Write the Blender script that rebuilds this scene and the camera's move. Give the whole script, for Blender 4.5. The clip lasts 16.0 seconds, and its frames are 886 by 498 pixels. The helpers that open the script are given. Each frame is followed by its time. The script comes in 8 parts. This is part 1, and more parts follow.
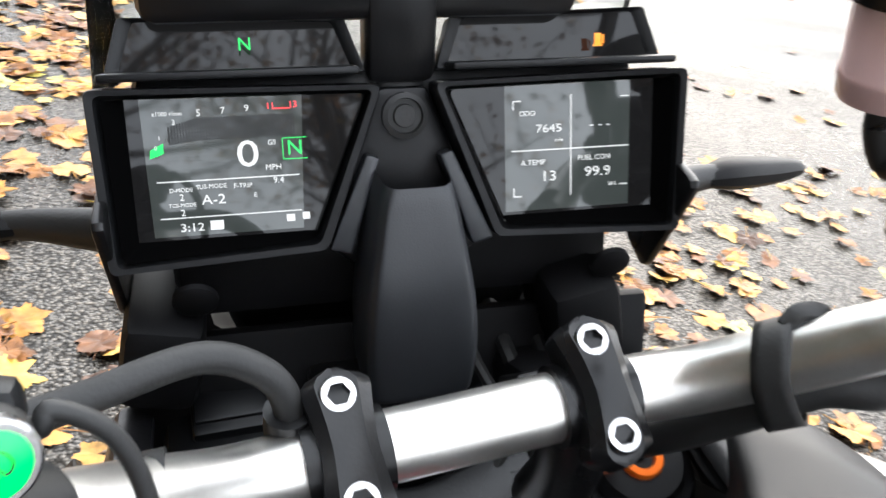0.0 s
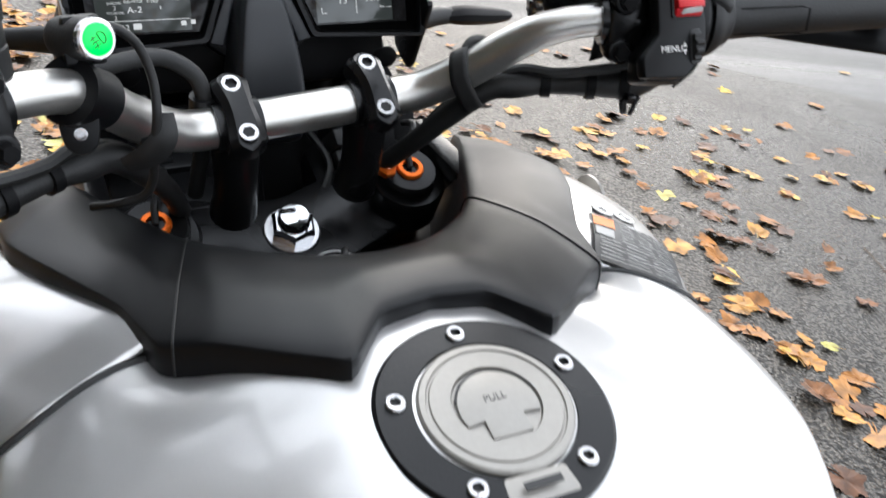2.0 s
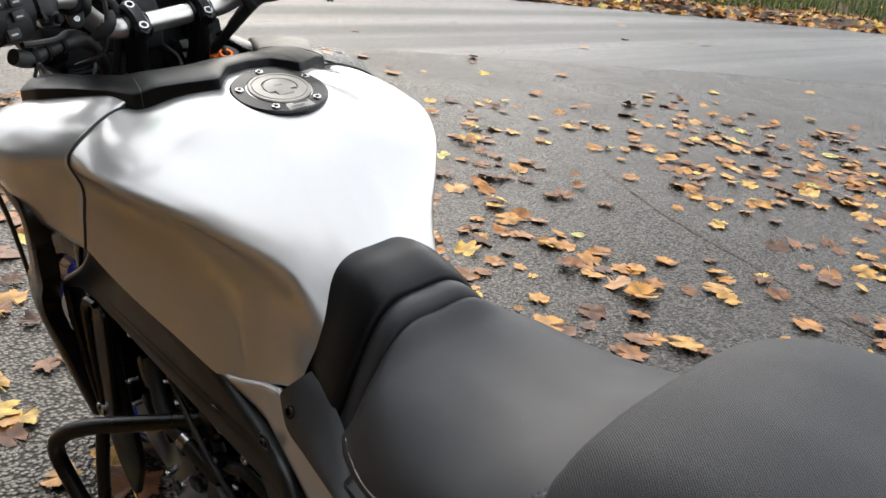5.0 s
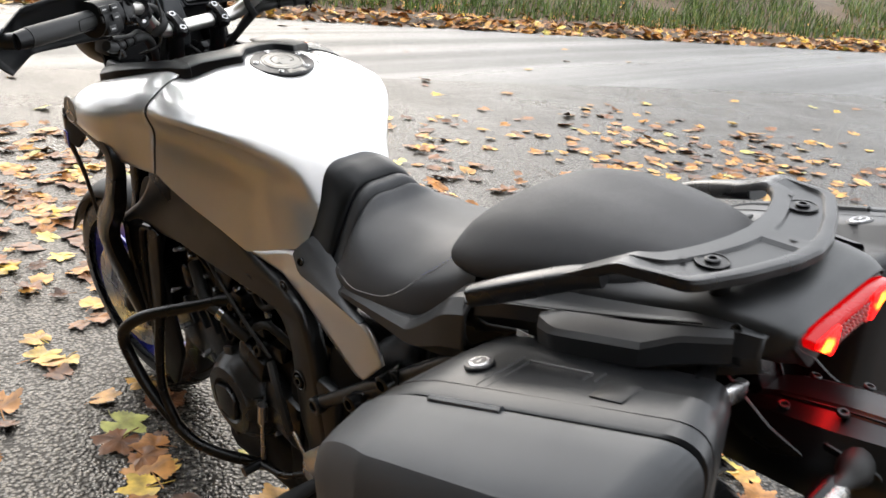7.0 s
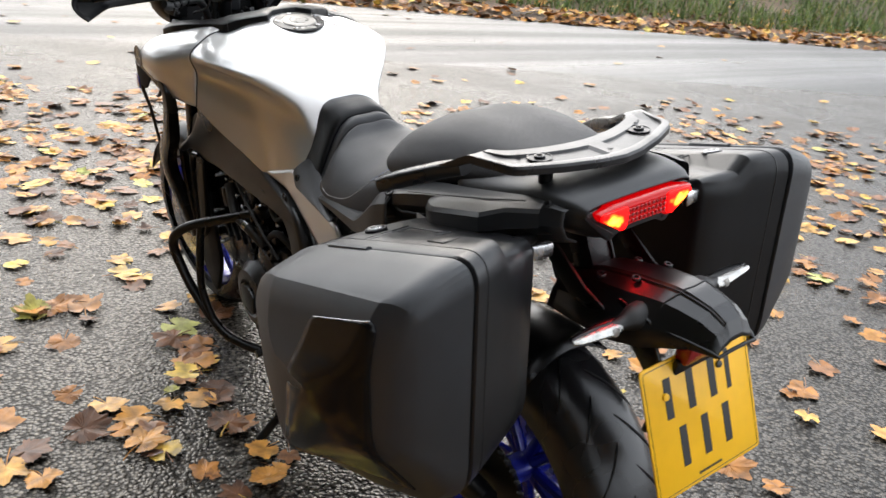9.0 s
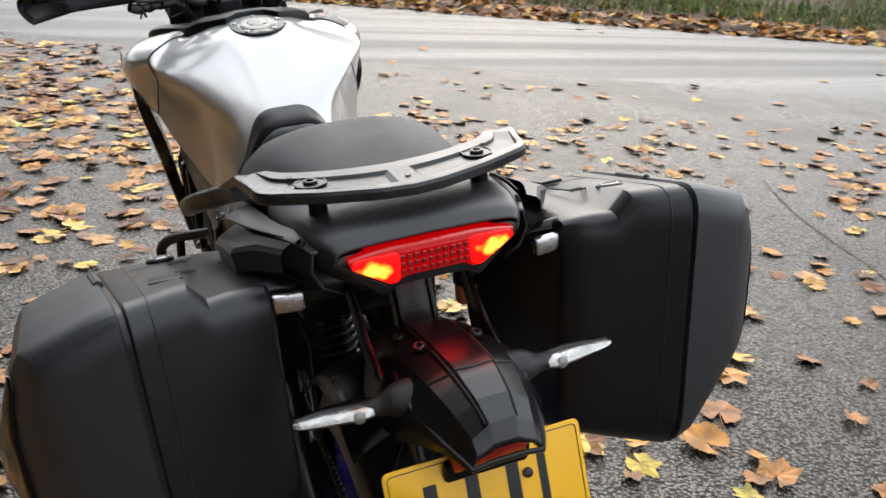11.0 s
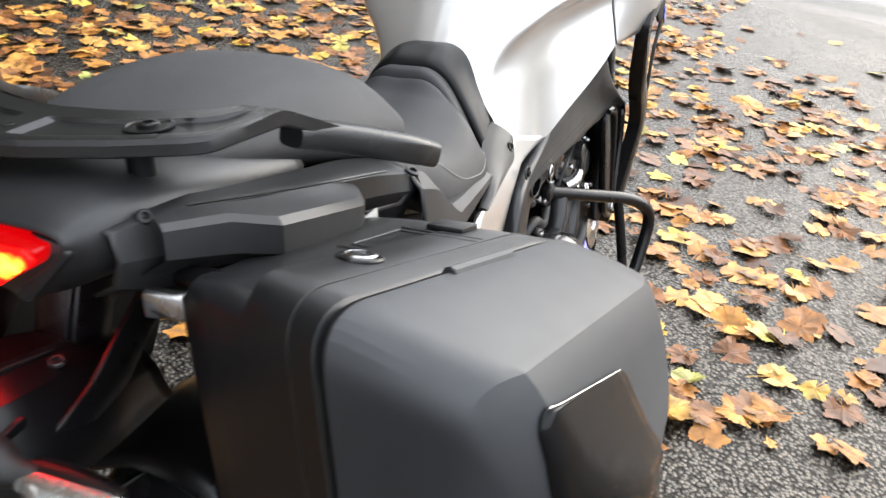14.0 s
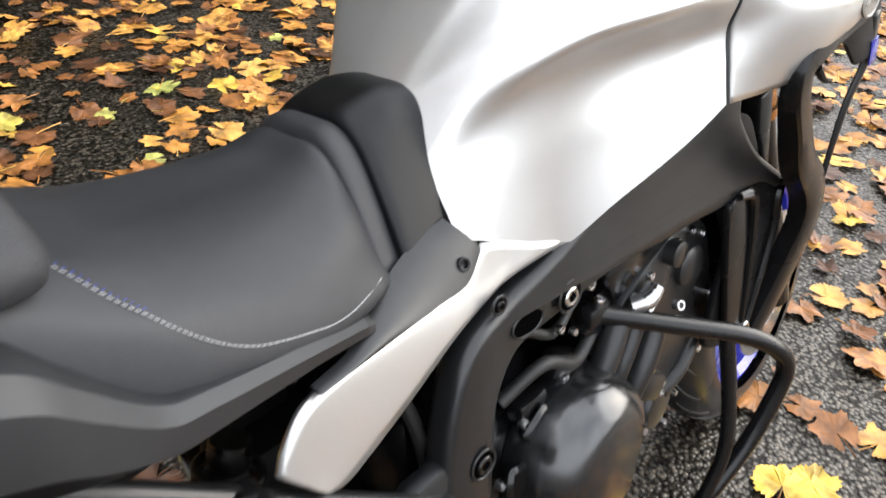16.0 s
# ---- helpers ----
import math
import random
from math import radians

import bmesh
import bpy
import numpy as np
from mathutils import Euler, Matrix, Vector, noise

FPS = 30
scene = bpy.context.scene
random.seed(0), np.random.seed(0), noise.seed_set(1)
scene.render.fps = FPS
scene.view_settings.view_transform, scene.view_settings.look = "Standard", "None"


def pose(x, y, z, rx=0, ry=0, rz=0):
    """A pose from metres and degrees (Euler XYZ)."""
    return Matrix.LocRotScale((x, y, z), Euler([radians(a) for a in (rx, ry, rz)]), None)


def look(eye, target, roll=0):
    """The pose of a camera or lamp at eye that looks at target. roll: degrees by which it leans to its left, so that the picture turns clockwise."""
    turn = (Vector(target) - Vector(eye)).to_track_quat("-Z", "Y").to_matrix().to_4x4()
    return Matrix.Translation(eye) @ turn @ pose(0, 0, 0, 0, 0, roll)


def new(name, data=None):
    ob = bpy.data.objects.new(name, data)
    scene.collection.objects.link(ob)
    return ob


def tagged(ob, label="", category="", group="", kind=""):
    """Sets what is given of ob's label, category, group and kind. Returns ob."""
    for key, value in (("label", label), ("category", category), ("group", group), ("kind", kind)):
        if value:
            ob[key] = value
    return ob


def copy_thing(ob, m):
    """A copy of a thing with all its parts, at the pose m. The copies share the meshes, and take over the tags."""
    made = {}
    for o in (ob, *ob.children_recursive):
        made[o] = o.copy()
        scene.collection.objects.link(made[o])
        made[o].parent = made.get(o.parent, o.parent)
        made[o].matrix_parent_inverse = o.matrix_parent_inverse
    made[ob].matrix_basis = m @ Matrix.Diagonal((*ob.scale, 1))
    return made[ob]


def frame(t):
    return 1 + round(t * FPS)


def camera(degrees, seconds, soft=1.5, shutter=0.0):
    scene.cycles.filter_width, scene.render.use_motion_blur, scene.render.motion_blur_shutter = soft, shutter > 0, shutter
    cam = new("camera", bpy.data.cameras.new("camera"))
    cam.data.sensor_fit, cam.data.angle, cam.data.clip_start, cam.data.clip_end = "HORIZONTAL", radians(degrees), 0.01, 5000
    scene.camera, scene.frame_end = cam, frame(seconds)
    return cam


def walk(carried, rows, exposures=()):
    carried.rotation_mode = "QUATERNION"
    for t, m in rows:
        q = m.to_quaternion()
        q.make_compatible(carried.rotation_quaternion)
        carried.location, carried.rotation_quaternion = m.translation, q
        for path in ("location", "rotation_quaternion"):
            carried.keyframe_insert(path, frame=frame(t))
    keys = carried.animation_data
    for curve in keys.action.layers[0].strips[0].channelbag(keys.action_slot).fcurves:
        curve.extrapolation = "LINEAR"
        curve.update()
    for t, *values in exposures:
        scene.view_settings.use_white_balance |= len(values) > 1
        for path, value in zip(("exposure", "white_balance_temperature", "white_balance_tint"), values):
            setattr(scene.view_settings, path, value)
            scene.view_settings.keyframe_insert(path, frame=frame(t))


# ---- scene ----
# ---- camera ----
EXPOSURES = [(0.0, 2.15, 6350, 10), (0.5, 1.78, 6350, 10), (1.0, 1.68, 6350, 10), (2.0, 1.38, 6250, 10), (2.5, 0.52, 6250, 10), (3.0, -0.08, 6100, 9), (3.5, 0.04, 6100, 9), (4.0, 0.45, 6250, 10), (6.5, 1.48, 6550, 10),
             (8.0, 1.60, 6480, 10), (9.0, 1.44, 6400, 10), (11.5, 1.08, 6350, 10), (13.0, 1.3, 6250, 10), (14.5, 1.85, 6500, 10), (15.0, 1.7, 6400, 10), (16.0, 1.75, 6500, 10)]
cam = camera(54.62, 16.0, shutter=0.35)
PATH = [
    (0.0, -0.2702, 0.8751, 1.2836, 61.13, -10.61, -13.33),
    (0.5, -0.3128, 0.8063, 1.2969, 62.86, -12.12, -20.87),
    (1.0, -0.3287, 0.7318, 1.2925, 63.16, -12.96, -24.07),
    (1.5, -0.3431, 0.6444, 1.2911, 62.22, -13.52, -23.72),
    (2.0, -0.3623, 0.5585, 1.2811, 62.34, -12.29, -25.29),
    (2.5, -0.4144, 0.4797, 1.2594, 61.50, -12.33, -31.55),
    (3.0, -0.4525, 0.3997, 1.2665, 60.88, -12.29, -34.55),
    (3.5, -0.4738, 0.2889, 1.2711, 62.72, -10.55, -36.44),
    (4.0, -0.5216, 0.1802, 1.2817, 64.68, -8.53, -39.29),
    (4.2, -0.5638, 0.1271, 1.2822, 65.08, -8.23, -40.26),
    (6.3, -0.9461, -0.3717, 1.2904, 70.25, -5.12, -41.14),
    (6.5, -1.0028, -0.4151, 1.2867, 70.26, -4.98, -42.32),
    (7.0, -1.0679, -0.5275, 1.2863, 69.71, -5.26, -43.96),
    (7.5, -1.0829, -0.6685, 1.2785, 69.17, -6.08, -41.68),
    (8.0, -1.1231, -0.8081, 1.2814, 68.95, -6.00, -39.05),
    (8.5, -1.1756, -0.9149, 1.2895, 68.90, -5.83, -38.72),
    (9.0, -1.0967, -1.0063, 1.2955, 68.75, -5.93, -35.97),
    (9.2, -1.0333, -1.0396, 1.2994, 68.65, -6.02, -33.87),
    (11.3, -0.3766, -1.0579, 1.2838, 67.98, -4.58, -16.62),
    (11.5, -0.3216, -1.0487, 1.2842, 67.10, -5.32, -13.32),
    (12.0, -0.1615, -1.0073, 1.2737, 65.92, -6.07, -7.75),
    (12.5, -0.0057, -0.9050, 1.2826, 65.39, -6.13, -2.19),
    (13.0, 0.1262, -0.8155, 1.2832, 64.08, -5.75, 6.33),
    (13.5, 0.2765, -0.7441, 1.2858, 62.05, -6.04, 17.43),
    (14.0, 0.3736, -0.6201, 1.2754, 60.89, -6.72, 23.28),
    (14.5, 0.4307, -0.4386, 1.2687, 59.67, -7.46, 27.50),
    (15.0, 0.4596, -0.2594, 1.2533, 57.55, -6.53, 34.90),
    (15.5, 0.5008, -0.1033, 1.2421, 56.09, -6.07, 42.39),
    (16.0, 0.4583, 0.0725, 1.2383, 56.42, -5.20, 44.47),
]
walk(cam, [(t, pose(*p)) for t, *p in PATH], EXPOSURES)

# ---- world, sun ----
world = bpy.data.worlds.new("overcast_sky")
scene.world = world
world.use_nodes = True
wn = world.node_tree.nodes
wl = world.node_tree.links
sky = wn.new("ShaderNodeTexSky")
sky.sky_type = 'NISHITA'
sky.sun_disc = False
sky.sun_elevation = radians(26)
sky.sun_rotation = radians(25)
sky.air_density, sky.dust_density, sky.ozone_density = 1.0, 6.0, 1.0
cloud = wn.new("ShaderNodeTexNoise")
cloud.inputs["Scale"].default_value = 2.2
cloud.inputs["Detail"].default_value = 5
cloud_ramp = wn.new("ShaderNodeValToRGB")
cloud_ramp.color_ramp.elements[0].position, cloud_ramp.color_ramp.elements[0].color = 0.35, (7.0, 7.3, 7.8, 1)
cloud_ramp.color_ramp.elements[1].position, cloud_ramp.color_ramp.elements[1].color = 0.65, (11.0, 11.2, 11.5, 1)
cover = wn.new("ShaderNodeMixRGB")
cover.inputs[0].default_value = 0.86
wl.new(cloud.outputs["Fac"], cloud_ramp.inputs[0])
wl.new(sky.outputs[0], cover.inputs[1])
wl.new(cloud_ramp.outputs[0], cover.inputs[2])
wl.new(cover.outputs[0], wn["Background"].inputs[0])
wn["Background"].inputs[1].default_value = 0.108
sun_data = bpy.data.lights.new("sun", 'SUN')
sun_data.energy, sun_data.angle, sun_data.color = 0.75, radians(60), (1.0, 0.97, 0.93)
sun = new("sun", sun_data)
sun.matrix_world = look((0, 0, 0), (-math.sin(radians(25)), -math.cos(radians(25)), -math.tan(radians(26))))

# ---- materials ----
def material(name, color, rough=0.5, metal=0.0, vary=0.15, scale=30.0, bump=0.0, bump_scale=200.0, coat=0.0,
             rough_vary=0.1, spec=0.5, emit=None, power=0.0, detail=4.0):
    m = bpy.data.materials.new(name)
    m.use_nodes = True
    nt = m.node_tree
    b = nt.nodes["Principled BSDF"]
    b.inputs["Metallic"].default_value = metal
    b.inputs["Roughness"].default_value = rough
    b.inputs["Specular IOR Level"].default_value = spec
    b.inputs["Coat Weight"].default_value = coat
    b.inputs["Coat Roughness"].default_value = 0.06
    b.inputs["Base Color"].default_value = (*color, 1)
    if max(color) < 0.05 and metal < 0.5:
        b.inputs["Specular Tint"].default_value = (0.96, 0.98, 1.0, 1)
    tc = nt.nodes.new("ShaderNodeTexCoord")
    if vary > 0:
        n = nt.nodes.new("ShaderNodeTexNoise")
        n.inputs["Scale"].default_value, n.inputs["Detail"].default_value = scale, detail
        nt.links.new(tc.outputs["Object"], n.inputs["Vector"])
        n2 = nt.nodes.new("ShaderNodeTexNoise")
        n2.inputs["Scale"].default_value, n2.inputs["Detail"].default_value = scale * 0.13, 3
        nt.links.new(tc.outputs["Object"], n2.inputs["Vector"])
        mx = nt.nodes.new("ShaderNodeMath")
        mx.operation = 'ADD'
        nt.links.new(n.outputs["Fac"], mx.inputs[0])
        nt.links.new(n2.outputs["Fac"], mx.inputs[1])
        r = nt.nodes.new("ShaderNodeMapRange")
        r.inputs["From Min"].default_value, r.inputs["From Max"].default_value = 0.6, 1.4
        r.inputs["To Min"].default_value, r.inputs["To Max"].default_value = 1 - vary, 1 + vary
        nt.links.new(mx.outputs[0], r.inputs["Value"])
        v = nt.nodes.new("ShaderNodeVectorMath")
        v.operation = 'SCALE'
        v.inputs[0].default_value = color
        nt.links.new(r.outputs[0], v.inputs["Scale"])
        nt.links.new(v.outputs[0], b.inputs["Base Color"])
        if rough_vary > 0:
            r2 = nt.nodes.new("ShaderNodeMapRange")
            r2.inputs["From Min"].default_value, r2.inputs["From Max"].default_value = 0.3, 0.7
            r2.inputs["To Min"].default_value = max(0.02, rough - rough_vary)
            r2.inputs["To Max"].default_value = min(1, rough + rough_vary)
            nt.links.new(n2.outputs["Fac"], r2.inputs["Value"])
            nt.links.new(r2.outputs[0], b.inputs["Roughness"])
    if bump > 0:
        n3 = nt.nodes.new("ShaderNodeTexNoise")
        n3.inputs["Scale"].default_value, n3.inputs["Detail"].default_value = bump_scale, 2
        nt.links.new(tc.outputs["Object"], n3.inputs["Vector"])
        bp = nt.nodes.new("ShaderNodeBump")
        bp.inputs["Strength"].default_value, bp.inputs["Distance"].default_value = bump, 0.001
        nt.links.new(n3.outputs["Fac"], bp.inputs["Height"])
        nt.links.new(bp.outputs[0], b.inputs["Normal"])
    if emit:
        b.inputs["Emission Color"].default_value = (*emit, 1)
        b.inputs["Emission Strength"].default_value = power
    return m


SILVER = material("silver_paint", (0.57, 0.57, 0.567), 0.34, 0.76, 0.02, 700, 0, 1500, coat=1.0, rough_vary=0.02)
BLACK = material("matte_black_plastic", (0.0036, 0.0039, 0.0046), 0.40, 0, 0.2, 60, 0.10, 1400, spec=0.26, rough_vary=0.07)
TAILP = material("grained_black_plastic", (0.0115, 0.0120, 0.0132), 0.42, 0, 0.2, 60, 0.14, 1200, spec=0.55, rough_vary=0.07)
# one plastic in two tones: lid as the sky lights it, base as shaded
CASE = material("pannier_plastic_lit", (0.0125, 0.0148, 0.0186), 0.50, 0, 0.2, 50, 0.14, 1100, spec=0.72, rough_vary=0.06)
CASE_SHADED = material("pannier_plastic_shaded", (0.006, 0.0064, 0.0075), 0.38, 0, 0.2, 50, 0.14, 1100, spec=0.5, rough_vary=0.06)
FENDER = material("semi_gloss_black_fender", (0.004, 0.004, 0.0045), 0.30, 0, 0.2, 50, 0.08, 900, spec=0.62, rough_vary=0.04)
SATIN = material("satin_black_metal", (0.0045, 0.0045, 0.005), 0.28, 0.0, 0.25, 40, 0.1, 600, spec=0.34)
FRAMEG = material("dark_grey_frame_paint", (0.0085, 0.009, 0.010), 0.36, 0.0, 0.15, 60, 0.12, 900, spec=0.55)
CASTING = material("dark_grey_casting", (0.016, 0.0162, 0.017), 0.34, 0.1, 0.3, 45, 0.3, 420)
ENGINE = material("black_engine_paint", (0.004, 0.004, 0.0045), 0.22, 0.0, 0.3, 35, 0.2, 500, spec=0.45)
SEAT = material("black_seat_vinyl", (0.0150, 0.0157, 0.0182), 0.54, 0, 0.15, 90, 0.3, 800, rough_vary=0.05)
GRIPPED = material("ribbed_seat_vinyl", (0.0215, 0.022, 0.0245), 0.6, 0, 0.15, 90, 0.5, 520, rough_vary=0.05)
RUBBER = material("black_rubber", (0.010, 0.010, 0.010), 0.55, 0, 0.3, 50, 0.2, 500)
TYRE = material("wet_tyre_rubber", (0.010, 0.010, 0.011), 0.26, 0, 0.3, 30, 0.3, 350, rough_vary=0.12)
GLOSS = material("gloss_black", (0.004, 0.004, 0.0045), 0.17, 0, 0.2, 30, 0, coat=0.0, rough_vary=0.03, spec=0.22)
ALU = material("brushed_aluminium", (0.62, 0.61, 0.585), 0.34, 0.95, 0.06, 400, 0.06, 900, rough_vary=0.06)
STEEL = material("zinc_steel", (0.55, 0.55, 0.56), 0.24, 1.0, 0.12, 150, 0.05, 400)
CHROME = material("chrome", (0.72, 0.73, 0.75), 0.06, 1.0, 0.02, 60, 0, rough_vary=0.02)
CAPMET = material("titanium_grey_cap", (0.30, 0.29, 0.27), 0.42, 0.75, 0.06, 300, 0.05, 900)
ORANGE = material("orange_anodised", (0.85, 0.16, 0.01), 0.3, 0.6, 0.08, 100)
GOLD = material("gold_fork_tube", (0.42, 0.17, 0.035), 0.22, 0.8, 0.1, 60)
BLUE = material("blue_wheel_paint", (0.012, 0.02, 0.32), 0.25, 0.2, 0.1, 60, coat=0.7)
RED = material("red_plastic", (0.62, 0.012, 0.02), 0.35, 0, 0.08, 80, 0.1, 700)
WHITE = material("white_print", (0.8, 0.8, 0.78), 0.5, 0, 0.04, 80)
ORANGEP = material("orange_print", (0.85, 0.22, 0.02), 0.45, 0, 0.04, 80)
INK = material("black_print", (0.012, 0.012, 0.012), 0.4, 0, 0.1, 80)
YELLOW = material("yellow_plate_reflective", (0.80, 0.44, 0.004), 0.38, 0, 0.06, 40, rough_vary=0.05)
GREY = material("grey_label", (0.42, 0.42, 0.41), 0.45, 0, 0.08, 80)
STITCH = material("grey_thread", (0.34, 0.34, 0.34), 0.8, 0, 0.15, 200)
BLUETHREAD = material("blue_thread", (0.03, 0.05, 0.42), 0.8, 0, 0.15, 200)
FLUID = material("brake_fluid_reservoir", (0.58, 0.40, 0.39), 0.3, 0, 0.12, 30, coat=0.4)
AMBERPOT = material("amber_reservoir", (0.42, 0.13, 0.05), 0.3, 0, 0.1, 30, coat=0.4)
GREENLIT = material("lit_green_button", (0.0, 0.35, 0.06), 0.3, 0, 0, emit=(0.0, 0.62, 0.06), power=0.62)
DARKLENS = material("red_tail_lens", (0.07, 0.0006, 0.001), 0.12, 0, 0.25, 160, 0.5, 260, coat=0.0, spec=0.3, emit=(1.0, 0.001, 0.003), power=0.20)
TAILHOT = material("lit_tail_lamp", (0.18, 0.003, 0.0), 0.2, 0, 0, spec=0.2, emit=(1.0, 0.050, 0.002), power=3.0)
th = TAILHOT.node_tree
th_co = th.nodes.new("ShaderNodeTexCoord")
th_xyz = th.nodes.new("ShaderNodeSeparateXYZ")
th.links.new(th_co.outputs["Object"], th_xyz.inputs[0])


def th_math(op, a, b):
    n = th.nodes.new("ShaderNodeMath")
    n.operation = op
    for k, v in enumerate((a, b)):
        if isinstance(v, (int, float)):
            n.inputs[k].default_value = v
        elif v is not None:
            th.links.new(v, n.inputs[k])
    return n.outputs[0]


th_dx = th_math('DIVIDE', th_math('SUBTRACT', th_math('ABSOLUTE', th_xyz.outputs[0], None), 0.068), 0.030)
th_dz = th_math('DIVIDE', th_math('SUBTRACT', th_math('SUBTRACT', th_xyz.outputs[2], 0.944), th_math('MULTIPLY', th_dx, 0.006)), 0.0155)
th_r2 = th_math('SQRT', th_math('ADD', th_math('MULTIPLY', th_dx, th_dx), th_math('MULTIPLY', th_dz, th_dz)), None)
th_v = th.nodes.new("ShaderNodeTexVoronoi")
th_v.inputs["Scale"].default_value = 110
th.links.new(th_co.outputs["Object"], th_v.inputs["Vector"])
th_d = th_math('ADD', th_r2, th_math('MULTIPLY', th_v.outputs["Distance"], 0.45))
th_r = th.nodes.new("ShaderNodeValToRGB")
th_r.color_ramp.elements[0].position, th_r.color_ramp.elements[0].color = 0.30, (1.0, 0.44, 0.03, 1)
th_r.color_ramp.elements[1].position, th_r.color_ramp.elements[1].color = 0.95, (0.55, 0.001, 0.001, 1)
th_mid = th_r.color_ramp.elements.new(0.72)
th_mid.color = (1.0, 0.10, 0.008, 1)
th.links.new(th_d, th_r.inputs[0])
th.links.new(th_r.outputs[0], th.nodes["Principled BSDF"].inputs["Emission Color"])
# glow of an added strip that reddens the fender, not a lamp
REDFILL = material("added_red_glow", (0.5, 0.01, 0.01), 0.3, 0, 0, emit=(1.0, 0.012, 0.012), power=7.0)
REFLECTOR = material("red_reflector", (0.26, 0.003, 0.005), 0.12, 0, 0.15, 200, 0.4, 500, coat=0.3)
SCREENTXT = material("lit_screen_text", (0.3, 0.3, 0.3), 0.4, 0, 0, emit=(0.8, 0.82, 0.8), power=0.20)
SCREENGRN = material("lit_green_symbol", (0.01, 0.25, 0.05), 0.4, 0, 0, emit=(0.01, 0.62, 0.10), power=0.36)
SCREENRED = material("lit_red_symbol", (0.4, 0.02, 0.02), 0.4, 0, 0, emit=(0.7, 0.03, 0.04), power=0.6)
AMBERLIT = material("lit_amber_symbol", (0.6, 0.25, 0.02), 0.4, 0, 0, emit=(1.0, 0.22, 0.01), power=0.30)
SCREEN = material("display_glass", (0.003, 0.003, 0.0035), 0.035, 0, 0, coat=0.0, spec=0.33, emit=(0.002, 0.002, 0.002), power=1.0)
RACKM = material("satin_grey_rack_paint", (0.010, 0.0102, 0.011), 0.30, 0.0, 0.12, 60, 0.1, 900, spec=0.52)
LCD = material("lit_lcd_field", (0.020, 0.021, 0.020), 0.04, 0, 0, coat=0.0, spec=0.7, emit=(0.008, 0.010, 0.0095), power=1.0)


def glass(name, color, alpha, rough=0.03):
    m = bpy.data.materials.new(name)
    m.use_nodes = True
    nt = m.node_tree
    nt.nodes.remove(nt.nodes["Principled BSDF"])
    tr = nt.nodes.new("ShaderNodeBsdfTransparent")
    tr.inputs[0].default_value = (*color, 1)
    gl = nt.nodes.new("ShaderNodeBsdfGlossy")
    gl.inputs["Roughness"].default_value = rough
    fr = nt.nodes.new("ShaderNodeFresnel")
    fr.inputs[0].default_value = alpha
    mx = nt.nodes.new("ShaderNodeMixShader")
    nt.links.new(fr.outputs[0], mx.inputs[0])
    nt.links.new(tr.outputs[0], mx.inputs[1])
    nt.links.new(gl.outputs[0], mx.inputs[2])
    nt.links.new(mx.outputs[0], nt.nodes["Material Output"].inputs[0])
    return m


CLEAR = glass("clear_plastic", (0.93, 0.95, 0.95), 1.45)
LENS = material("clear_indicator_lens", (0.42, 0.42, 0.40), 0.10, 0.85, 0.35, 500, 0.9, 380, coat=0.8)
FINM = material("satin_grey_plastic", (0.012, 0.0138, 0.017), 0.44, 0, 0.12, 60, 0.12, 1200, spec=0.6)
DOME = material("gloss_black_engine_paint", (0.006, 0.0062, 0.007), 0.19, 0.0, 0.25, 35, 0.08, 500, spec=0.95)
VOID = material("painted_dark", (0.0015, 0.0015, 0.0016), 0.9, 0, 0.1, 60, 0, spec=0.0)
DULL = material("dull_black_plastic", (0.0035, 0.0035, 0.004), 0.55, 0, 0.2, 60, 0.1, 900, spec=0.14)


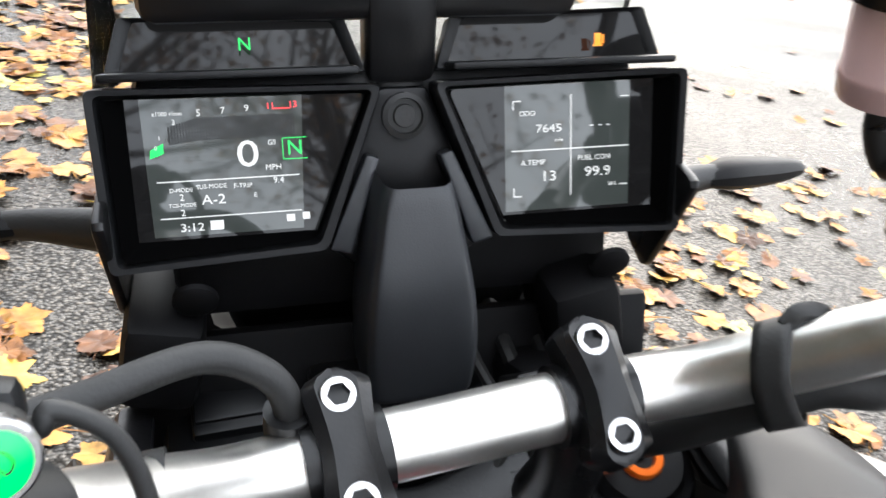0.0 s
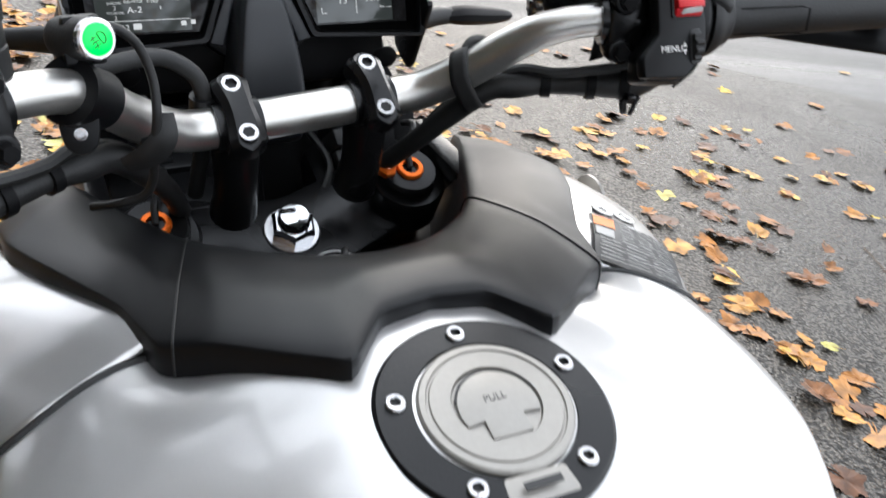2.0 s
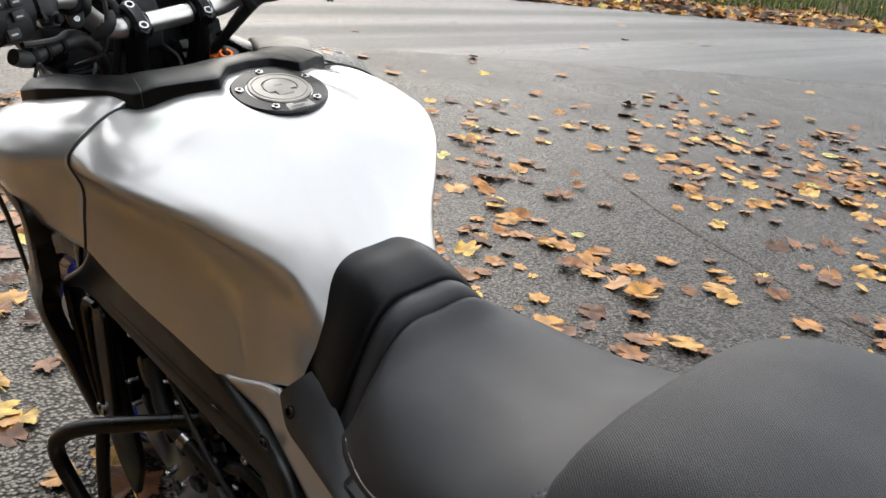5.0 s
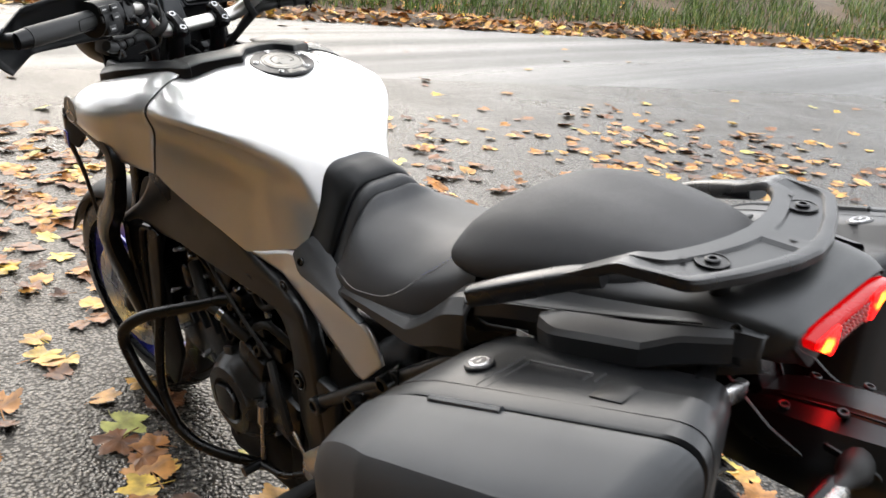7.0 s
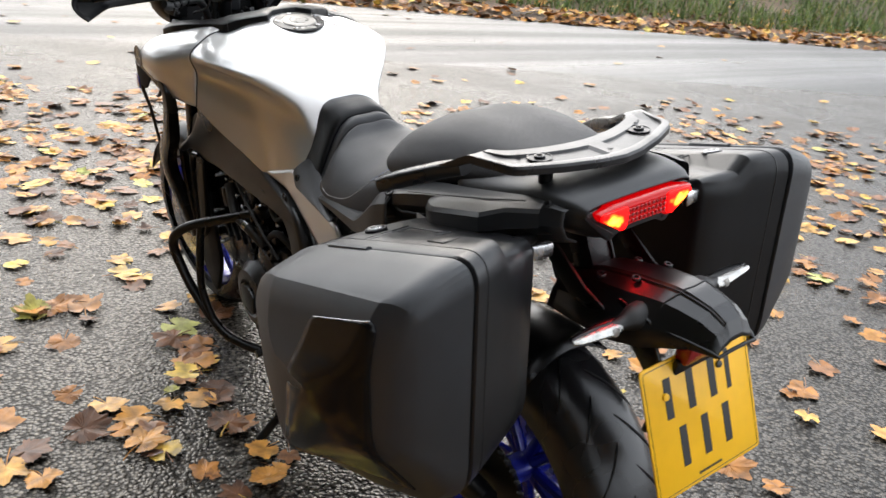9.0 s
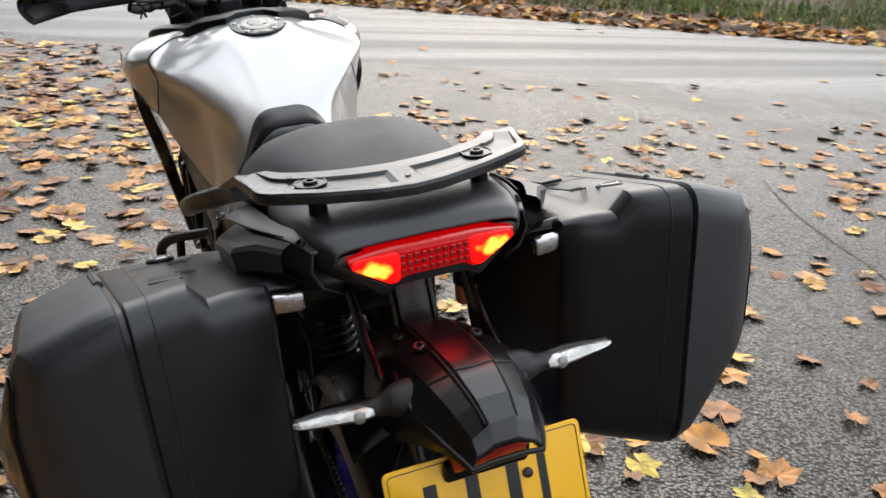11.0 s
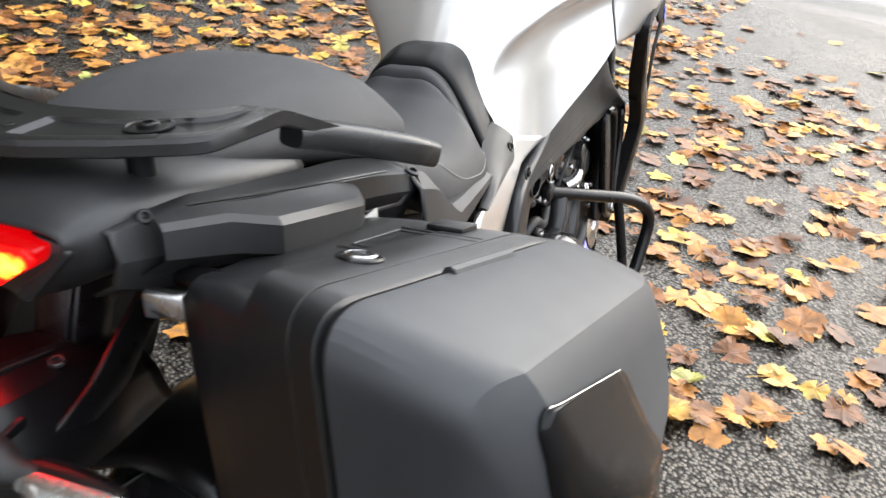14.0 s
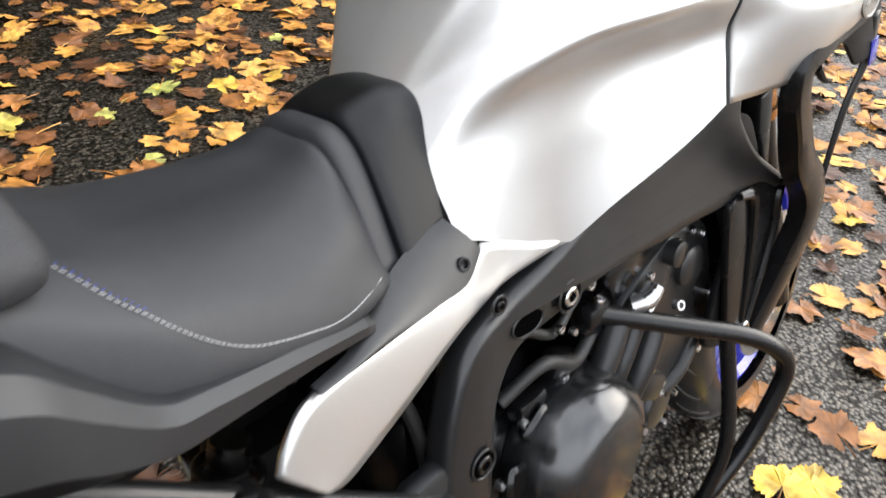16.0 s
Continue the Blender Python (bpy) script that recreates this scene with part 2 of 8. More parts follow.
def asphalt(name, dark, light, rough_lo, rough_hi, grain, relief, streak=0.0, patch=0.5, sheen=0.66, gap=0.1):
    m = bpy.data.materials.new(name)
    m.use_nodes = True
    nt = m.node_tree
    b = nt.nodes["Principled BSDF"]
    tc = nt.nodes.new("ShaderNodeTexCoord")
    vo = nt.nodes.new("ShaderNodeTexVoronoi")
    vo.inputs["Scale"].default_value = grain
    n1 = nt.nodes.new("ShaderNodeTexNoise")
    n1.inputs["Scale"].default_value, n1.inputs["Detail"].default_value = grain * 0.6, 6
    n2 = nt.nodes.new("ShaderNodeTexNoise")
    n2.inputs["Scale"].default_value, n2.inputs["Detail"].default_value = patch, 5
    for n in (vo, n1, n2):
        nt.links.new(tc.outputs["Object"], n.inputs["Vector"])
    ramp = nt.nodes.new("ShaderNodeValToRGB")
    ramp.color_ramp.elements[0].position, ramp.color_ramp.elements[0].color = 0.46, (*dark, 1)
    ramp.color_ramp.elements[1].position, ramp.color_ramp.elements[1].color = 0.72, (*light, 1)
    add = nt.nodes.new("ShaderNodeMath")
    add.operation = 'MULTIPLY_ADD'
    add.inputs[1].default_value = 0.55
    nt.links.new(vo.outputs["Color"], add.inputs[0])
    half = nt.nodes.new("ShaderNodeMath")
    half.operation = 'MULTIPLY'
    half.inputs[1].default_value = 0.5
    nt.links.new(n1.outputs["Fac"], half.inputs[0])
    nt.links.new(half.outputs[0], add.inputs[2])
    nt.links.new(add.outputs[0], ramp.inputs[0])
    shade = nt.nodes.new("ShaderNodeMapRange")
    shade.inputs["From Min"].default_value, shade.inputs["From Max"].default_value = 0.3, 0.7
    shade.inputs["To Min"].default_value, shade.inputs["To Max"].default_value = 0.72, 1.25
    nt.links.new(n2.outputs["Fac"], shade.inputs["Value"])
    sc = nt.nodes.new("ShaderNodeVectorMath")
    sc.operation = 'SCALE'
    nt.links.new(ramp.outputs[0], sc.inputs[0])
    nt.links.new(shade.outputs[0], sc.inputs["Scale"])
    wet = nt.nodes.new("ShaderNodeMapRange")
    wet.inputs["From Min"].default_value, wet.inputs["From Max"].default_value = 0.38, 0.62
    wet.inputs["To Min"].default_value, wet.inputs["To Max"].default_value = rough_lo, rough_hi
    nt.links.new(n2.outputs["Fac"], wet.inputs["Value"])
    stone = nt.nodes.new("ShaderNodeMath")
    stone.operation = 'MULTIPLY_ADD'
    stone.inputs[1].default_value = 0.42
    nt.links.new(n1.outputs["Fac"], stone.inputs[0])
    nt.links.new(wet.outputs[0], stone.inputs[2])
    nt.links.new(stone.outputs[0], b.inputs["Roughness"])
    if streak > 0:
        mp = nt.nodes.new("ShaderNodeMapping")
        mp.inputs["Rotation"].default_value = (0, 0, radians(24))
        mp.inputs["Scale"].default_value = (0.02, streak, 1)
        n4 = nt.nodes.new("ShaderNodeTexNoise")
        n4.inputs["Scale"].default_value, n4.inputs["Detail"].default_value = 1.0, 4
        nt.links.new(tc.outputs["Object"], mp.inputs[0])
        nt.links.new(mp.outputs[0], n4.inputs["Vector"])
        nt.links.new(n4.outputs["Fac"], wet.inputs["Value"])
    # joints between the stones: matt, gap shade put into colour, wet sheen taken out
    joint = nt.nodes.new("ShaderNodeMapRange")
    joint.interpolation_type = 'SMOOTHSTEP'
    joint.inputs["From Min"].default_value, joint.inputs["From Max"].default_value = 0.36, 0.62
    joint.inputs["To Min"].default_value, joint.inputs["To Max"].default_value = 1.0, gap
    nt.links.new(vo.outputs["Distance"], joint.inputs["Value"])
    gap_shade = nt.nodes.new("ShaderNodeVectorMath")
    gap_shade.operation = 'SCALE'
    nt.links.new(sc.outputs[0], gap_shade.inputs[0])
    nt.links.new(joint.outputs[0], gap_shade.inputs["Scale"])
    nt.links.new(gap_shade.outputs[0], b.inputs["Base Color"])
    gloss = nt.nodes.new("ShaderNodeMath")
    gloss.operation = 'MULTIPLY'
    gloss.inputs[1].default_value = sheen
    nt.links.new(joint.outputs[0], gloss.inputs[0])
    nt.links.new(gloss.outputs[0], b.inputs["Specular IOR Level"])
    b.inputs["Specular Tint"].default_value = (1.0, 0.945, 0.86, 1)
    bp = nt.nodes.new("ShaderNodeBump")
    bp.inputs["Strength"].default_value, bp.inputs["Distance"].default_value = relief, 0.009
    dome = nt.nodes.new("ShaderNodeMath")
    dome.operation = 'MULTIPLY_ADD'
    dome.inputs[1].default_value = -0.9
    nt.links.new(vo.outputs["Distance"], dome.inputs[0])
    nt.links.new(add.outputs[0], dome.inputs[2])
    nt.links.new(dome.outputs[0], bp.inputs["Height"])
    nt.links.new(bp.outputs[0], b.inputs["Normal"])
    return m


LAYBY = asphalt("wet_rough_asphalt", (0.009, 0.0078, 0.006), (0.084, 0.070, 0.053), 0.02, 0.20, 92, 0.42, patch=0.9, sheen=0.66, gap=0.20)
ROADM = asphalt("wet_road_asphalt", (0.06, 0.06, 0.06), (0.12, 0.12, 0.118), 0.06, 0.32, 120, 0.28, streak=1.1, sheen=0.45, gap=0.6)


def leaf_material(name, ramp_colors, island=False):
    m = bpy.data.materials.new(name)
    m.use_nodes = True
    nt = m.node_tree
    b = nt.nodes["Principled BSDF"]
    src = nt.nodes.new("ShaderNodeNewGeometry") if island else nt.nodes.new("ShaderNodeObjectInfo")
    out = src.outputs["Random Per Island"] if island else src.outputs["Random"]
    ramp = nt.nodes.new("ShaderNodeValToRGB")
    el = ramp.color_ramp.elements
    while len(el) < len(ramp_colors):
        el.new(0.5)
    for k, (pos, c) in enumerate(ramp_colors):
        el[k].position, el[k].color = pos, (*c, 1)
    nt.links.new(out, ramp.inputs[0])
    tc = nt.nodes.new("ShaderNodeTexCoord")
    n = nt.nodes.new("ShaderNodeTexNoise")
    n.inputs["Scale"].default_value, n.inputs["Detail"].default_value = 22, 7
    nt.links.new(tc.outputs["Object"], n.inputs["Vector"])
    rng = nt.nodes.new("ShaderNodeMapRange")
    rng.inputs["From Min"].default_value, rng.inputs["From Max"].default_value = 0.3, 0.7
    rng.inputs["To Min"].default_value, rng.inputs["To Max"].default_value = 0.38, 1.55
    nt.links.new(n.outputs["Fac"], rng.inputs["Value"])
    s = nt.nodes.new("ShaderNodeVectorMath")
    s.operation = 'SCALE'
    nt.links.new(ramp.outputs[0], s.inputs[0])
    nt.links.new(rng.outputs[0], s.inputs["Scale"])
    nt.links.new(s.outputs[0], b.inputs["Base Color"])
    b.inputs["Roughness"].default_value = 0.46
    b.inputs["Specular IOR Level"].default_value = 0.38
    bp = nt.nodes.new("ShaderNodeBump")
    bp.inputs["Strength"].default_value, bp.inputs["Distance"].default_value = 0.5, 0.002
    nt.links.new(n.outputs["Fac"], bp.inputs["Height"])
    nt.links.new(bp.outputs[0], b.inputs["Normal"])
    return m


AUTUMN = [(0.0, (0.065, 0.026, 0.011)), (0.20, (0.17, 0.066, 0.021)), (0.46, (0.33, 0.136, 0.030)), (0.70, (0.48, 0.225, 0.043)),
          (0.88, (0.55, 0.31, 0.075)), (0.965, (0.64, 0.43, 0.06)), (1.0, (0.36, 0.38, 0.11))]
LEAF = leaf_material("fallen_leaf_surface", AUTUMN)
LEAFS = leaf_material("fallen_leaves_surface", AUTUMN, True)
GRASSM = leaf_material("grass_blade_surface", [(0.0, (0.03, 0.055, 0.012)), (0.5, (0.075, 0.13, 0.024)), (0.85, (0.15, 0.20, 0.042)),
                                               (1.0, (0.22, 0.16, 0.06))], True)
SHRUBM = leaf_material("shrub_leaf_surface", [(0.0, (0.018, 0.030, 0.010)), (0.6, (0.035, 0.055, 0.016)), (1.0, (0.08, 0.08, 0.02))], True)
SOIL = material("verge_soil", (0.09, 0.06, 0.035), 0.85, 0, 0.5, 9, 0.8, 60)
BARK = material("wet_bark", (0.045, 0.036, 0.028), 0.75, 0, 0.4, 9, 0.8, 40)


def weave(m, scale):
    """Fine woven ribs pressed into a vinyl surface."""
    nt = m.node_tree
    tc = nt.nodes.new("ShaderNodeTexCoord")
    h = []
    for turn in (38, -38):
        mp = nt.nodes.new("ShaderNodeMapping")
        mp.inputs["Rotation"].default_value = (0, 0, radians(turn))
        w = nt.nodes.new("ShaderNodeTexWave")
        w.inputs["Scale"].default_value = scale
        nt.links.new(tc.outputs["Object"], mp.inputs[0])
        nt.links.new(mp.outputs[0], w.inputs["Vector"])
        h.append(w)
    mul = nt.nodes.new("ShaderNodeMath")
    mul.operation = 'MULTIPLY'
    nt.links.new(h[0].outputs["Fac"], mul.inputs[0])
    nt.links.new(h[1].outputs["Fac"], mul.inputs[1])
    bp = nt.nodes.new("ShaderNodeBump")
    bp.inputs["Strength"].default_value, bp.inputs["Distance"].default_value = 0.55, 0.0007
    nt.links.new(mul.outputs[0], bp.inputs["Height"])
    nt.links.new(bp.outputs[0], nt.nodes["Principled BSDF"].inputs["Normal"])


weave(GRIPPED, 210)

# ---- shape helpers ----
def catmull(ctrl, n):
    """Smooth resampling of rows of points along the first axis."""
    c = np.asarray(ctrl, float)
    k = len(c)
    if k == 2:
        u = np.linspace(0, 1, n).reshape((n,) + (1,) * (c.ndim - 1))
        return c[0] * (1 - u) + c[1] * u
    pad = np.concatenate([[2 * c[0] - c[1]], c, [2 * c[-1] - c[-2]]])
    out = []
    for s in np.linspace(0, k - 1 - 1e-9, n):
        i = int(s)
        u = s - i
        p0, p1, p2, p3 = pad[i], pad[i + 1], pad[i + 2], pad[i + 3]
        out.append(0.5 * (2 * p1 + (p2 - p0) * u + (2 * p0 - 5 * p1 + 4 * p2 - p3) * u * u + (3 * p1 - p0 - 3 * p2 + p3) * u ** 3))
    return np.array(out)


def surface(ctrl, nu, nv):
    a = catmull(ctrl, nu)
    return catmull(a.transpose(1, 0, 2), nv).transpose(1, 0, 2)


def grid(P, wrap=False, caps=False):
    """A bmesh from a grid of points; wrap closes the second axis."""
    bm = bmesh.new()
    P = np.asarray(P, float)
    nu, nv = P.shape[:2]
    vs = [[bm.verts.new(P[i, j]) for j in range(nv)] for i in range(nu)]
    for i in range(nu - 1):
        for j in range(nv if wrap else nv - 1):
            k = (j + 1) % nv
            bm.faces.new((vs[i][j], vs[i][k], vs[i + 1][k], vs[i + 1][j]))
    if caps:
        bm.faces.new(list(reversed(vs[0])))
        bm.faces.new(vs[-1])
    return bm


def mirrored(P):
    """A half grid, from the middle line outwards, made whole."""
    P = np.asarray(P, float)
    L = P[:, :0:-1].copy()
    L[..., 0] *= -1
    return np.concatenate([L, P], axis=1)


def frames_along(pts):
    pts = np.asarray(pts, float)
    t = np.gradient(pts, axis=0)
    t /= np.linalg.norm(t, axis=1, keepdims=True) + 1e-12
    ref = np.array([0, 0, 1.0]) if abs(t[0][2]) < 0.9 else np.array([0, 1.0, 0])
    n = ref - t[0] * (ref @ t[0])
    ns = []
    for k in range(len(pts)):
        n = n - t[k] * (n @ t[k])
        n /= np.linalg.norm(n) + 1e-12
        ns.append(n)
    ns = np.array(ns)
    return t, ns, np.cross(t, ns)


def tube(points, radius, n=24, sides=12, flat=1.0, smooth=True):
    """A bent round bar; radius may be one number or one for each control point."""
    pts = catmull(points, n) if smooth else np.asarray(points, float)
    n = len(pts)
    rad = np.full(n, radius) if np.isscalar(radius) else catmull(np.asarray(radius, float)[:, None], n)[:, 0]
    t, a, b = frames_along(pts)
    ang = np.arange(sides) / sides * 2 * math.pi
    P = pts[:, None] + rad[:, None, None] * (np.cos(ang)[None, :, None] * a[:, None] * flat + np.sin(ang)[None, :, None] * b[:, None])
    return grid(P, wrap=True, caps=True)


def lathe(profile, m=None, n=32):
    """Turned about z: profile rows are radius, height."""
    ang = np.arange(n) / n * 2 * math.pi
    P = np.array([[(r * math.cos(a), r * math.sin(a), z) for a in ang] for r, z in profile])
    bm = grid(P, wrap=True, caps=True)
    if m is not None:
        bm.transform(m)
    return bm


def block(size, m=None, bevel=0.004, seg=2, taper=None):
    bm = bmesh.new()
    bmesh.ops.create_cube(bm, size=1.0)
    for v in bm.verts:
        top = v.co.z > 0
        v.co.x *= size[0] * (taper if taper and top else 1)
        v.co.y *= size[1] * (taper if taper and top else 1)
        v.co.z *= size[2]
    if bevel > 0:
        bmesh.ops.bevel(bm, geom=bm.edges[:], offset=min(bevel, min(size) * 0.45), segments=seg, profile=0.5, affect='EDGES')
    if m is not None:
        bm.transform(m)
    return bm


def roundpoly(pts, r, n=5):
    """A polygon with rounded corners; r is one number or one per corner."""
    pts = [np.asarray(p, float) for p in pts]
    out = []
    k = len(pts)
    for i in range(k):
        p, a, b = pts[i], pts[i - 1], pts[(i + 1) % k]
        q = r[i] if not np.isscalar(r) else r
        da, db = a - p, b - p
        la, lb = np.linalg.norm(da), np.linalg.norm(db)
        q = min(q, la * 0.48, lb * 0.48)
        s, e = p + da / la * q, p + db / lb * q
        for j in range(n + 1):
            u = j / n
            out.append((1 - u) ** 2 * s + 2 * u * (1 - u) * p + u * u * e)
    return np.array(out)


def slab(outline, depth, m=None, bevel=0.002, seg=2):
    """A flat outline in x, y given thickness along z, edges rounded."""
    bm = bmesh.new()
    vs = [bm.verts.new((p[0], p[1], -depth / 2)) for p in outline]
    f = bm.faces.new(vs)
    r = bmesh.ops.extrude_face_region(bm, geom=[f])
    up = [v for v in r["geom"] if isinstance(v, bmesh.types.BMVert)]
    bmesh.ops.translate(bm, vec=(0, 0, depth), verts=up)
    bmesh.ops.recalc_face_normals(bm, faces=bm.faces[:])
    if bevel > 0:
        rim = [e for e in bm.edges if abs(e.verts[0].co.z - e.verts[1].co.z) < 1e-9]
        bmesh.ops.bevel(bm, geom=rim, offset=bevel, segments=seg, profile=0.5, affect='EDGES')
    if m is not None:
        bm.transform(m)
    return bm


SIDE = Matrix(((0, 0, 1, 0), (1, 0, 0, 0), (0, 1, 0, 0), (0, 0, 0, 1)))   # outline (y, z) -> bike side, thickness along x


def join(*bms):
    out = bmesh.new()
    for b in bms:
        me = bpy.data.meshes.new("tmp")
        b.to_mesh(me)
        b.free()
        out.from_mesh(me)
        bpy.data.meshes.remove(me)
    return out


def flip_x(bm):
    bm.transform(Matrix.Diagonal((-1, 1, 1, 1)))
    bmesh.ops.reverse_faces(bm, faces=bm.faces[:])
    return bm


def side_of(bm, s):
    return flip_x(bm) if s < 0 else bm


def part(name, bm, mat, parent, label="", sharp=38, thick=0.0, category=""):
    bmesh.ops.recalc_face_normals(bm, faces=bm.faces[:])
    lim = radians(sharp)
    for f in bm.faces:
        f.smooth = True
    for e in bm.edges:
        if len(e.link_faces) == 2 and e.calc_face_angle(0) > lim:
            e.smooth = False
    me = bpy.data.meshes.new(name)
    bm.to_mesh(me)
    bm.free()
    me.materials.append(mat)
    ob = new(name, me)
    if parent is not None:
        ob.parent = parent
    if label:
        tagged(ob, label)
    if thick:
        md = ob.modifiers.new("thickness", 'SOLIDIFY')
        md.thickness, md.offset = thick, -1
    return ob


def thing(name, m, label, category, group="", kind=""):
    ob = new(name)
    ob.empty_display_size = 0.05
    ob.matrix_world = m
    return tagged(ob, label, category, group, kind)


def letters(text, size, m=None, depth=0.0003, align='CENTER', squash=1.0):
    """Writing in the built-in font, as a bmesh lying in x, y."""
    cu = bpy.data.curves.new("letters", 'FONT')
    cu.body, cu.size, cu.extrude, cu.align_x, cu.align_y = text, size, depth, align, 'CENTER'
    cu.resolution_u = 3
    ob = bpy.data.objects.new("letters", cu)
    scene.collection.objects.link(ob)
    dg = bpy.context.evaluated_depsgraph_get()
    me = bpy.data.meshes.new_from_object(ob.evaluated_get(dg))
    bm = bmesh.new()
    bm.from_mesh(me)
    bpy.data.objects.remove(ob)
    bpy.data.curves.remove(cu)
    bpy.data.meshes.remove(me)
    bm.transform(Matrix.Diagonal((squash, 1, 1, 1)))
    if m is not None:
        bm.transform(m)
    return bm


def bolt(m, r=0.006, h=0.004, hexed=True):
    """A socket bolt head with its six-sided recess, along z."""
    rows = []
    for k, (q, z) in enumerate(((1, 0), (1, .75), (.86, 1), (.56, 1), (.54, .98), (.52, .12), (.02, .10))):
        ring = []
        for j in range(24):
            a = j / 24 * 2 * math.pi
            f = math.cos(math.pi / 6) / math.cos(a % (math.pi / 3) - math.pi / 6) * 1.08 if 3 <= k <= 5 else 1
            ring.append((r * q * f * math.cos(a), r * q * f * math.sin(a), h * z))
        rows.append(ring)
    bm = grid(np.array(rows), wrap=True, caps=True)
    bm.transform(m)
    return bm


def axis_to(p, d, spin=0):
    """A pose at p whose z points along d."""
    return Matrix.Translation(p) @ Vector(d).to_track_quat('Z', 'Y').to_matrix().to_4x4() @ Matrix.Rotation(radians(spin), 4, 'Z')


def bar(points, widths, heights, n=26, sides=20, power=0.55):
    """A swept bar with a rounded rectangular section: half widths and half heights along it."""
    pts = catmull(points, n)
    w, h = catmull(np.asarray(widths, float)[:, None], n)[:, 0], catmull(np.asarray(heights, float)[:, None], n)[:, 0]
    t = np.gradient(pts, axis=0)
    t /= np.linalg.norm(t, axis=1, keepdims=True)
    side = np.cross(t, np.array([0, 0, 1.0]))
    side /= np.linalg.norm(side, axis=1, keepdims=True)
    up = np.cross(side, t)
    ang = np.arange(sides) / sides * 2 * math.pi
    c, z = np.sign(np.cos(ang)) * abs(np.cos(ang)) ** power, np.sign(np.sin(ang)) * abs(np.sin(ang)) ** power
    return grid(pts[:, None] + (w[:, None] * c)[..., None] * side[:, None] + (h[:, None] * z)[..., None] * up[:, None], wrap=True, caps=True)

# ---- ground ----
LEAN = pose(0, 0, 0, 0, -8.44, 0)
ALONG = Vector((math.cos(radians(-24)), math.sin(radians(-24)), 0))     # the road's direction
ACROSS = Vector((-ALONG.y, ALONG.x, 0))                                 # away from the motorcycle


def strip(a0, a1, c0, c1, na, nc, height):
    P = np.zeros((na + 1, nc + 1, 3))
    for i in range(na + 1):
        for j in range(nc + 1):
            a, c = a0 + (a1 - a0) * i / na, c0 + (c1 - c0) * j / nc
            p = ALONG * a + ACROSS * c
            P[i, j] = (p.x, p.y, height(a, c))
    return grid(P)


R_NEAR, R_FAR = 6.35, 11.0
tagged(part("ground", strip(-400, 400, -400, 400, 8, 8, lambda a, c: 0.0), LAYBY, None), "wet coarse asphalt of the lay-by", "asphalt", kind="structure")
tagged(part("road", strip(-200, 200, R_NEAR, R_FAR, 60, 12, lambda a, c: -0.003 + 0.022 * math.sin(math.pi * (c - R_NEAR) / (R_FAR - R_NEAR))), ROADM, None),
       "smooth wet grey road surface beside the lay-by", "road", kind="structure")


def bank(a, c):
    d = c - R_FAR
    base = 0.10 * min(1, d / 0.25) + 0.55 * max(0, d - 0.9) * (0.35 if d < 2 else 0.42)
    return base + 0.10 * noise.noise((a * 0.5, c * 0.5, 3.1)) * min(1, d) + 0.03 * noise.noise((a * 2.3, c * 2.3, 7.7))


tagged(part("verge", strip(-60, 60, R_FAR, R_FAR + 14, 160, 28, bank), SOIL, None, sharp=180), "low earth bank with leaf litter along the road", "verge", kind="structure")

crack = catmull([(2.95, 2.60, 0), (2.72, 2.10, 0), (2.60, 1.72, 0), (2.53, 1.42, 0), (2.40, 1.08, 0), (2.33, .70, 0)], 70)
P = []
for k, p in enumerate(crack):
    j, w = .012 * noise.noise((k * .9, 0, 3)) + .006 * noise.noise((k * 2.7, 0, 8)), .004 + .004 * noise.noise((k * .6, 4, 0))
    P.append([(p[0] + j - w, p[1], .0035), (p[0] + j + w, p[1], .0035)])
tagged(part("asphalt_crack", grid(np.array(P)), SOIL, None), "thin dark crack across the wet asphalt", "crack", kind="structure")

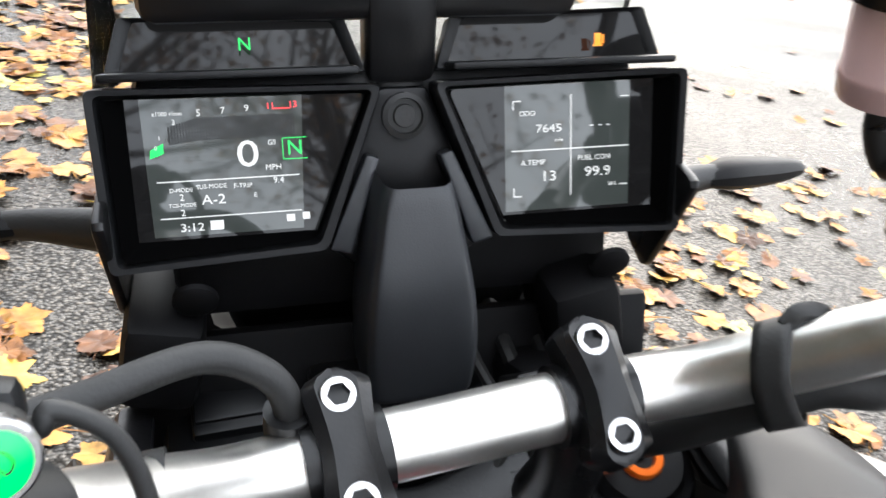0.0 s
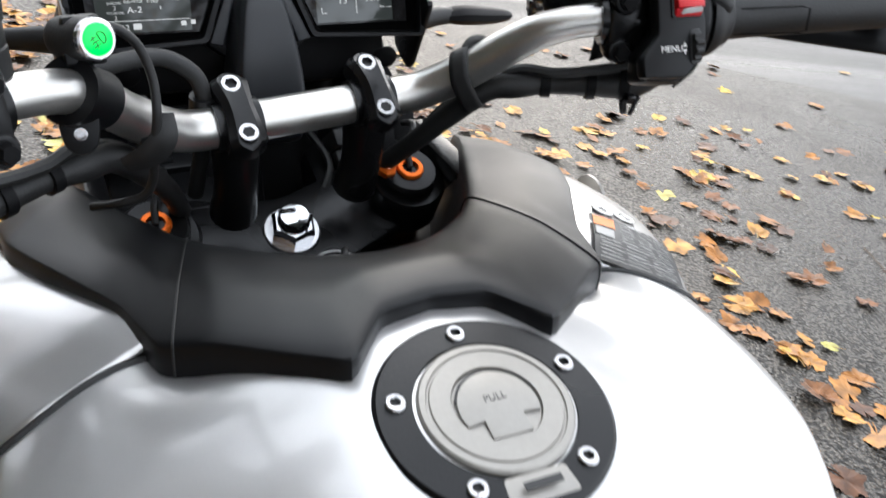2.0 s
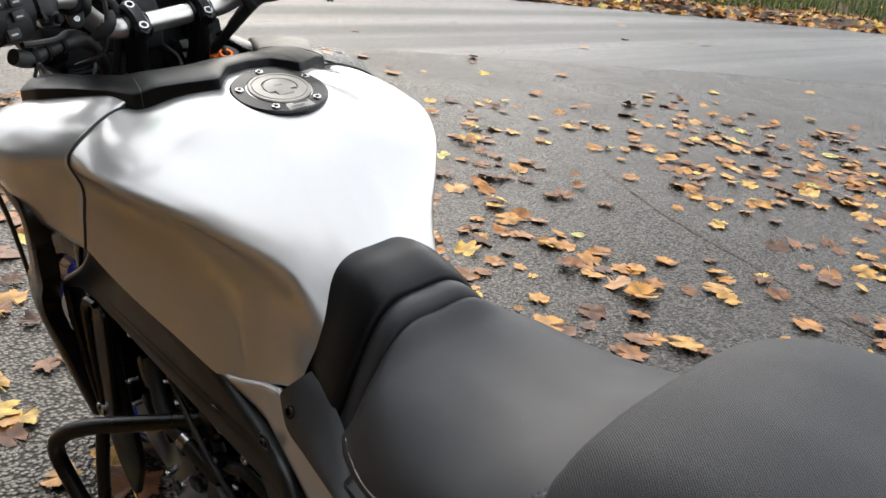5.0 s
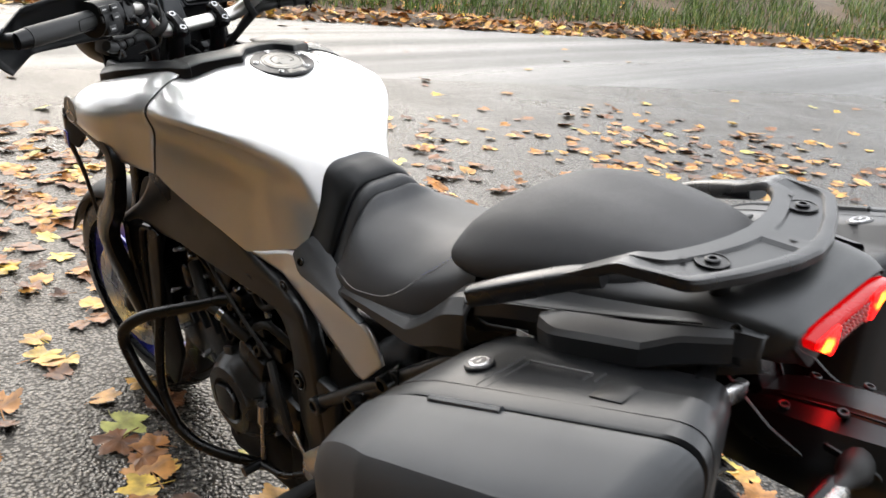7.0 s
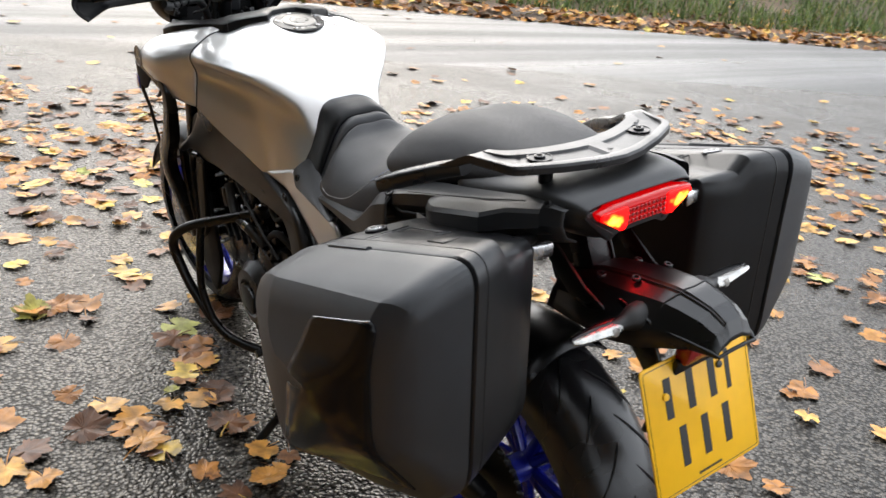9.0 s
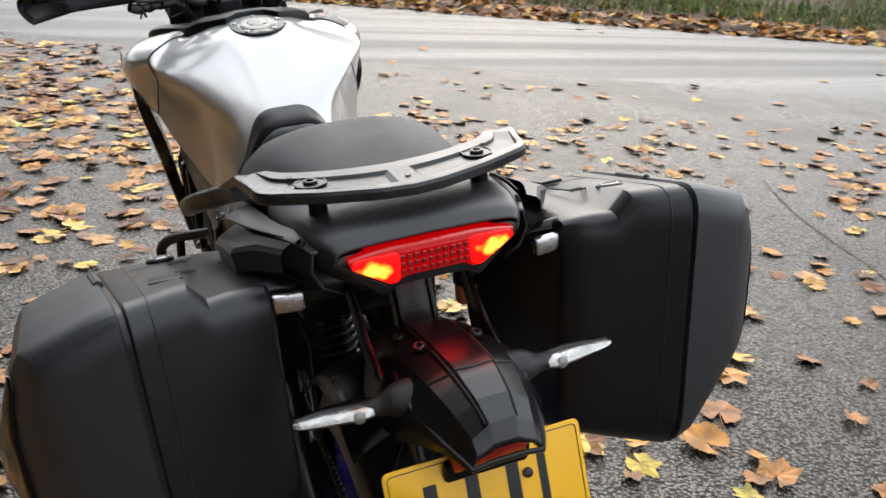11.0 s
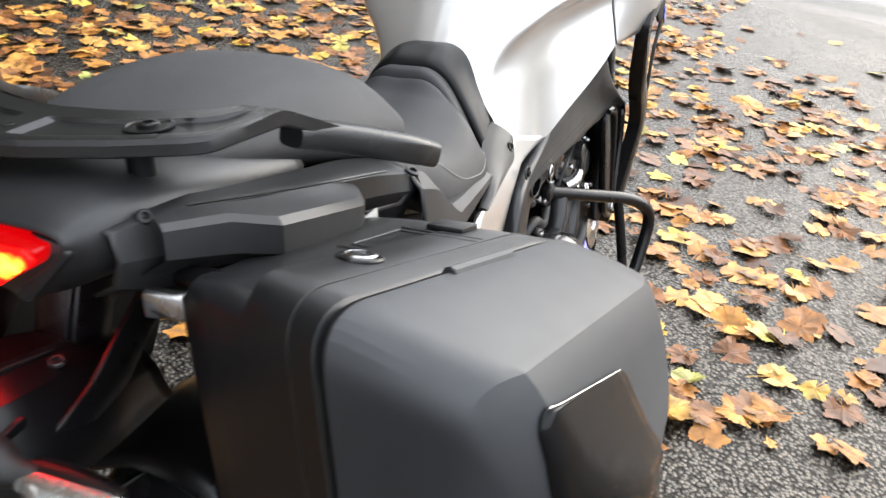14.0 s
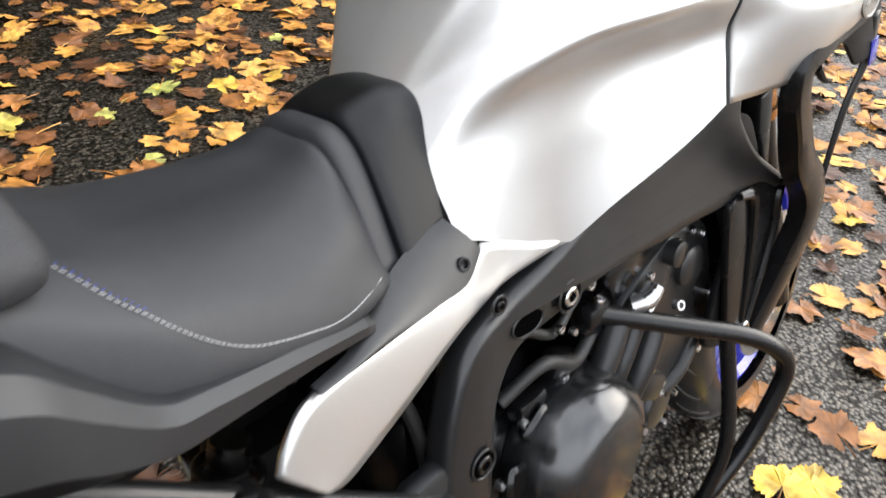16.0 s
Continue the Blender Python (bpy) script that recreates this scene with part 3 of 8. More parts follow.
# ---- trees at the back of the lay-by, mirrored in the displays and the paint ----
def autumn_tree(seed, m):
    """A tapered trunk with limbs and twigs, thinly leaved."""
    r = random.Random(seed)
    tree = thing("tree", m, "half-bare autumn tree at the back of the lay-by", "tree", "half-bare trees behind the lay-by")
    limbs, tips = [], []

    def grow(p, d, length, rad, level):
        pts = [p]
        q = p.copy()
        for k in range(4):
            d = (d + Vector((r.gauss(0, .13), r.gauss(0, .13), r.gauss(.04, .07)))).normalized()
            q = q + d * length / 4
            pts.append(q.copy())
        limbs.append(tube([tuple(a) for a in pts], [rad, rad * .85, rad * .72, rad * .6, rad * .45], 7, 6 if level < 2 else 4))
        if level == 3:
            tips.extend(pts[1:])
            return
        for k in range((5, 4, 4)[level]):
            at_k = pts[r.choice((2, 3, 4) if level else (2, 3, 3, 4))]
            side = Vector((r.gauss(0, 1), r.gauss(0, 1), r.uniform(.1, .7))).normalized()
            grow(at_k.copy(), (d * .45 + side * .75).normalized(), length * r.uniform(.45, .65), rad * .42, level + 1)
    grow(Vector((0, 0, -.1)), Vector((r.gauss(0, .06), r.gauss(0, .06), 1)), 6.0, .17, 0)
    part("trunk", limbs[0], BARK, tree)
    part("branches", join(*limbs[1:]), BARK, tree)
    V, F = [], []
    for t in tips:
        for k in range(4):
            c = t + Vector((r.gauss(0, .22), r.gauss(0, .22), r.gauss(0, .2)))
            a, b = Vector((r.gauss(0, 1), r.gauss(0, 1), r.gauss(0, 1))).normalized(), Vector((r.gauss(0, 1), r.gauss(0, 1), r.gauss(0, 1))).normalized()
            n = len(V)
            s = r.uniform(.05, .10)
            V += [tuple(c), tuple(c + a * s + b * s * .5), tuple(c + a * s * 2), tuple(c + a * s - b * s * .5)]
            F.append((n, n + 1, n + 2, n + 3))
    me = bpy.data.meshes.new("crown")
    me.from_pydata(V, [], F)
    me.materials.append(LEAFS)
    new("crown", me).parent = tree
    return tree


oak = autumn_tree(3, pose(-6.5, -3.0, 0))
ash = autumn_tree(8, pose(-2.2, -8.0, 0, 0, 0, 70))
for ob, x, y, turn in ((oak, 1.6, -9.5, 40), (ash, -7.0, 1.4, 200), (oak, -5.6, -7.2, 150)):
    copy_thing(ob, pose(x, y, 0, 0, 0, turn))


def shrub(seed, m):
    """Several stems and a thick leafy crown down to the ground."""
    r = random.Random(seed)
    bush = thing("shrub", m, "dense dark green shrub at the edge of the lay-by", "shrub", "shrubs along the lay-by")
    for k in range(5):
        a = r.uniform(0, 6.28)
        x, y = .5 * math.cos(a), .5 * math.sin(a)
        part("stem", tube([(x * .3, y * .3, -.05), (x * .7, y * .7, 1.2), (x * 1.2, y * 1.2, 2.6)], [.05, .035, .015], 8, 6), BARK, bush)
    V, F = [], []
    lumps = [(r.uniform(-1.1, 1.1), r.uniform(-.8, .8), r.uniform(.4, 3.6), r.uniform(.5, .9)) for k in range(26)]
    for k in range(3600):
        x, y, z, q = r.choice(lumps)
        d = Vector((r.gauss(0, 1), r.gauss(0, 1), r.gauss(0, 1))).normalized()
        c = Vector((x, y, z)) + d * q * r.uniform(.6, 1.0)
        c.z = max(c.z, .05)
        a, b = Vector((r.gauss(0, 1), r.gauss(0, 1), r.gauss(0, .6))).normalized(), Vector((r.gauss(0, 1), r.gauss(0, 1), r.gauss(0, 1))).normalized()
        n, w = len(V), r.uniform(.06, .11)
        V += [tuple(c), tuple(c + a * w + b * w * .6), tuple(c + a * w * 2), tuple(c + a * w - b * w * .6)]
        F.append((n, n + 1, n + 2, n + 3))
    me = bpy.data.meshes.new("crown")
    me.from_pydata(V, [], F)
    me.materials.append(SHRUBM)
    new("crown", me).parent = bush
    return bush


holly = shrub(5, pose(-7.0, 3.6, 0))
laurel = shrub(9, pose(-8.4, 6.6, 0, 0, 0, 60))
for ob, x, y, turn in ((holly, -7.4, 5.3, 110), (laurel, -7.6, 1.6, 200), (laurel, -8.2, 4.4, 20)):
    copy_thing(ob, pose(x, y, 0, 0, 0, turn))

# ---- motorcycle: bodywork, seats, tail ----
bike = thing("motorcycle", LEAN, "silver touring motorcycle leaning on its side stand on wet asphalt", "motorcycle")


def half(stations, nu, nv, swept=False):
    """Half sections (x, z rows with their y), smoothed and mirrored."""
    C = np.array([[(x, y, z) for x, z in row] for y, row in stations])
    if swept:
        C[-1, :3, 2] -= .034
        C[-1, :, 1] += np.maximum(0, .205 - C[-1, :, 0]) * .30
        C[-2, :, 1] += np.maximum(0, .205 - C[-2, :, 0]) * .12
    return mirrored(surface(C, nu, nv))


# fuel tank: deck, crease, shoulder, hollow flank, lower edge
TANK = [
    (0.612, [(0, .890), (.024, .888), (.042, .882), (.060, .870), (.076, .856), (.086, .842), (.096, .82), (.110, .798), (.122, .777)]),
    (0.650, [(0, .938), (.030, .936), (.052, .931), (.074, .925), (.097, .914), (.105, .900), (.106, .862), (.119, .81), (.130, .764)]),
    (0.700, [(0, .989), (.038, .987), (.062, .981), (.102, .971), (.142, .957), (.152, .940), (.128, .900), (.134, .825), (.146, .744)]),
    (0.742, [(0, 1.019), (.044, 1.017), (.076, 1.008), (.124, .993), (.174, .976), (.183, .961), (.143, .915), (.144, .835), (.153, .730)]),
    (0.800, [(0, 1.043), (.049, 1.041), (.086, 1.031), (.142, 1.008), (.200, .989), (.212, .972), (.160, .926), (.167, .852), (.181, .774)]),
    (0.850, [(0, 1.052), (.050, 1.049), (.090, 1.037), (.151, 1.015), (.210, .995), (.223, .976), (.184, .934), (.192, .870), (.203, .808)]),
    (0.890, [(0, 1.052), (.052, 1.049), (.090, 1.039), (.153, 1.019), (.208, 1.001), (.227, .976), (.200, .936), (.208, .888), (.218, .836)]),
    (0.922, [(0, 1.050), (.052, 1.047), (.092, 1.038), (.152, 1.022), (.205, 1.004), (.2275, .979), (.2175, .940), (.2230, .90), (.2290, .862)]),
]
tg = half(TANK, 54, 60, True)
lip = [tg[:, 0] + np.array([.010, 0, -.001]), tg[:, -1] + np.array([-.010, 0, -.001])]
tg = np.concatenate([lip[0][:, None], tg, lip[1][:, None]], axis=1)
tank = part("fuel_tank", grid(tg), SILVER, bike, "glossy silver metallic fuel tank", sharp=55)

# black strip along the seam stands for the shade in the gap
joint = tg[-1] + np.array([0, .0016, 0])
for k0, k1 in ((1, 44), (len(joint) - 44, len(joint) - 1)):
    part("panel_gap_line", tube(joint[k0:k1], .0024, 60, 6, smooth=False), RUBBER, tank, "black strip drawn for the dark gap")
# front side panels of the tank, one each side
BADGE = axis_to((.2805, 1.136, .951), (.99, -.01, .04))
PANEL = [
    (0.9255, [(.120, 1.036), (.152, 1.024), (.180, 1.014), (.205, 1.004), (.2290, .979), (.2195, .940), (.225, .90), (.231, .862)]),
    (0.98, [(.150, 1.030), (.184, 1.020), (.214, 1.008), (.238, .996), (.256, .976), (.260, .948), (.254, .908), (.243, .864)]),
    (1.04, [(.184, 1.018), (.214, 1.011), (.240, 1.001), (.261, .987), (.277, .966), (.280, .940), (.272, .905), (.258, .872)]),
    (1.10, [(.206, 1.004), (.230, .999), (.250, .990), (.267, .977), (.281, .958), (.283, .939), (.275, .914), (.261, .892)]),
    (1.145, [(.220, .990), (.238, .986), (.253, .979), (.266, .969), (.276, .955), (.278, .940), (.274, .924), (.266, .910)]),
    (1.172, [(.232, .972), (.243, .970), (.252, .966), (.260, .960), (.265, .952), (.266, .943), (.263, .934), (.258, .926)]),
]
for s in (-1, 1):
    C = np.array([[(x, y, z) for x, z in row] for y, row in PANEL])
    C[0, :, 1] += np.maximum(0, .205 - C[0, :, 0]) * .30
    PANEL_GRID = surface(C, 40, 36)
    pan = part("tank_side_panel", side_of(grid(PANEL_GRID), s), SILVER, bike, "silver panel in front of the tank", sharp=60, thick=0.003)
    bm = lathe([(.0262, 0), (.0262, .003), (.0235, .004), (.0225, .0028), (.0215, .0028), (.0010, .0034)], BADGE, 32)
    badge = part("badge", side_of(bm, s), CAPMET, pan, "round dark metal badge")
    arms = [slab(roundpoly([(-.003, .003), (.003, .003), (.0016, .019), (-.0016, .019)], .001, 2), .001,
                 BADGE @ Matrix.Translation((0, 0, .0038)) @ Matrix.Rotation(radians(a), 4, 'Z'), .0002, 1) for a in (0, 120, 240)]
    part("badge_emblem", side_of(join(*arms), s), STEEL, badge)

# black cover round the steering head: outer edge, inner edge, crown
COVER = [
    ((0, .893, 1.052), (0, .968, 1.045), .016),
    ((.030, .888, 1.052), (.028, .972, 1.045), .016),
    ((.056, .857, 1.048), (.050, .985, 1.043), .017),
    ((.084, .880, 1.043), (.070, 1.004, 1.038), .017),
    ((.113, .906, 1.037), (.090, 1.028, 1.032), .017),
    ((.137, .925, 1.029), (.104, 1.052, 1.026), .014),
    ((.150, .975, 1.026), (.120, 1.085, 1.022), .012),
    ((.186, 1.040, 1.020), (.136, 1.120, 1.016), .012),
    ((.206, 1.085, 1.012), (.152, 1.160, 1.012), .012),
    ((.212, 1.140, .998), (.164, 1.190, 1.006), .010),
    ((.190, 1.190, .988), (.172, 1.215, .996), .006),
]
rows = []
for o, i, c in COVER:
    o, i = np.array(o), np.array(i)
    m = (o + i) / 2
    rows.append([o + (0, 0, -.016), o + (0, 0, c * .45), o * .95 + i * .05 + (0, 0, c * .86), o * .7 + i * .3 + (0, 0, c * 1.04), m + (0, 0, c), o * .2 + i * .8 + (0, 0, c * .6),
                 i + (0, 0, .001), i + (-.003 * (i[0] > .02), .004, -.016), i + (-.012 * (i[0] > .02), .004, -.06), i + (-.030 * (i[0] > .02), .0, -.14)])
R0 = np.array(rows)
u = np.linspace(0, len(R0) - 1, 71)
k = np.minimum(u.astype(int), len(R0) - 2)
R1 = R0[k] * (1 - (u - k))[:, None, None] + R0[k + 1] * (u - k)[:, None, None]
R1[1:-1] = R1[1:-1] * .5 + (R1[:-2] + R1[2:]) * .25
half_cover = catmull(R1.transpose(1, 0, 2), 33).transpose(1, 0, 2)
full = np.concatenate([half_cover[:0:-1] * np.array([-1, 1, 1]), half_cover])
cover = part("steering_head_cover", grid(full), BLACK, bike, "matte black cover wrapped round the steering head", sharp=24)
for s in (-1, 1):
    idx = 33
    line = half_cover[idx, 1:26] + np.array([0, 0, .0006])
    part("cover_seam", side_of(tube(line, .0008, 40, 6), s), INK, cover)

for s in (-1, 1):
    part("panel_backing", side_of(block((.03, .16, .10), pose(.180, 1.0, .925, 0, 0, -10), .01), s), SATIN, bike)
# filler cap
CAPM = pose(.003, .8215, 1.0428, 10, 0, 0)
ring = part("filler_ring", lathe([(.0595, -.012), (.0595, .0015), (.0575, .0035), (.0405, .0045), (.0395, .002), (.0395, -.01)], CAPM, 64), SATIN, bike, "black filler cap ring")
for k in range(5):
    a = radians(90 - 72 * k)
    part("bolt", bolt(CAPM @ Matrix.Translation((.0485 * math.cos(a), .0485 * math.sin(a), .0032)), .0052, .0028), STEEL, ring)
lid = part("filler_cap", join(lathe([(.0388, -.01), (.0388, .0052), (.0375, .0064), (.0345, .0066), (.0340, .0056), (.0330, .0056), (.0325, .0066), (.0225, .0070), (.0218, .0052), (.0005, .0050)], CAPM, 64),
                             slab(roundpoly([(-.016, -.0385), (.016, -.0385), (.018, -.053), (-.018, -.053)], .002, 2), .0045, CAPM @ Matrix.Translation((0, 0, .0055)) @ Matrix.Rotation(radians(4), 4, 'X'), .0008)),
           CAPMET, ring, "brushed grey metal filler cap")
flap = [(math.cos(radians(a)) * .0205, math.sin(radians(a)) * .0205) for a in range(-20, 201, 10)] + [(-.0105, -.006), (-.0105, -.0165), (.0105, -.0165), (.0105, -.006)]
part("key_flap", slab(flap, .0022, CAPM @ Matrix.Translation((0, -.002, .0062)) @ Matrix.Rotation(radians(4), 4, 'X'), .0006), CAPMET, ring)
part("key_flap_recess", slab([(math.cos(radians(a)) * .0208, math.sin(radians(a)) * .0208) for a in range(15, 166, 10)], .0006, CAPM @ Matrix.Translation((0, -.0005, .0066)), 0), INK, ring)
part("cap_writing", letters("PULL", .0055, CAPM @ Matrix.Translation((0, .003, .0075))), INK, ring)
part("cap_bar", block((.019, .0042, .0004), CAPM @ Matrix.Translation((0, -.0465, .0080)), 0), INK, ring)

# seat nose cover, an arch of black plastic behind the tank
NOSE = [
    (0.671, [(0, .880), (.030, .877), (.050, .860), (.070, .828), (.092, .795), (.118, .765)]),
    (0.641, [(0, .908), (.034, .906), (.059, .888), (.080, .843), (.100, .795), (.128, .752)]),
    (0.599, [(0, .916), (.036, .914), (.063, .894), (.088, .843), (.110, .793), (.136, .740)]),
    (0.570, [(0, .911), (.037, .909), (.066, .887), (.094, .838), (.117, .788), (.138, .745)]),
    (0.547, [(0, .902), (.037, .900), (.067, .878), (.096, .830), (.120, .783), (.142, .745)]),
    (0.543, [(0, .891), (.034, .889), (.061, .869), (.090, .823), (.113, .778), (.134, .745)]),
]
part("seat_nose_cover", grid(half(NOSE, 18, 22)), BLACK, bike, "matte black plastic arch between tank and seat", sharp=60, thick=0.004)
LIP = [
    (0.566, [(0, .880), (.034, .878), (.058, .860), (.084, .818), (.106, .775), (.130, .745)]),
    (0.543, [(0, .893), (.035, .891), (.062, .871), (.089, .826), (.112, .779), (.136, .748)]),
    (0.528, [(0, .895), (.036, .893), (.064, .872), (.092, .826), (.116, .779), (.142, .748)]),
    (0.517, [(0, .889), (.037, .887), (.065, .866), (.094, .820), (.118, .776), (.144, .748)]),
    (0.512, [(0, .868), (.034, .866), (.060, .846), (.088, .806), (.112, .770), (.138, .748)]),
]
part("seat_front_lip", grid(half(LIP, 22, 24)), SEAT, bike, "raised ridge at the front of the seat", sharp=60)

# rider seat and pillion seat
RIDER = [
    (0.524, [(0, .868), (.034, .866), (.058, .850), (.084, .815), (.106, .785), (.122, .770), (.112, .762)]),
    (0.510, [(0, .882), (.038, .882), (.066, .866), (.096, .832), (.118, .797), (.134, .776), (.124, .766)]),
    (0.48, [(0, .867), (.045, .867), (.080, .857), (.115, .836), (.138, .797), (.149, .775), (.140, .762)]),
    (0.42, [(0, .860), (.050, .860), (.096, .851), (.135, .827), (.156, .796), (.162, .770), (.146, .757)]),
    (0.34, [(0, .865), (.052, .865), (.102, .857), (.142, .838), (.162, .812), (.169, .782), (.150, .768)]),
    (0.27, [(0, .886), (.052, .885), (.104, .878), (.142, .860), (.158, .840), (.168, .795), (.150, .782)]),
    (0.18, [(0, .925), (.050, .925), (.100, .918), (.132, .900), (.146, .875), (.150, .850), (.136, .835)]),
]
rider_grid = half(RIDER, 46, 30)
rider = part("rider_seat", grid(rider_grid), SEAT, bike, "smooth black vinyl rider seat with pale stitching", sharp=70)
for s in (-1, 1):
    half_n = rider_grid.shape[1] // 2
    flank = rider_grid[:, half_n:] if s > 0 else rider_grid[:, half_n::-1]
    flank = flank[:, 8:28].reshape(-1, 3)
    pts = []
    for y, z in catmull([(.205, .918), (.240, .893), (.272, .862), (.305, .832), (.345, .806), (.395, .788), (.445, .780), (.505, .783)], 16):
        pts.append(flank[np.argmin((flank[:, 1] - y) ** 2 + (flank[:, 2] - z) ** 2)])
    pts = np.array(pts)
    pts = np.vstack([pts[:1], (pts[:-2] + 2 * pts[1:-1] + pts[2:]) / 4, pts[-1:]])
    pts = catmull(pts, 150) + np.array([s * .0006, 0, .0006])
    bms = []
    for k in range(0, 148, 2):
        a, b = pts[k], pts[k] * -.35 + pts[k + 1] * 1.35
        bms.append(tube([a + (0, 0, .0008), b + (0, 0, .0008)], .0007, 2, 5, smooth=False))
    part("stitching", join(*bms), STITCH, rider, "pale grey stitching")
    bms = []
    off = np.array([-s * .006, 0, .0042])
    for k in range(0, 148, 2):
        bms.append(tube([pts[k] + off, pts[k] * .5 + pts[k + 1] * .5 + off], .0006, 2, 4, smooth=False))
    part("blue_stitching", join(*bms), BLUETHREAD, rider, "thin blue stitching")
    part("seat_seam", tube(pts + np.array([-s * .002, 0, .0002]), .0012, 60, 5), INK, rider)
PILLION = [
    (0.238, [(0, .925), (.045, .925), (.085, .922), (.112, .915), (.122, .908), (.118, .898), (.10, .89)]),
    (0.222, [(0, .958), (.050, .957), (.100, .948), (.132, .928), (.144, .912), (.140, .896), (.12, .886)]),
    (0.17, [(0, .992), (.055, .990), (.112, .975), (.146, .944), (.158, .918), (.152, .899), (.13, .888)]),
    (0.10, [(0, 1.008), (.055, 1.006), (.112, .990), (.144, .960), (.155, .934), (.148, .915), (.125, .905)]),
    (0.02, [(0, 1.010), (.052, 1.008), (.100, .996), (.128, .972), (.138, .950), (.132, .934), (.11, .925)]),
    (-0.06, [(0, 1.000), (.044, .999), (.082, .992), (.105, .975), (.114, .960), (.108, .948), (.09, .940)]),
    (-0.105, [(0, .988), (.034, .987), (.062, .982), (.080, .972), (.086, .962), (.080, .953), (.066, .948)]),
    (-0.122, [(0, .970), (.024, .970), (.044, .968), (.056, .964), (.058, .960), (.054, .956), (.046, .952)]),
]
part("pillion_seat", grid(half(PILLION, 44, 30), caps=True), GRIPPED, bike, "textured black pillion seat", sharp=70)

# silver strips running back from the tank, below the seat
for s in (-1, 1):
    up = catmull([(.634, .770), (.585, .746), (.50, .740), (.42, .739), (.380, .732), (.356, .706), (.346, .684)], 26)
    lo = catmull([(.746, .736), (.67, .722), (.585, .704), (.50, .668), (.44, .645), (.412, .637), (.390, .640)], 26)
    P = []
    for (y0, z0), (y1, z1) in zip(up, lo):
        row = []
        for q in np.linspace(0, 1, 9):
            y, z = y0 + (y1 - y0) * q, z0 + (z1 - z0) * q
            row.append((float(np.interp(y, [.34, .60, .66, .745], [.181, .146, .136, .146])) - .004 + .012 * q + .002 * math.sqrt(max(0, 1 - (2 * q - 1) ** 4)), y, z))
        P.append(row)
    part("side_strip", side_of(grid(np.array(P)), s), SILVER, bike, "silver trim strip below the seat", thick=0.006)
    # black fin with screw over the strip
    hi = catmull([(.110, .604, .799), (.116, .565, .793), (.126, .525, .780), (.143, .482, .765), (.163, .440, .752), (.174, .390, .747)], 24)
    lw = catmull([(.134, .630, .766), (.149, .596, .746), (.158, .55, .745), (.166, .50, .745), (.175, .44, .744), (.180, .392, .742)], 24)
    P = np.array([[hi[k] * (1 - q) + lw[k] * q + np.array([.006 * math.sin(math.pi * q), 0, 0]) for q in np.linspace(0, 1, 9)] + [lw[k] + np.array([-.012, 0, -.002])] for k in range(24)])
    P[:9, :, 0] += (.003 * (1 - np.arange(9) / 9))[:, None]
    P[:, 0, 0] -= .004
    P = np.concatenate([P[:1] + np.array([-.014, .0, -.002]), P])
    fin = grid(P)
    f = part("seat_fin", side_of(fin, s), TAILP, bike, "black plastic fin beside the seat", sharp=30)
    part("screw", side_of(bolt(axis_to((.1415, .597, .763), (.95, -.1, .3)), .0075, .005), s), SATIN, f)

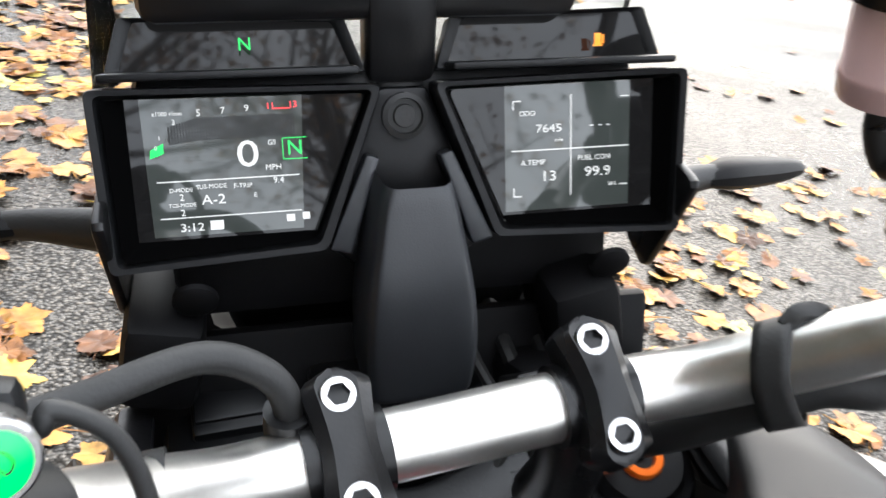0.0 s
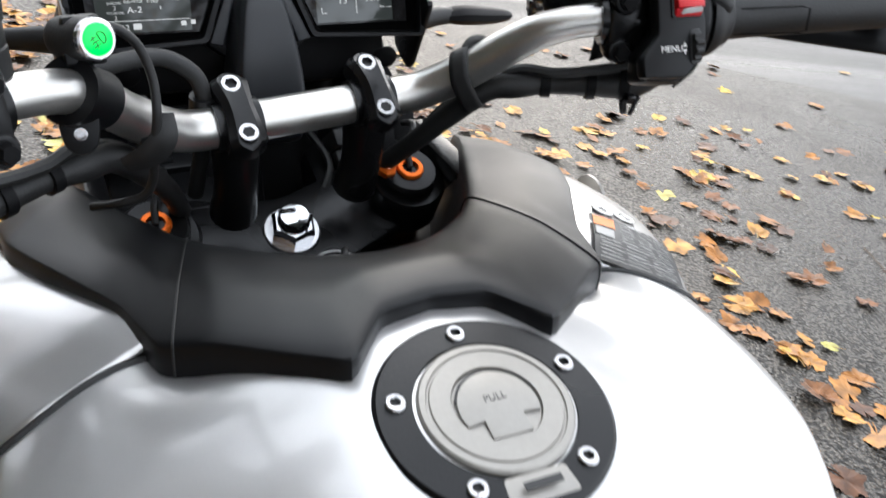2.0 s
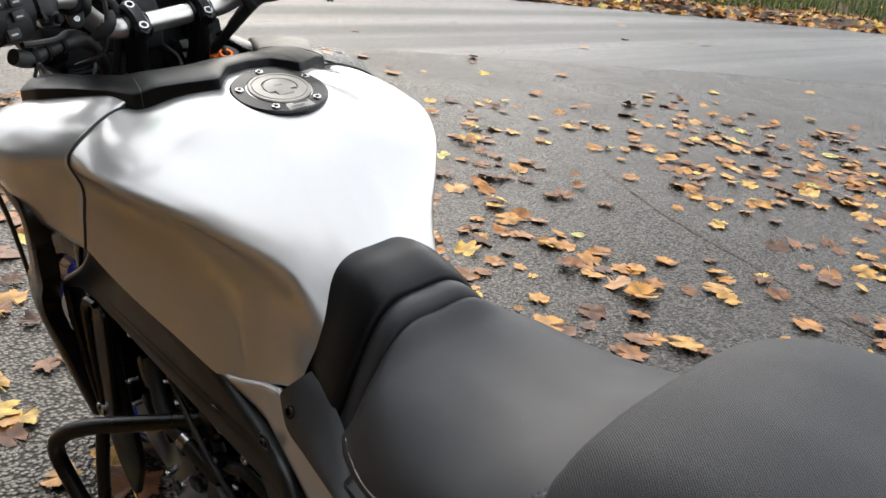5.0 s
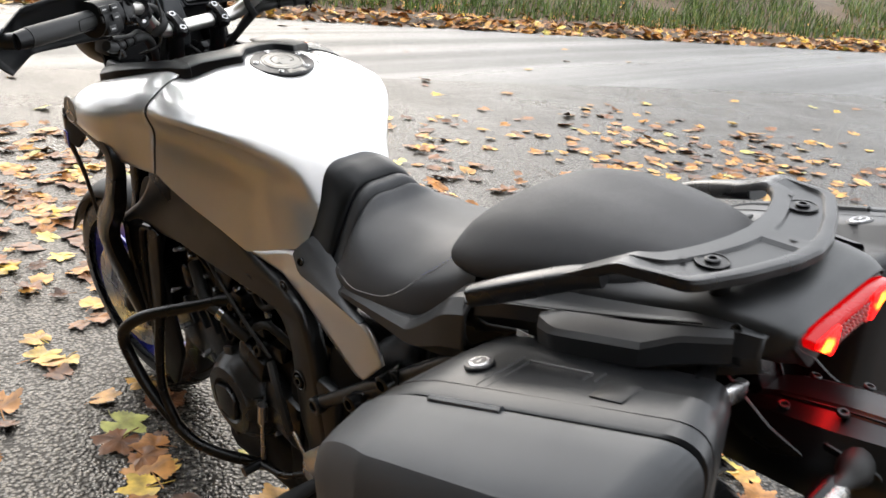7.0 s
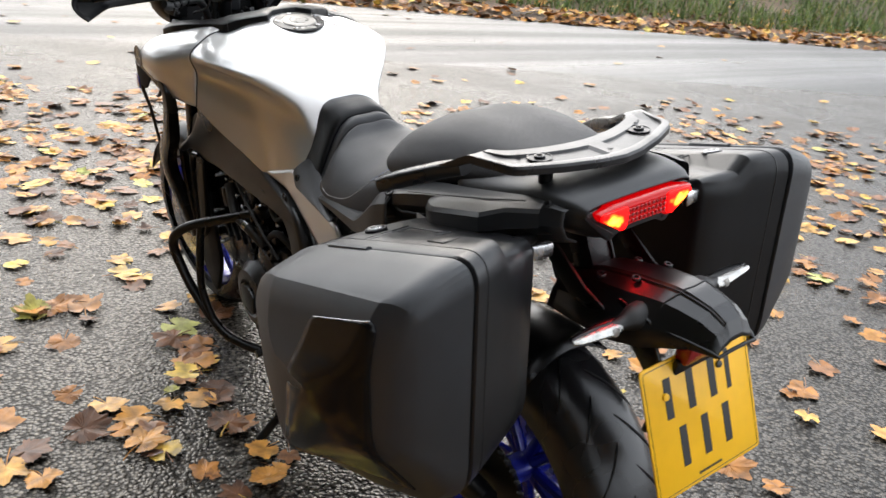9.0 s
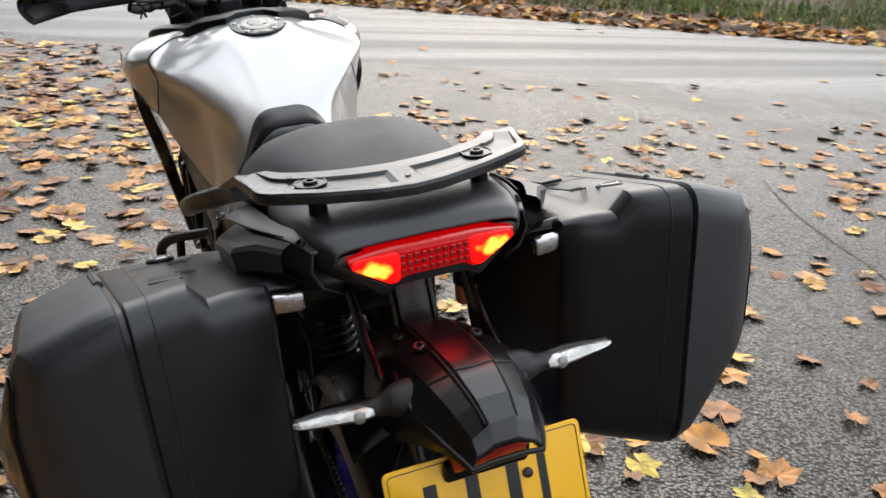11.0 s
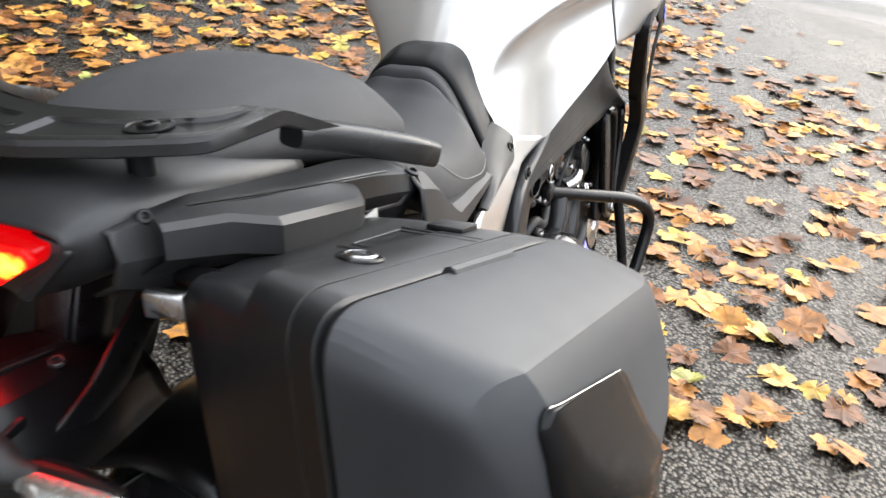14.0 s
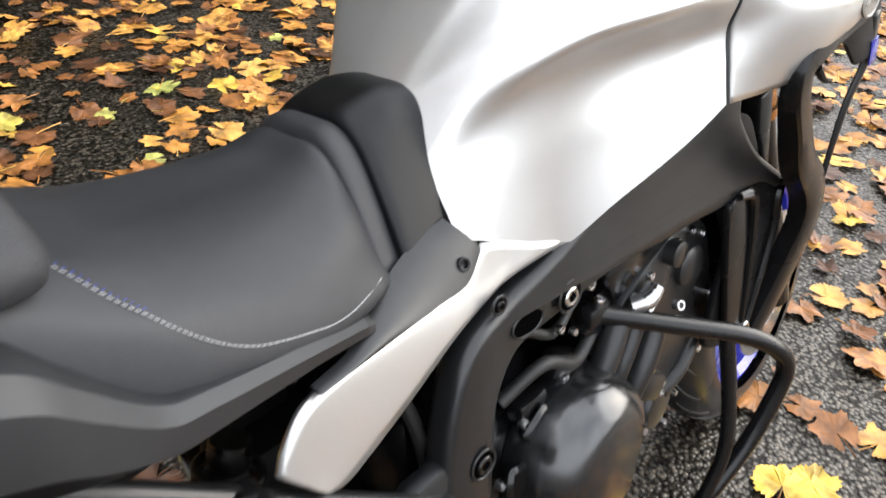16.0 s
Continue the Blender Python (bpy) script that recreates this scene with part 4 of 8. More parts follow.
# subframe side covers
for s in (-1, 1):
    C = np.array([
        [(.130, .470, .772), (.152, .470, .768), (.160, .470, .764), (.160, .470, .756), (.150, .470, .748)],
        [(.140, .40, .784), (.164, .40, .781), (.173, .40, .775), (.173, .40, .764), (.158, .40, .754)],
        [(.146, .30, .800), (.178, .30, .796), (.189, .30, .788), (.190, .30, .770), (.170, .30, .757)],
        [(.146, .262, .812), (.181, .262, .806), (.195, .262, .796), (.197, .262, .774), (.176, .262, .760)],
        [(.146, .22, .848), (.182, .22, .841), (.199, .22, .826), (.203, .22, .790), (.180, .22, .768)],
        [(.146, .185, .880), (.183, .185, .873), (.201, .185, .854), (.206, .185, .808), (.183, .185, .780)],
        [(.146, .14, .896), (.184, .14, .890), (.201, .14, .872), (.205, .14, .822), (.184, .14, .795)],
    ])
    fc = part("side_cover", side_of(grid(catmull(C, 36)), s), TAILP, bike, "matte black side cover under the seat", thick=0.003, sharp=16)
    part("screw", side_of(bolt(axis_to((.190, .142, .889), (.45, 0, .9)), .0078, .003), s), SATIN, fc)
    C = np.array([
        [(.150, .145, .900), (.188, .145, .886), (.192, .145, .868), (.176, .145, .835), (.15, .145, .825)],
        [(.150, .06, .925), (.184, .06, .912), (.182, .06, .890), (.160, .06, .862), (.135, .06, .850)],
        [(.146, -.02, .940), (.176, -.02, .930), (.176, -.02, .906), (.156, -.02, .874), (.130, -.02, .862)],
        [(.138, -.10, .955), (.158, -.10, .948), (.166, -.10, .918), (.154, -.10, .886), (.126, -.10, .878)],
        [(.122, -.17, .966), (.140, -.17, .960), (.146, -.17, .930), (.136, -.17, .900), (.110, -.17, .892)],
        [(.110, -.215, .964), (.126, -.215, .960), (.130, -.215, .938), (.120, -.215, .916), (.100, -.215, .905)],
    ])
    rc = part("tail_side_cover", side_of(grid(catmull(C, 36)), s), TAILP, bike, "matte black tail side cover", thick=0.003, sharp=16)
    ST = np.array([
        [(.178, .034, .916), (.188, .030, .912), (.196, .026, .902), (.196, .024, .872), (.170, .026, .864)],
        [(.180, .010, .925), (.202, .004, .917), (.209, .001, .910), (.207, -.002, .880), (.170, -.002, .868)],
        [(.181, -.005, .929), (.206, -.010, .920), (.212, -.012, .914), (.209, -.014, .884), (.170, -.014, .872)],
        [(.172, -.105, .952), (.199, -.116, .945), (.204, -.118, .939), (.200, -.114, .912), (.160, -.112, .898)],
        [(.161, -.142, .960), (.176, -.147, .957), (.180, -.148, .951), (.181, -.148, .925), (.150, -.15, .908)],
        [(.143, -.188, .967), (.153, -.194, .964), (.157, -.196, .959), (.158, -.198, .938), (.130, -.198, .920)],
    ])
    pod = grid(ST, caps=False)
    bmesh.ops.contextual_create(pod, geom=[e for e in pod.edges if e.is_boundary and all(abs(v.co.y - .029) < .009 for v in e.verts)])
    part("cover_pod", side_of(pod, s), TAILP, rc, "boxy black cover under the grab rail", sharp=18)
    part("cover_step", side_of(tube([(.186, .150, .872), (.187, .118, .864), (.186, .095, .868), (.182, .05, .878)], .0022, 16, 6), s), BLACK, rc)
    part("cover_line", side_of(tube([(.186, .09, .9075), (.182, .02, .9245), (.168, -.07, .944), (.146, -.155, .962)], .0012, 20, 5), s), INK, rc)
    part("cover_joint", side_of(tube([(.190, .152, .882), (.199, .147, .864), (.199, .138, .835), (.186, .132, .815)], .0014, 14, 5), s), INK, rc)
    part("screw", side_of(bolt(axis_to((.131, -.185, .962), (.8, -.3, .5)), .006, .004), s), SATIN, rc)
    part("white_label", side_of(block((.002, .036, .038), pose(.1875, .046, .860), .0005), s), GREY, rc, "pale grey plate")
    part("under_seat_pan", side_of(block((.11, .50, .05), pose(.080, .12, .835, -10, 0, 0), .02), s), SATIN, rc)

# tail cowl and lamp
TAIL = [
    (0.02, [(0, .965), (.06, .962), (.110, .952), (.136, .935), (.132, .90), (.10, .885)]),
    (-0.08, [(0, .976), (.058, .974), (.108, .968), (.134, .950), (.132, .915), (.10, .898)]),
    (-0.16, [(0, .986), (.056, .985), (.104, .980), (.128, .966), (.128, .93), (.09, .905)]),
    (-0.215, [(0, .982), (.056, .981), (.098, .977), (.118, .966), (.114, .935), (.07, .905)]),
    (-0.240, [(0, .970), (.058, .969), (.092, .967), (.106, .961), (.098, .946), (.05, .912)]),
]
tail = part("tail_cowl", grid(half(TAIL, 30, 30)), TAILP, bike, "matte black tail cowl", sharp=45, thick=0.003)
LENSO = roundpoly([(-.097, .959), (-.060, .964), (.060, .964), (.097, .959), (.091, .946), (.046, .921), (.036, .929), (-.036, .929), (-.046, .921), (-.091, .946)],
                  [.004, .02, .02, .004, .01, .004, .008, .008, .004, .01], 4)
TL = Matrix.Translation((0, -.238, 0)) @ Matrix.Rotation(radians(90), 4, 'X')
lamp = part("tail_lamp", slab(LENSO - np.array([0, 0]), .030, TL, .003), DARKLENS, bike, "red tail lamp lens, lit at both ends")
under = part("tail_lower_lip", slab(roundpoly([(-.112, .952), (-.100, .962), (.100, .962), (.112, .952), (.058, .902), (.040, .912), (-.040, .912), (-.058, .902)], .006, 3), .05,
                            Matrix.Translation((0, -.214, 0)) @ Matrix.Rotation(radians(90), 4, 'X'), .004), TAILP, tail)
for s in (-1, 1):
    o = roundpoly([(.040, .9602), (.090, .9588), (.0945, .951), (.052, .9240), (.042, .928)], .008, 4)
    part("lit_lamp", side_of(slab(o, .004, Matrix.Translation((0, -.2535, 0)) @ Matrix.Rotation(radians(90), 4, 'X'), .001), s), TAILHOT, lamp, "glowing orange-red lamp")
# unseen glowing strip, added under the lip to throw red on the fender
part("red_glow_strip", block((.070, .016, .003), pose(0, -.216, .9100), .001), REDFILL, lamp)
for i in range(10):
    for j in range(3):
        part("lamp_cell", block((.0062, .002, .0062), pose(-.0375 + .0083 * i, -.2538, .935 + .0085 * j), .0012, 1), REFLECTOR, lamp)

# rack and grab rails
inner = catmull([(0, -.116), (.050, -.110), (.097, -.096), (.132, -.076), (.152, -.038), (.178, .018)], 40)
outer = np.array([np.interp(np.linspace(0, 1, 40), [0, .16, .34, .52, .58, .64, .82, 1], v) for v in ((0, .040, .100, .155, .166, .171, .184, .200), (-.207, -.201, -.180, -.153, -.143, -.115, -.050, .005))]).T
prof = ((0, -.011), (0, -.004), (.03, 0), (.20, 0), (.30, 0), (.33, -.0035), (.78, -.0035), (.81, .0004), (.88, .0014), (.97, .0008), (1, -.003), (1, -.0115), (.96, -.0135))
P = []
for k in range(40):
    flatten = 1 if k < 24 else max(0, 1 - (k - 24) / 5)
    row = []
    for q, dz in prof:
        x, y = inner[k] * (1 - q) + outer[k] * q
        if -.0036 < dz < -.003 and k < 3:
            dz = 0
        row.append((x, y, 1.0135 + (dz if dz < -.0036 else dz * flatten) + .004 * (y + .13) - max(0, y + .065) * .52))
    P.append(row)
P = np.array(P)
P = np.concatenate([P[:0:-1] * np.array([-1, 1, 1]), P])
rack = part("luggage_rack", grid(P, wrap=True, caps=True), RACKM, bike, "matte black luggage rack with grab rails", sharp=22)
for s in (-1, 1):
    rail = [(.170, -.045, .985), (.182, -.010, .975), (.204, .035, .957), (.220, .070, .942), (.229, .100, .928)]
    part("grab_rail", side_of(bar(rail, [.015, .0155, .016, .0155, .014], [.010, .0125, .0135, .0135, .0125], 26, 24), s), RACKM, rack, "smooth black grab rail")
    part("recess", side_of(lathe([(.019, 0), (.019, .0012), (.0172, .0014), (.0165, .0004), (.001, .0004)], pose(.103, -.134, 1.0118), 28), s), SATIN, rack)
    part("bolt", side_of(bolt(pose(.103, -.134, 1.0122), .0085, .0035), s), SATIN, rack)
    part("hole", side_of(lathe([(.0042, 0), (.0040, .0004), (.001, .0004)], pose(.122, -.110, 1.0144), 16), s), INK, rack)
    part("rack_post", side_of(lathe([(.011, -.03), (.011, .0), (.013, .004)], pose(.10, -.145, .998), 16), s), SATIN, rack)
part("hole", lathe([(.0042, 0), (.0040, .0004), (.001, .0004)], pose(.002, -.172, 1.0144), 16), INK, rack)

# ---- motorcycle: fender, plate, rear wheel ----
FEND = [
    (-0.120, [(0, .806), (.020, .806), (.024, .802), (.036, .796), (.052, .776), (.064, .748)]),
    (-0.200, [(0, .838), (.021, .838), (.027, .832), (.048, .824), (.070, .798), (.086, .764)]),
    (-0.275, [(0, .854), (.022, .854), (.029, .847), (.055, .838), (.078, .810), (.096, .774)]),
    (-0.335, [(0, .861), (.021, .861), (.028, .854), (.049, .845), (.069, .814), (.084, .782)]),
    (-0.360, [(0, .860), (.020, .860), (.026, .853), (.045, .843), (.062, .813), (.072, .790)]),
    (-0.396, [(0, .852), (.017, .852), (.022, .846), (.039, .837), (.052, .810), (.057, .800)]),
    (-0.420, [(0, .838), (.014, .838), (.019, .833), (.033, .825), (.043, .805), (.046, .799)]),
    (-0.430, [(0, .814), (.013, .814), (.018, .811), (.031, .807), (.039, .799), (.041, .796)]),
]
C = np.array([[(x, y, z) for x, z in row] for y, row in FEND])
fender = part("rear_fender", grid(mirrored(np.array([[np.array([np.interp(k, range(8), C[:, j, a]) for a in range(3)]) for j in range(6)] for k in np.linspace(0, 7, 29)]))), FENDER, bike, "glossy black rear fender with reddish tail-light sheen", thick=0.006, sharp=14)
part("fender_under", block((.06, .20, .03), pose(0, -.27, .800), .012, 2), SATIN, fender)
part("fender_column", join(block((.052, .05, .13), pose(0, -.140, .862, -22, 0, 0), .010, 2), block((.004, .004, .12), pose(.018, -.168, .865, -22, 0, 0), .001, 1)), SATIN, fender)
for s in (-1, 1):
    for x, y, z in ((.034, -.274, .850), (.040, -.212, .832)):
        part("bolt", side_of(bolt(axis_to((x, y, z), (.15, -.1, .98)), .0068, .004), s), CASTING, fender)
    part("fender_wing", side_of(slab(roundpoly([(-.270, .830), (-.335, .820), (-.372, .735), (-.340, .728), (-.285, .785)], .006, 3), .006, Matrix.Translation((.066, 0, 0)) @ SIDE, .002), s), SATIN, fender)
    part("fender_rib", side_of(tube([(.0245, -.20, .8345), (.026, -.275, .8500), (.025, -.335, .8570), (.0235, -.36, .8560), (.020, -.396, .8485), (.017, -.418, .8365)], .0016, 24, 6), s), INK, fender)
    st = tube([(.056, -.308, .815), (.075, -.309, .815), (.092, -.308, .813), (.112, -.306, .811)], [.021, .019, .0115, .009], 12, 14)
    stalk = part("indicator_stalk", side_of(st, s), RUBBER, fender, "black rubber indicator stalk")
    C = tube([(.104, -.308, .8115), (.118, -.309, .812), (.150, -.308, .8135), (.178, -.307, .8145), (.187, -.306, .815)], [.0115, .0130, .0108, .0078, .004], 16, 12, .62)
    part("indicator_lens", side_of(C, s), LENS, stalk, "clear faceted indicator lens")
    part("indicator_bulb", side_of(lathe([(.0075, 0), (.006, .002), (.001, .003)], axis_to((.119, -.3195, .813), (0, -1, .2)), 16), s), CAPMET, stalk)
    part("indicator_shell", side_of(tube([(.100, -.300, .813), (.118, -.300, .814), (.150, -.300, .8155), (.184, -.301, .816)], [.0105, .0118, .0100, .005], 14, 10, .62), s), SATIN, stalk)
    part("fender_arm", side_of(slab(roundpoly([(-.06, .905), (-.10, .905), (-.215, .822), (-.275, .800), (-.262, .780), (-.18, .800)], .01, 3), .006, Matrix.Translation((.074, 0, 0)) @ SIDE, .002), s), SATIN, fender)
part("fender_seam", tube([(-.066, -.333, .8125), (-.047, -.340, .8455), (-.027, -.346, .8545), (-.021, -.349, .8607), (0, -.351, .8607), (.021, -.349, .8607), (.027, -.346, .8545), (.047, -.340, .8455), (.066, -.333, .8125)], .0014, 30, 6, smooth=False), INK, fender)
part("beak_lip", tube([(-.060, -.360, .811), (-.052, -.397, .808), (-.043, -.421, .803), (-.038, -.4315, .798), (-.015, -.433, .802), (.015, -.433, .802), (.038, -.4315, .798), (.043, -.421, .803), (.052, -.397, .808), (.060, -.360, .811)], .003, 30, 8, smooth=False), SATIN, fender)
part("number_light", block((.085, .026, .034), pose(0, -.375, .776, 15, 0, 0), .006), REFLECTOR, fender, "red reflector above the plate")
part("plate_carrier", block((.10, .012, .16), pose(0, -.350, .69, 17, 0, 0), .006), SATIN, fender)
pot = part("rear_fluid_pot", lathe([(.0155, -.02), (.0165, -.016), (.0165, .012)], pose(.128, .0, .760), 24), AMBERPOT, bike, "amber rear brake fluid pot with black lid")
part("pot_lid", lathe([(.0185, .011), (.0185, .021), (.016, .024), (.001, .024)], pose(.128, .0, .760), 24), SATIN, pot)

PM = Matrix.Translation((.0, -.392, .670)) @ Matrix.Rotation(radians(90 - 17.5), 4, 'X')
pl = part("number_plate", slab(roundpoly([(-.114, -.1015), (.114, -.1015), (.114, .1015), (-.114, .1015)], .008, 4), .0028, PM, .0006), YELLOW, bike, "yellow rear number plate with dark characters")
edge = roundpoly([(-.109, -.0965), (.109, -.0965), (.109, .0965), (-.109, .0965)], .006, 4)
part("plate_border", tube(np.array([tuple(PM @ Vector((*p, .0016))) for p in np.vstack([edge, edge[:1]])]), .0006, 30, 4, smooth=False), INK, pl)
for k in range(4):
    part("character_bar", block((.015 if k < 3 else .010, .062, .0008), PM @ Matrix.Translation((-.066 + .047 * k - (.012 if k == 3 else 0), .045, .0016)), .0002, 1), INK, pl)
for k in range(3):
    part("character_bar", block((.015, .062, .0008), PM @ Matrix.Translation((-.046 + .047 * k, -.035, .0016)), .0002, 1), INK, pl)
part("maker_bar", block((.05, .0035, .0006), PM @ Matrix.Translation((.0, -.088, .0016)), 0), INK, pl)
part("plate_screw", lathe([(.006, 0), (.0055, .003), (.001, .004)], PM @ Matrix.Translation((.045, .058, .0016)), 14), INK, pl)
part("plate_screw", lathe([(.006, 0), (.0055, .003), (.001, .004)], PM @ Matrix.Translation((-.072, .050, .0016)), 14), YELLOW, pl)


def wheel(name, m, radius, width, rim, label, spokes=10):
    """Tyre with grooves, rim, spokes and hub, turning about x."""
    hubm = m @ Matrix.Rotation(radians(90), 4, 'Y')
    root = part(name, lathe([(.03, -width * .28), (.032, width * .28)], hubm, 24), BLUE, bike, label)
    prof = []
    for k in range(25):
        a = math.pi * (k / 24) - math.pi / 2
        w = math.sin(a) * width / 2
        r = radius - (1 - abs(math.cos(a)) ** 0.75) * (radius - rim) * .95
        prof.append((r, w))
    ang = np.arange(72) / 72 * 2 * math.pi
    P = np.array([[(r * math.cos(a), r * math.sin(a), w) for a in ang] for r, w in prof])
    bm = grid(P, wrap=True)
    bm.transform(hubm)
    tyre = part("tyre", bm, TYRE, root, "wet black road tyre", sharp=70)
    gro = []
    for i in range(22):
        for sg in (-1, 1):
            a0 = 2 * math.pi * (i + (.5 if sg > 0 else 0)) / 22
            pts = []
            for q in np.linspace(.12, .78, 6):
                aa = math.asin(q)
                w = sg * q * width / 2
                r = radius - (1 - math.cos(aa) ** 0.75) * (radius - rim) * .95 + .0004
                ph = a0 + (q - .12) * .42
                pts.append((r * math.cos(ph), r * math.sin(ph), w))
            t = tube(pts, [.0012, .0026, .003, .003, .0022, .001], 12, 5, .5)
            t.transform(hubm)
            gro.append(t)
    part("tread_groove", join(*gro), INK, tyre)
    rp = [(rim * 1.02, -width * .36), (rim * .97, -width * .38), (rim * .90, -width * .28), (rim * .87, 0), (rim * .90, width * .28), (rim * .97, width * .38), (rim * 1.02, width * .36)]
    P = np.array([[(r * math.cos(a), r * math.sin(a), w) for a in ang] for r, w in rp])
    bm = grid(P, wrap=True)
    bm.transform(hubm)
    part("rim", bm, BLUE, root, "dark blue alloy rim")
    for k in range(spokes):
        a = 2 * math.pi * (k // 2 + (.18 if k % 2 else -.18)) / (spokes / 2)
        a1 = a + (.12 if k % 2 else -.12)
        t = tube([(.03 * math.cos(a), .03 * math.sin(a), 0), (rim * .5 * math.cos(a), rim * .5 * math.sin(a), 0), (rim * .9 * math.cos(a1), rim * .9 * math.sin(a1), 0)], [.014, .012, .013], 8, 8, .8)
        t.transform(hubm)
        part("spoke", t, BLUE, root)
    return root


rw = wheel("rear_wheel", pose(0, -.010, .315), .315, .182, .222, "rear wheel with blue spokes and wet tyre")
disc = part("brake_disc", lathe([(.122, -.003), (.122, .003), (.085, .003), (.085, -.003)], pose(.075, -.01, .315, 0, 90, 0), 48), STEEL, rw, "rear brake disc")
part("sprocket", lathe([(.092, -.004), (.092, .004), (.05, .006), (.04, .01)], pose(-.085, -.01, .315, 0, 90, 0), 45), SATIN, rw)
links = []
for k in range(46):
    u = k / 46
    y = -.01 + .70 * u
    for z0, z1 in ((.407, .425), (.223, .30)):
        z = z0 + (z1 - z0) * u
        links.append(block((.012, .013, .013), pose(-.088, y, z), .003, 1))
for k in range(14):
    a = math.pi / 2 + math.pi * (k + .5) / 14
    links.append(block((.012, .013, .013), pose(-.088, -.01 + .092 * math.cos(a), .315 + .092 * math.sin(a)), .003, 1))
part("chain", join(*links), SATIN, rw, "drive chain")
for s in (-1, 1):
    part("swingarm", side_of(tube([(.125, -.05, .315), (.125, .06, .325), (.115, .25, .36), (.095, .42, .40), (.09, .55, .42)], [.022, .028, .033, .034, .030], 20, 12, 1.2), s), SATIN, bike, "black swingarm")
part("hugger", grid(np.array([[(x, -.01 + (.335 + .0 * x) * math.cos(a), .315 + .335 * math.sin(a) - abs(x) ** 2 * 4) for x in np.linspace(-.095, .095, 9)] for a in np.linspace(radians(45), radians(108), 14)])),
     SATIN, bike, "glossy black hugger over the rear tyre", thick=0.004)
sh = part("shock_absorber", lathe([(.022, 0), (.024, .02), (.020, .03), (.020, .14), (.024, .15), (.022, .17)], axis_to((0, .37, .42), (0, .2, .98)), 20), SATIN, bike, "rear shock absorber")
coil = [axis_to((0, .37, .42), (0, .2, .98)) @ Vector((.034 * math.cos(a), .034 * math.sin(a), .03 + .0175 * a / 6.283)) for a in np.linspace(0, 6.283 * 6.5, 90)]
part("spring", tube([tuple(p) for p in coil], .0055, 140, 8, smooth=False), SATIN, sh, "coil spring")

# ---- panniers ----
from mathutils.bvhtree import BVHTree

CASEP = [(-.272, .970), (.080, .872), (.155, .812), (.140, .60), (-.01, .495), (-.256, .568)]
CASER = [.050, .06, .05, .06, .08, .075]
LID = [(.350, .985, .985, .985), (.353, 1.004, 1.0, 1.004), (.362, 1.0, .99, 1.0), (.388, .965, .95, .99), (.430, .900, .68, .975), (.458, .846, .50, .958), (.466, .822, .46, .948), (.472, .775, .43, .935),
       (.481, .68, .37, .915), (.490, .53, .30, .87), (.4965, .36, .16, .78), (.4995, .22, .08, .6), (.501, .1, .03, .35)]


def bulge(y):
    """How far the lid stands out at a place along its length."""
    return float(np.interp(y, [-.30, -.255, -.21, -.15, -.10, 0, .08, .20], [.52, .70, .85, .98, 1.0, .86, .66, .40]))


def seam_shift(y):
    """The parting line stands further out towards the front."""
    return (y + .09) * .13


def case_loop(x, top, low, wide, lid, n=8):
    c = np.array([-.045, .755])
    out = []
    for a, b in roundpoly(CASEP, CASER, n):
        full = low + (1 - low) * .55 * min(1, max(0, (a + .16) / .16))
        y, z = c[0] + (a - c[0]) * wide, c[1] + (b - c[1]) * (top if b > c[1] else full)
        k = min(1, (x - .176) / .169)
        y += (1 - k) * .05 * max(0, (-.08 - y) / .19)
        if not lid and b > c[1]:
            z -= .024 * min(1, max(0, (.268 - x) / .018)) * min(1, max(0, (-.135 - y) / .03))
        out.append(((x if not lid else .350 + (x - .350) * bulge(y)) + seam_shift(y) * k, y, z))
    return out


def lid_face(y, z):
    """The lid's outside at a place on its face."""
    half_h = (.894 - .279 * y - .755) if z > .755 else .243
    q = abs(z - .755) / half_h
    if z < .755:
        q *= 1 - .35 * min(1, max(0, (y + .16) / .16))
    k = 1 if z > .755 else 2
    x = float(np.interp(-q, [-r[k] for r in LID], [r[0] for r in LID]))
    return .350 + (x - .350) * bulge(y) + seam_shift(y)


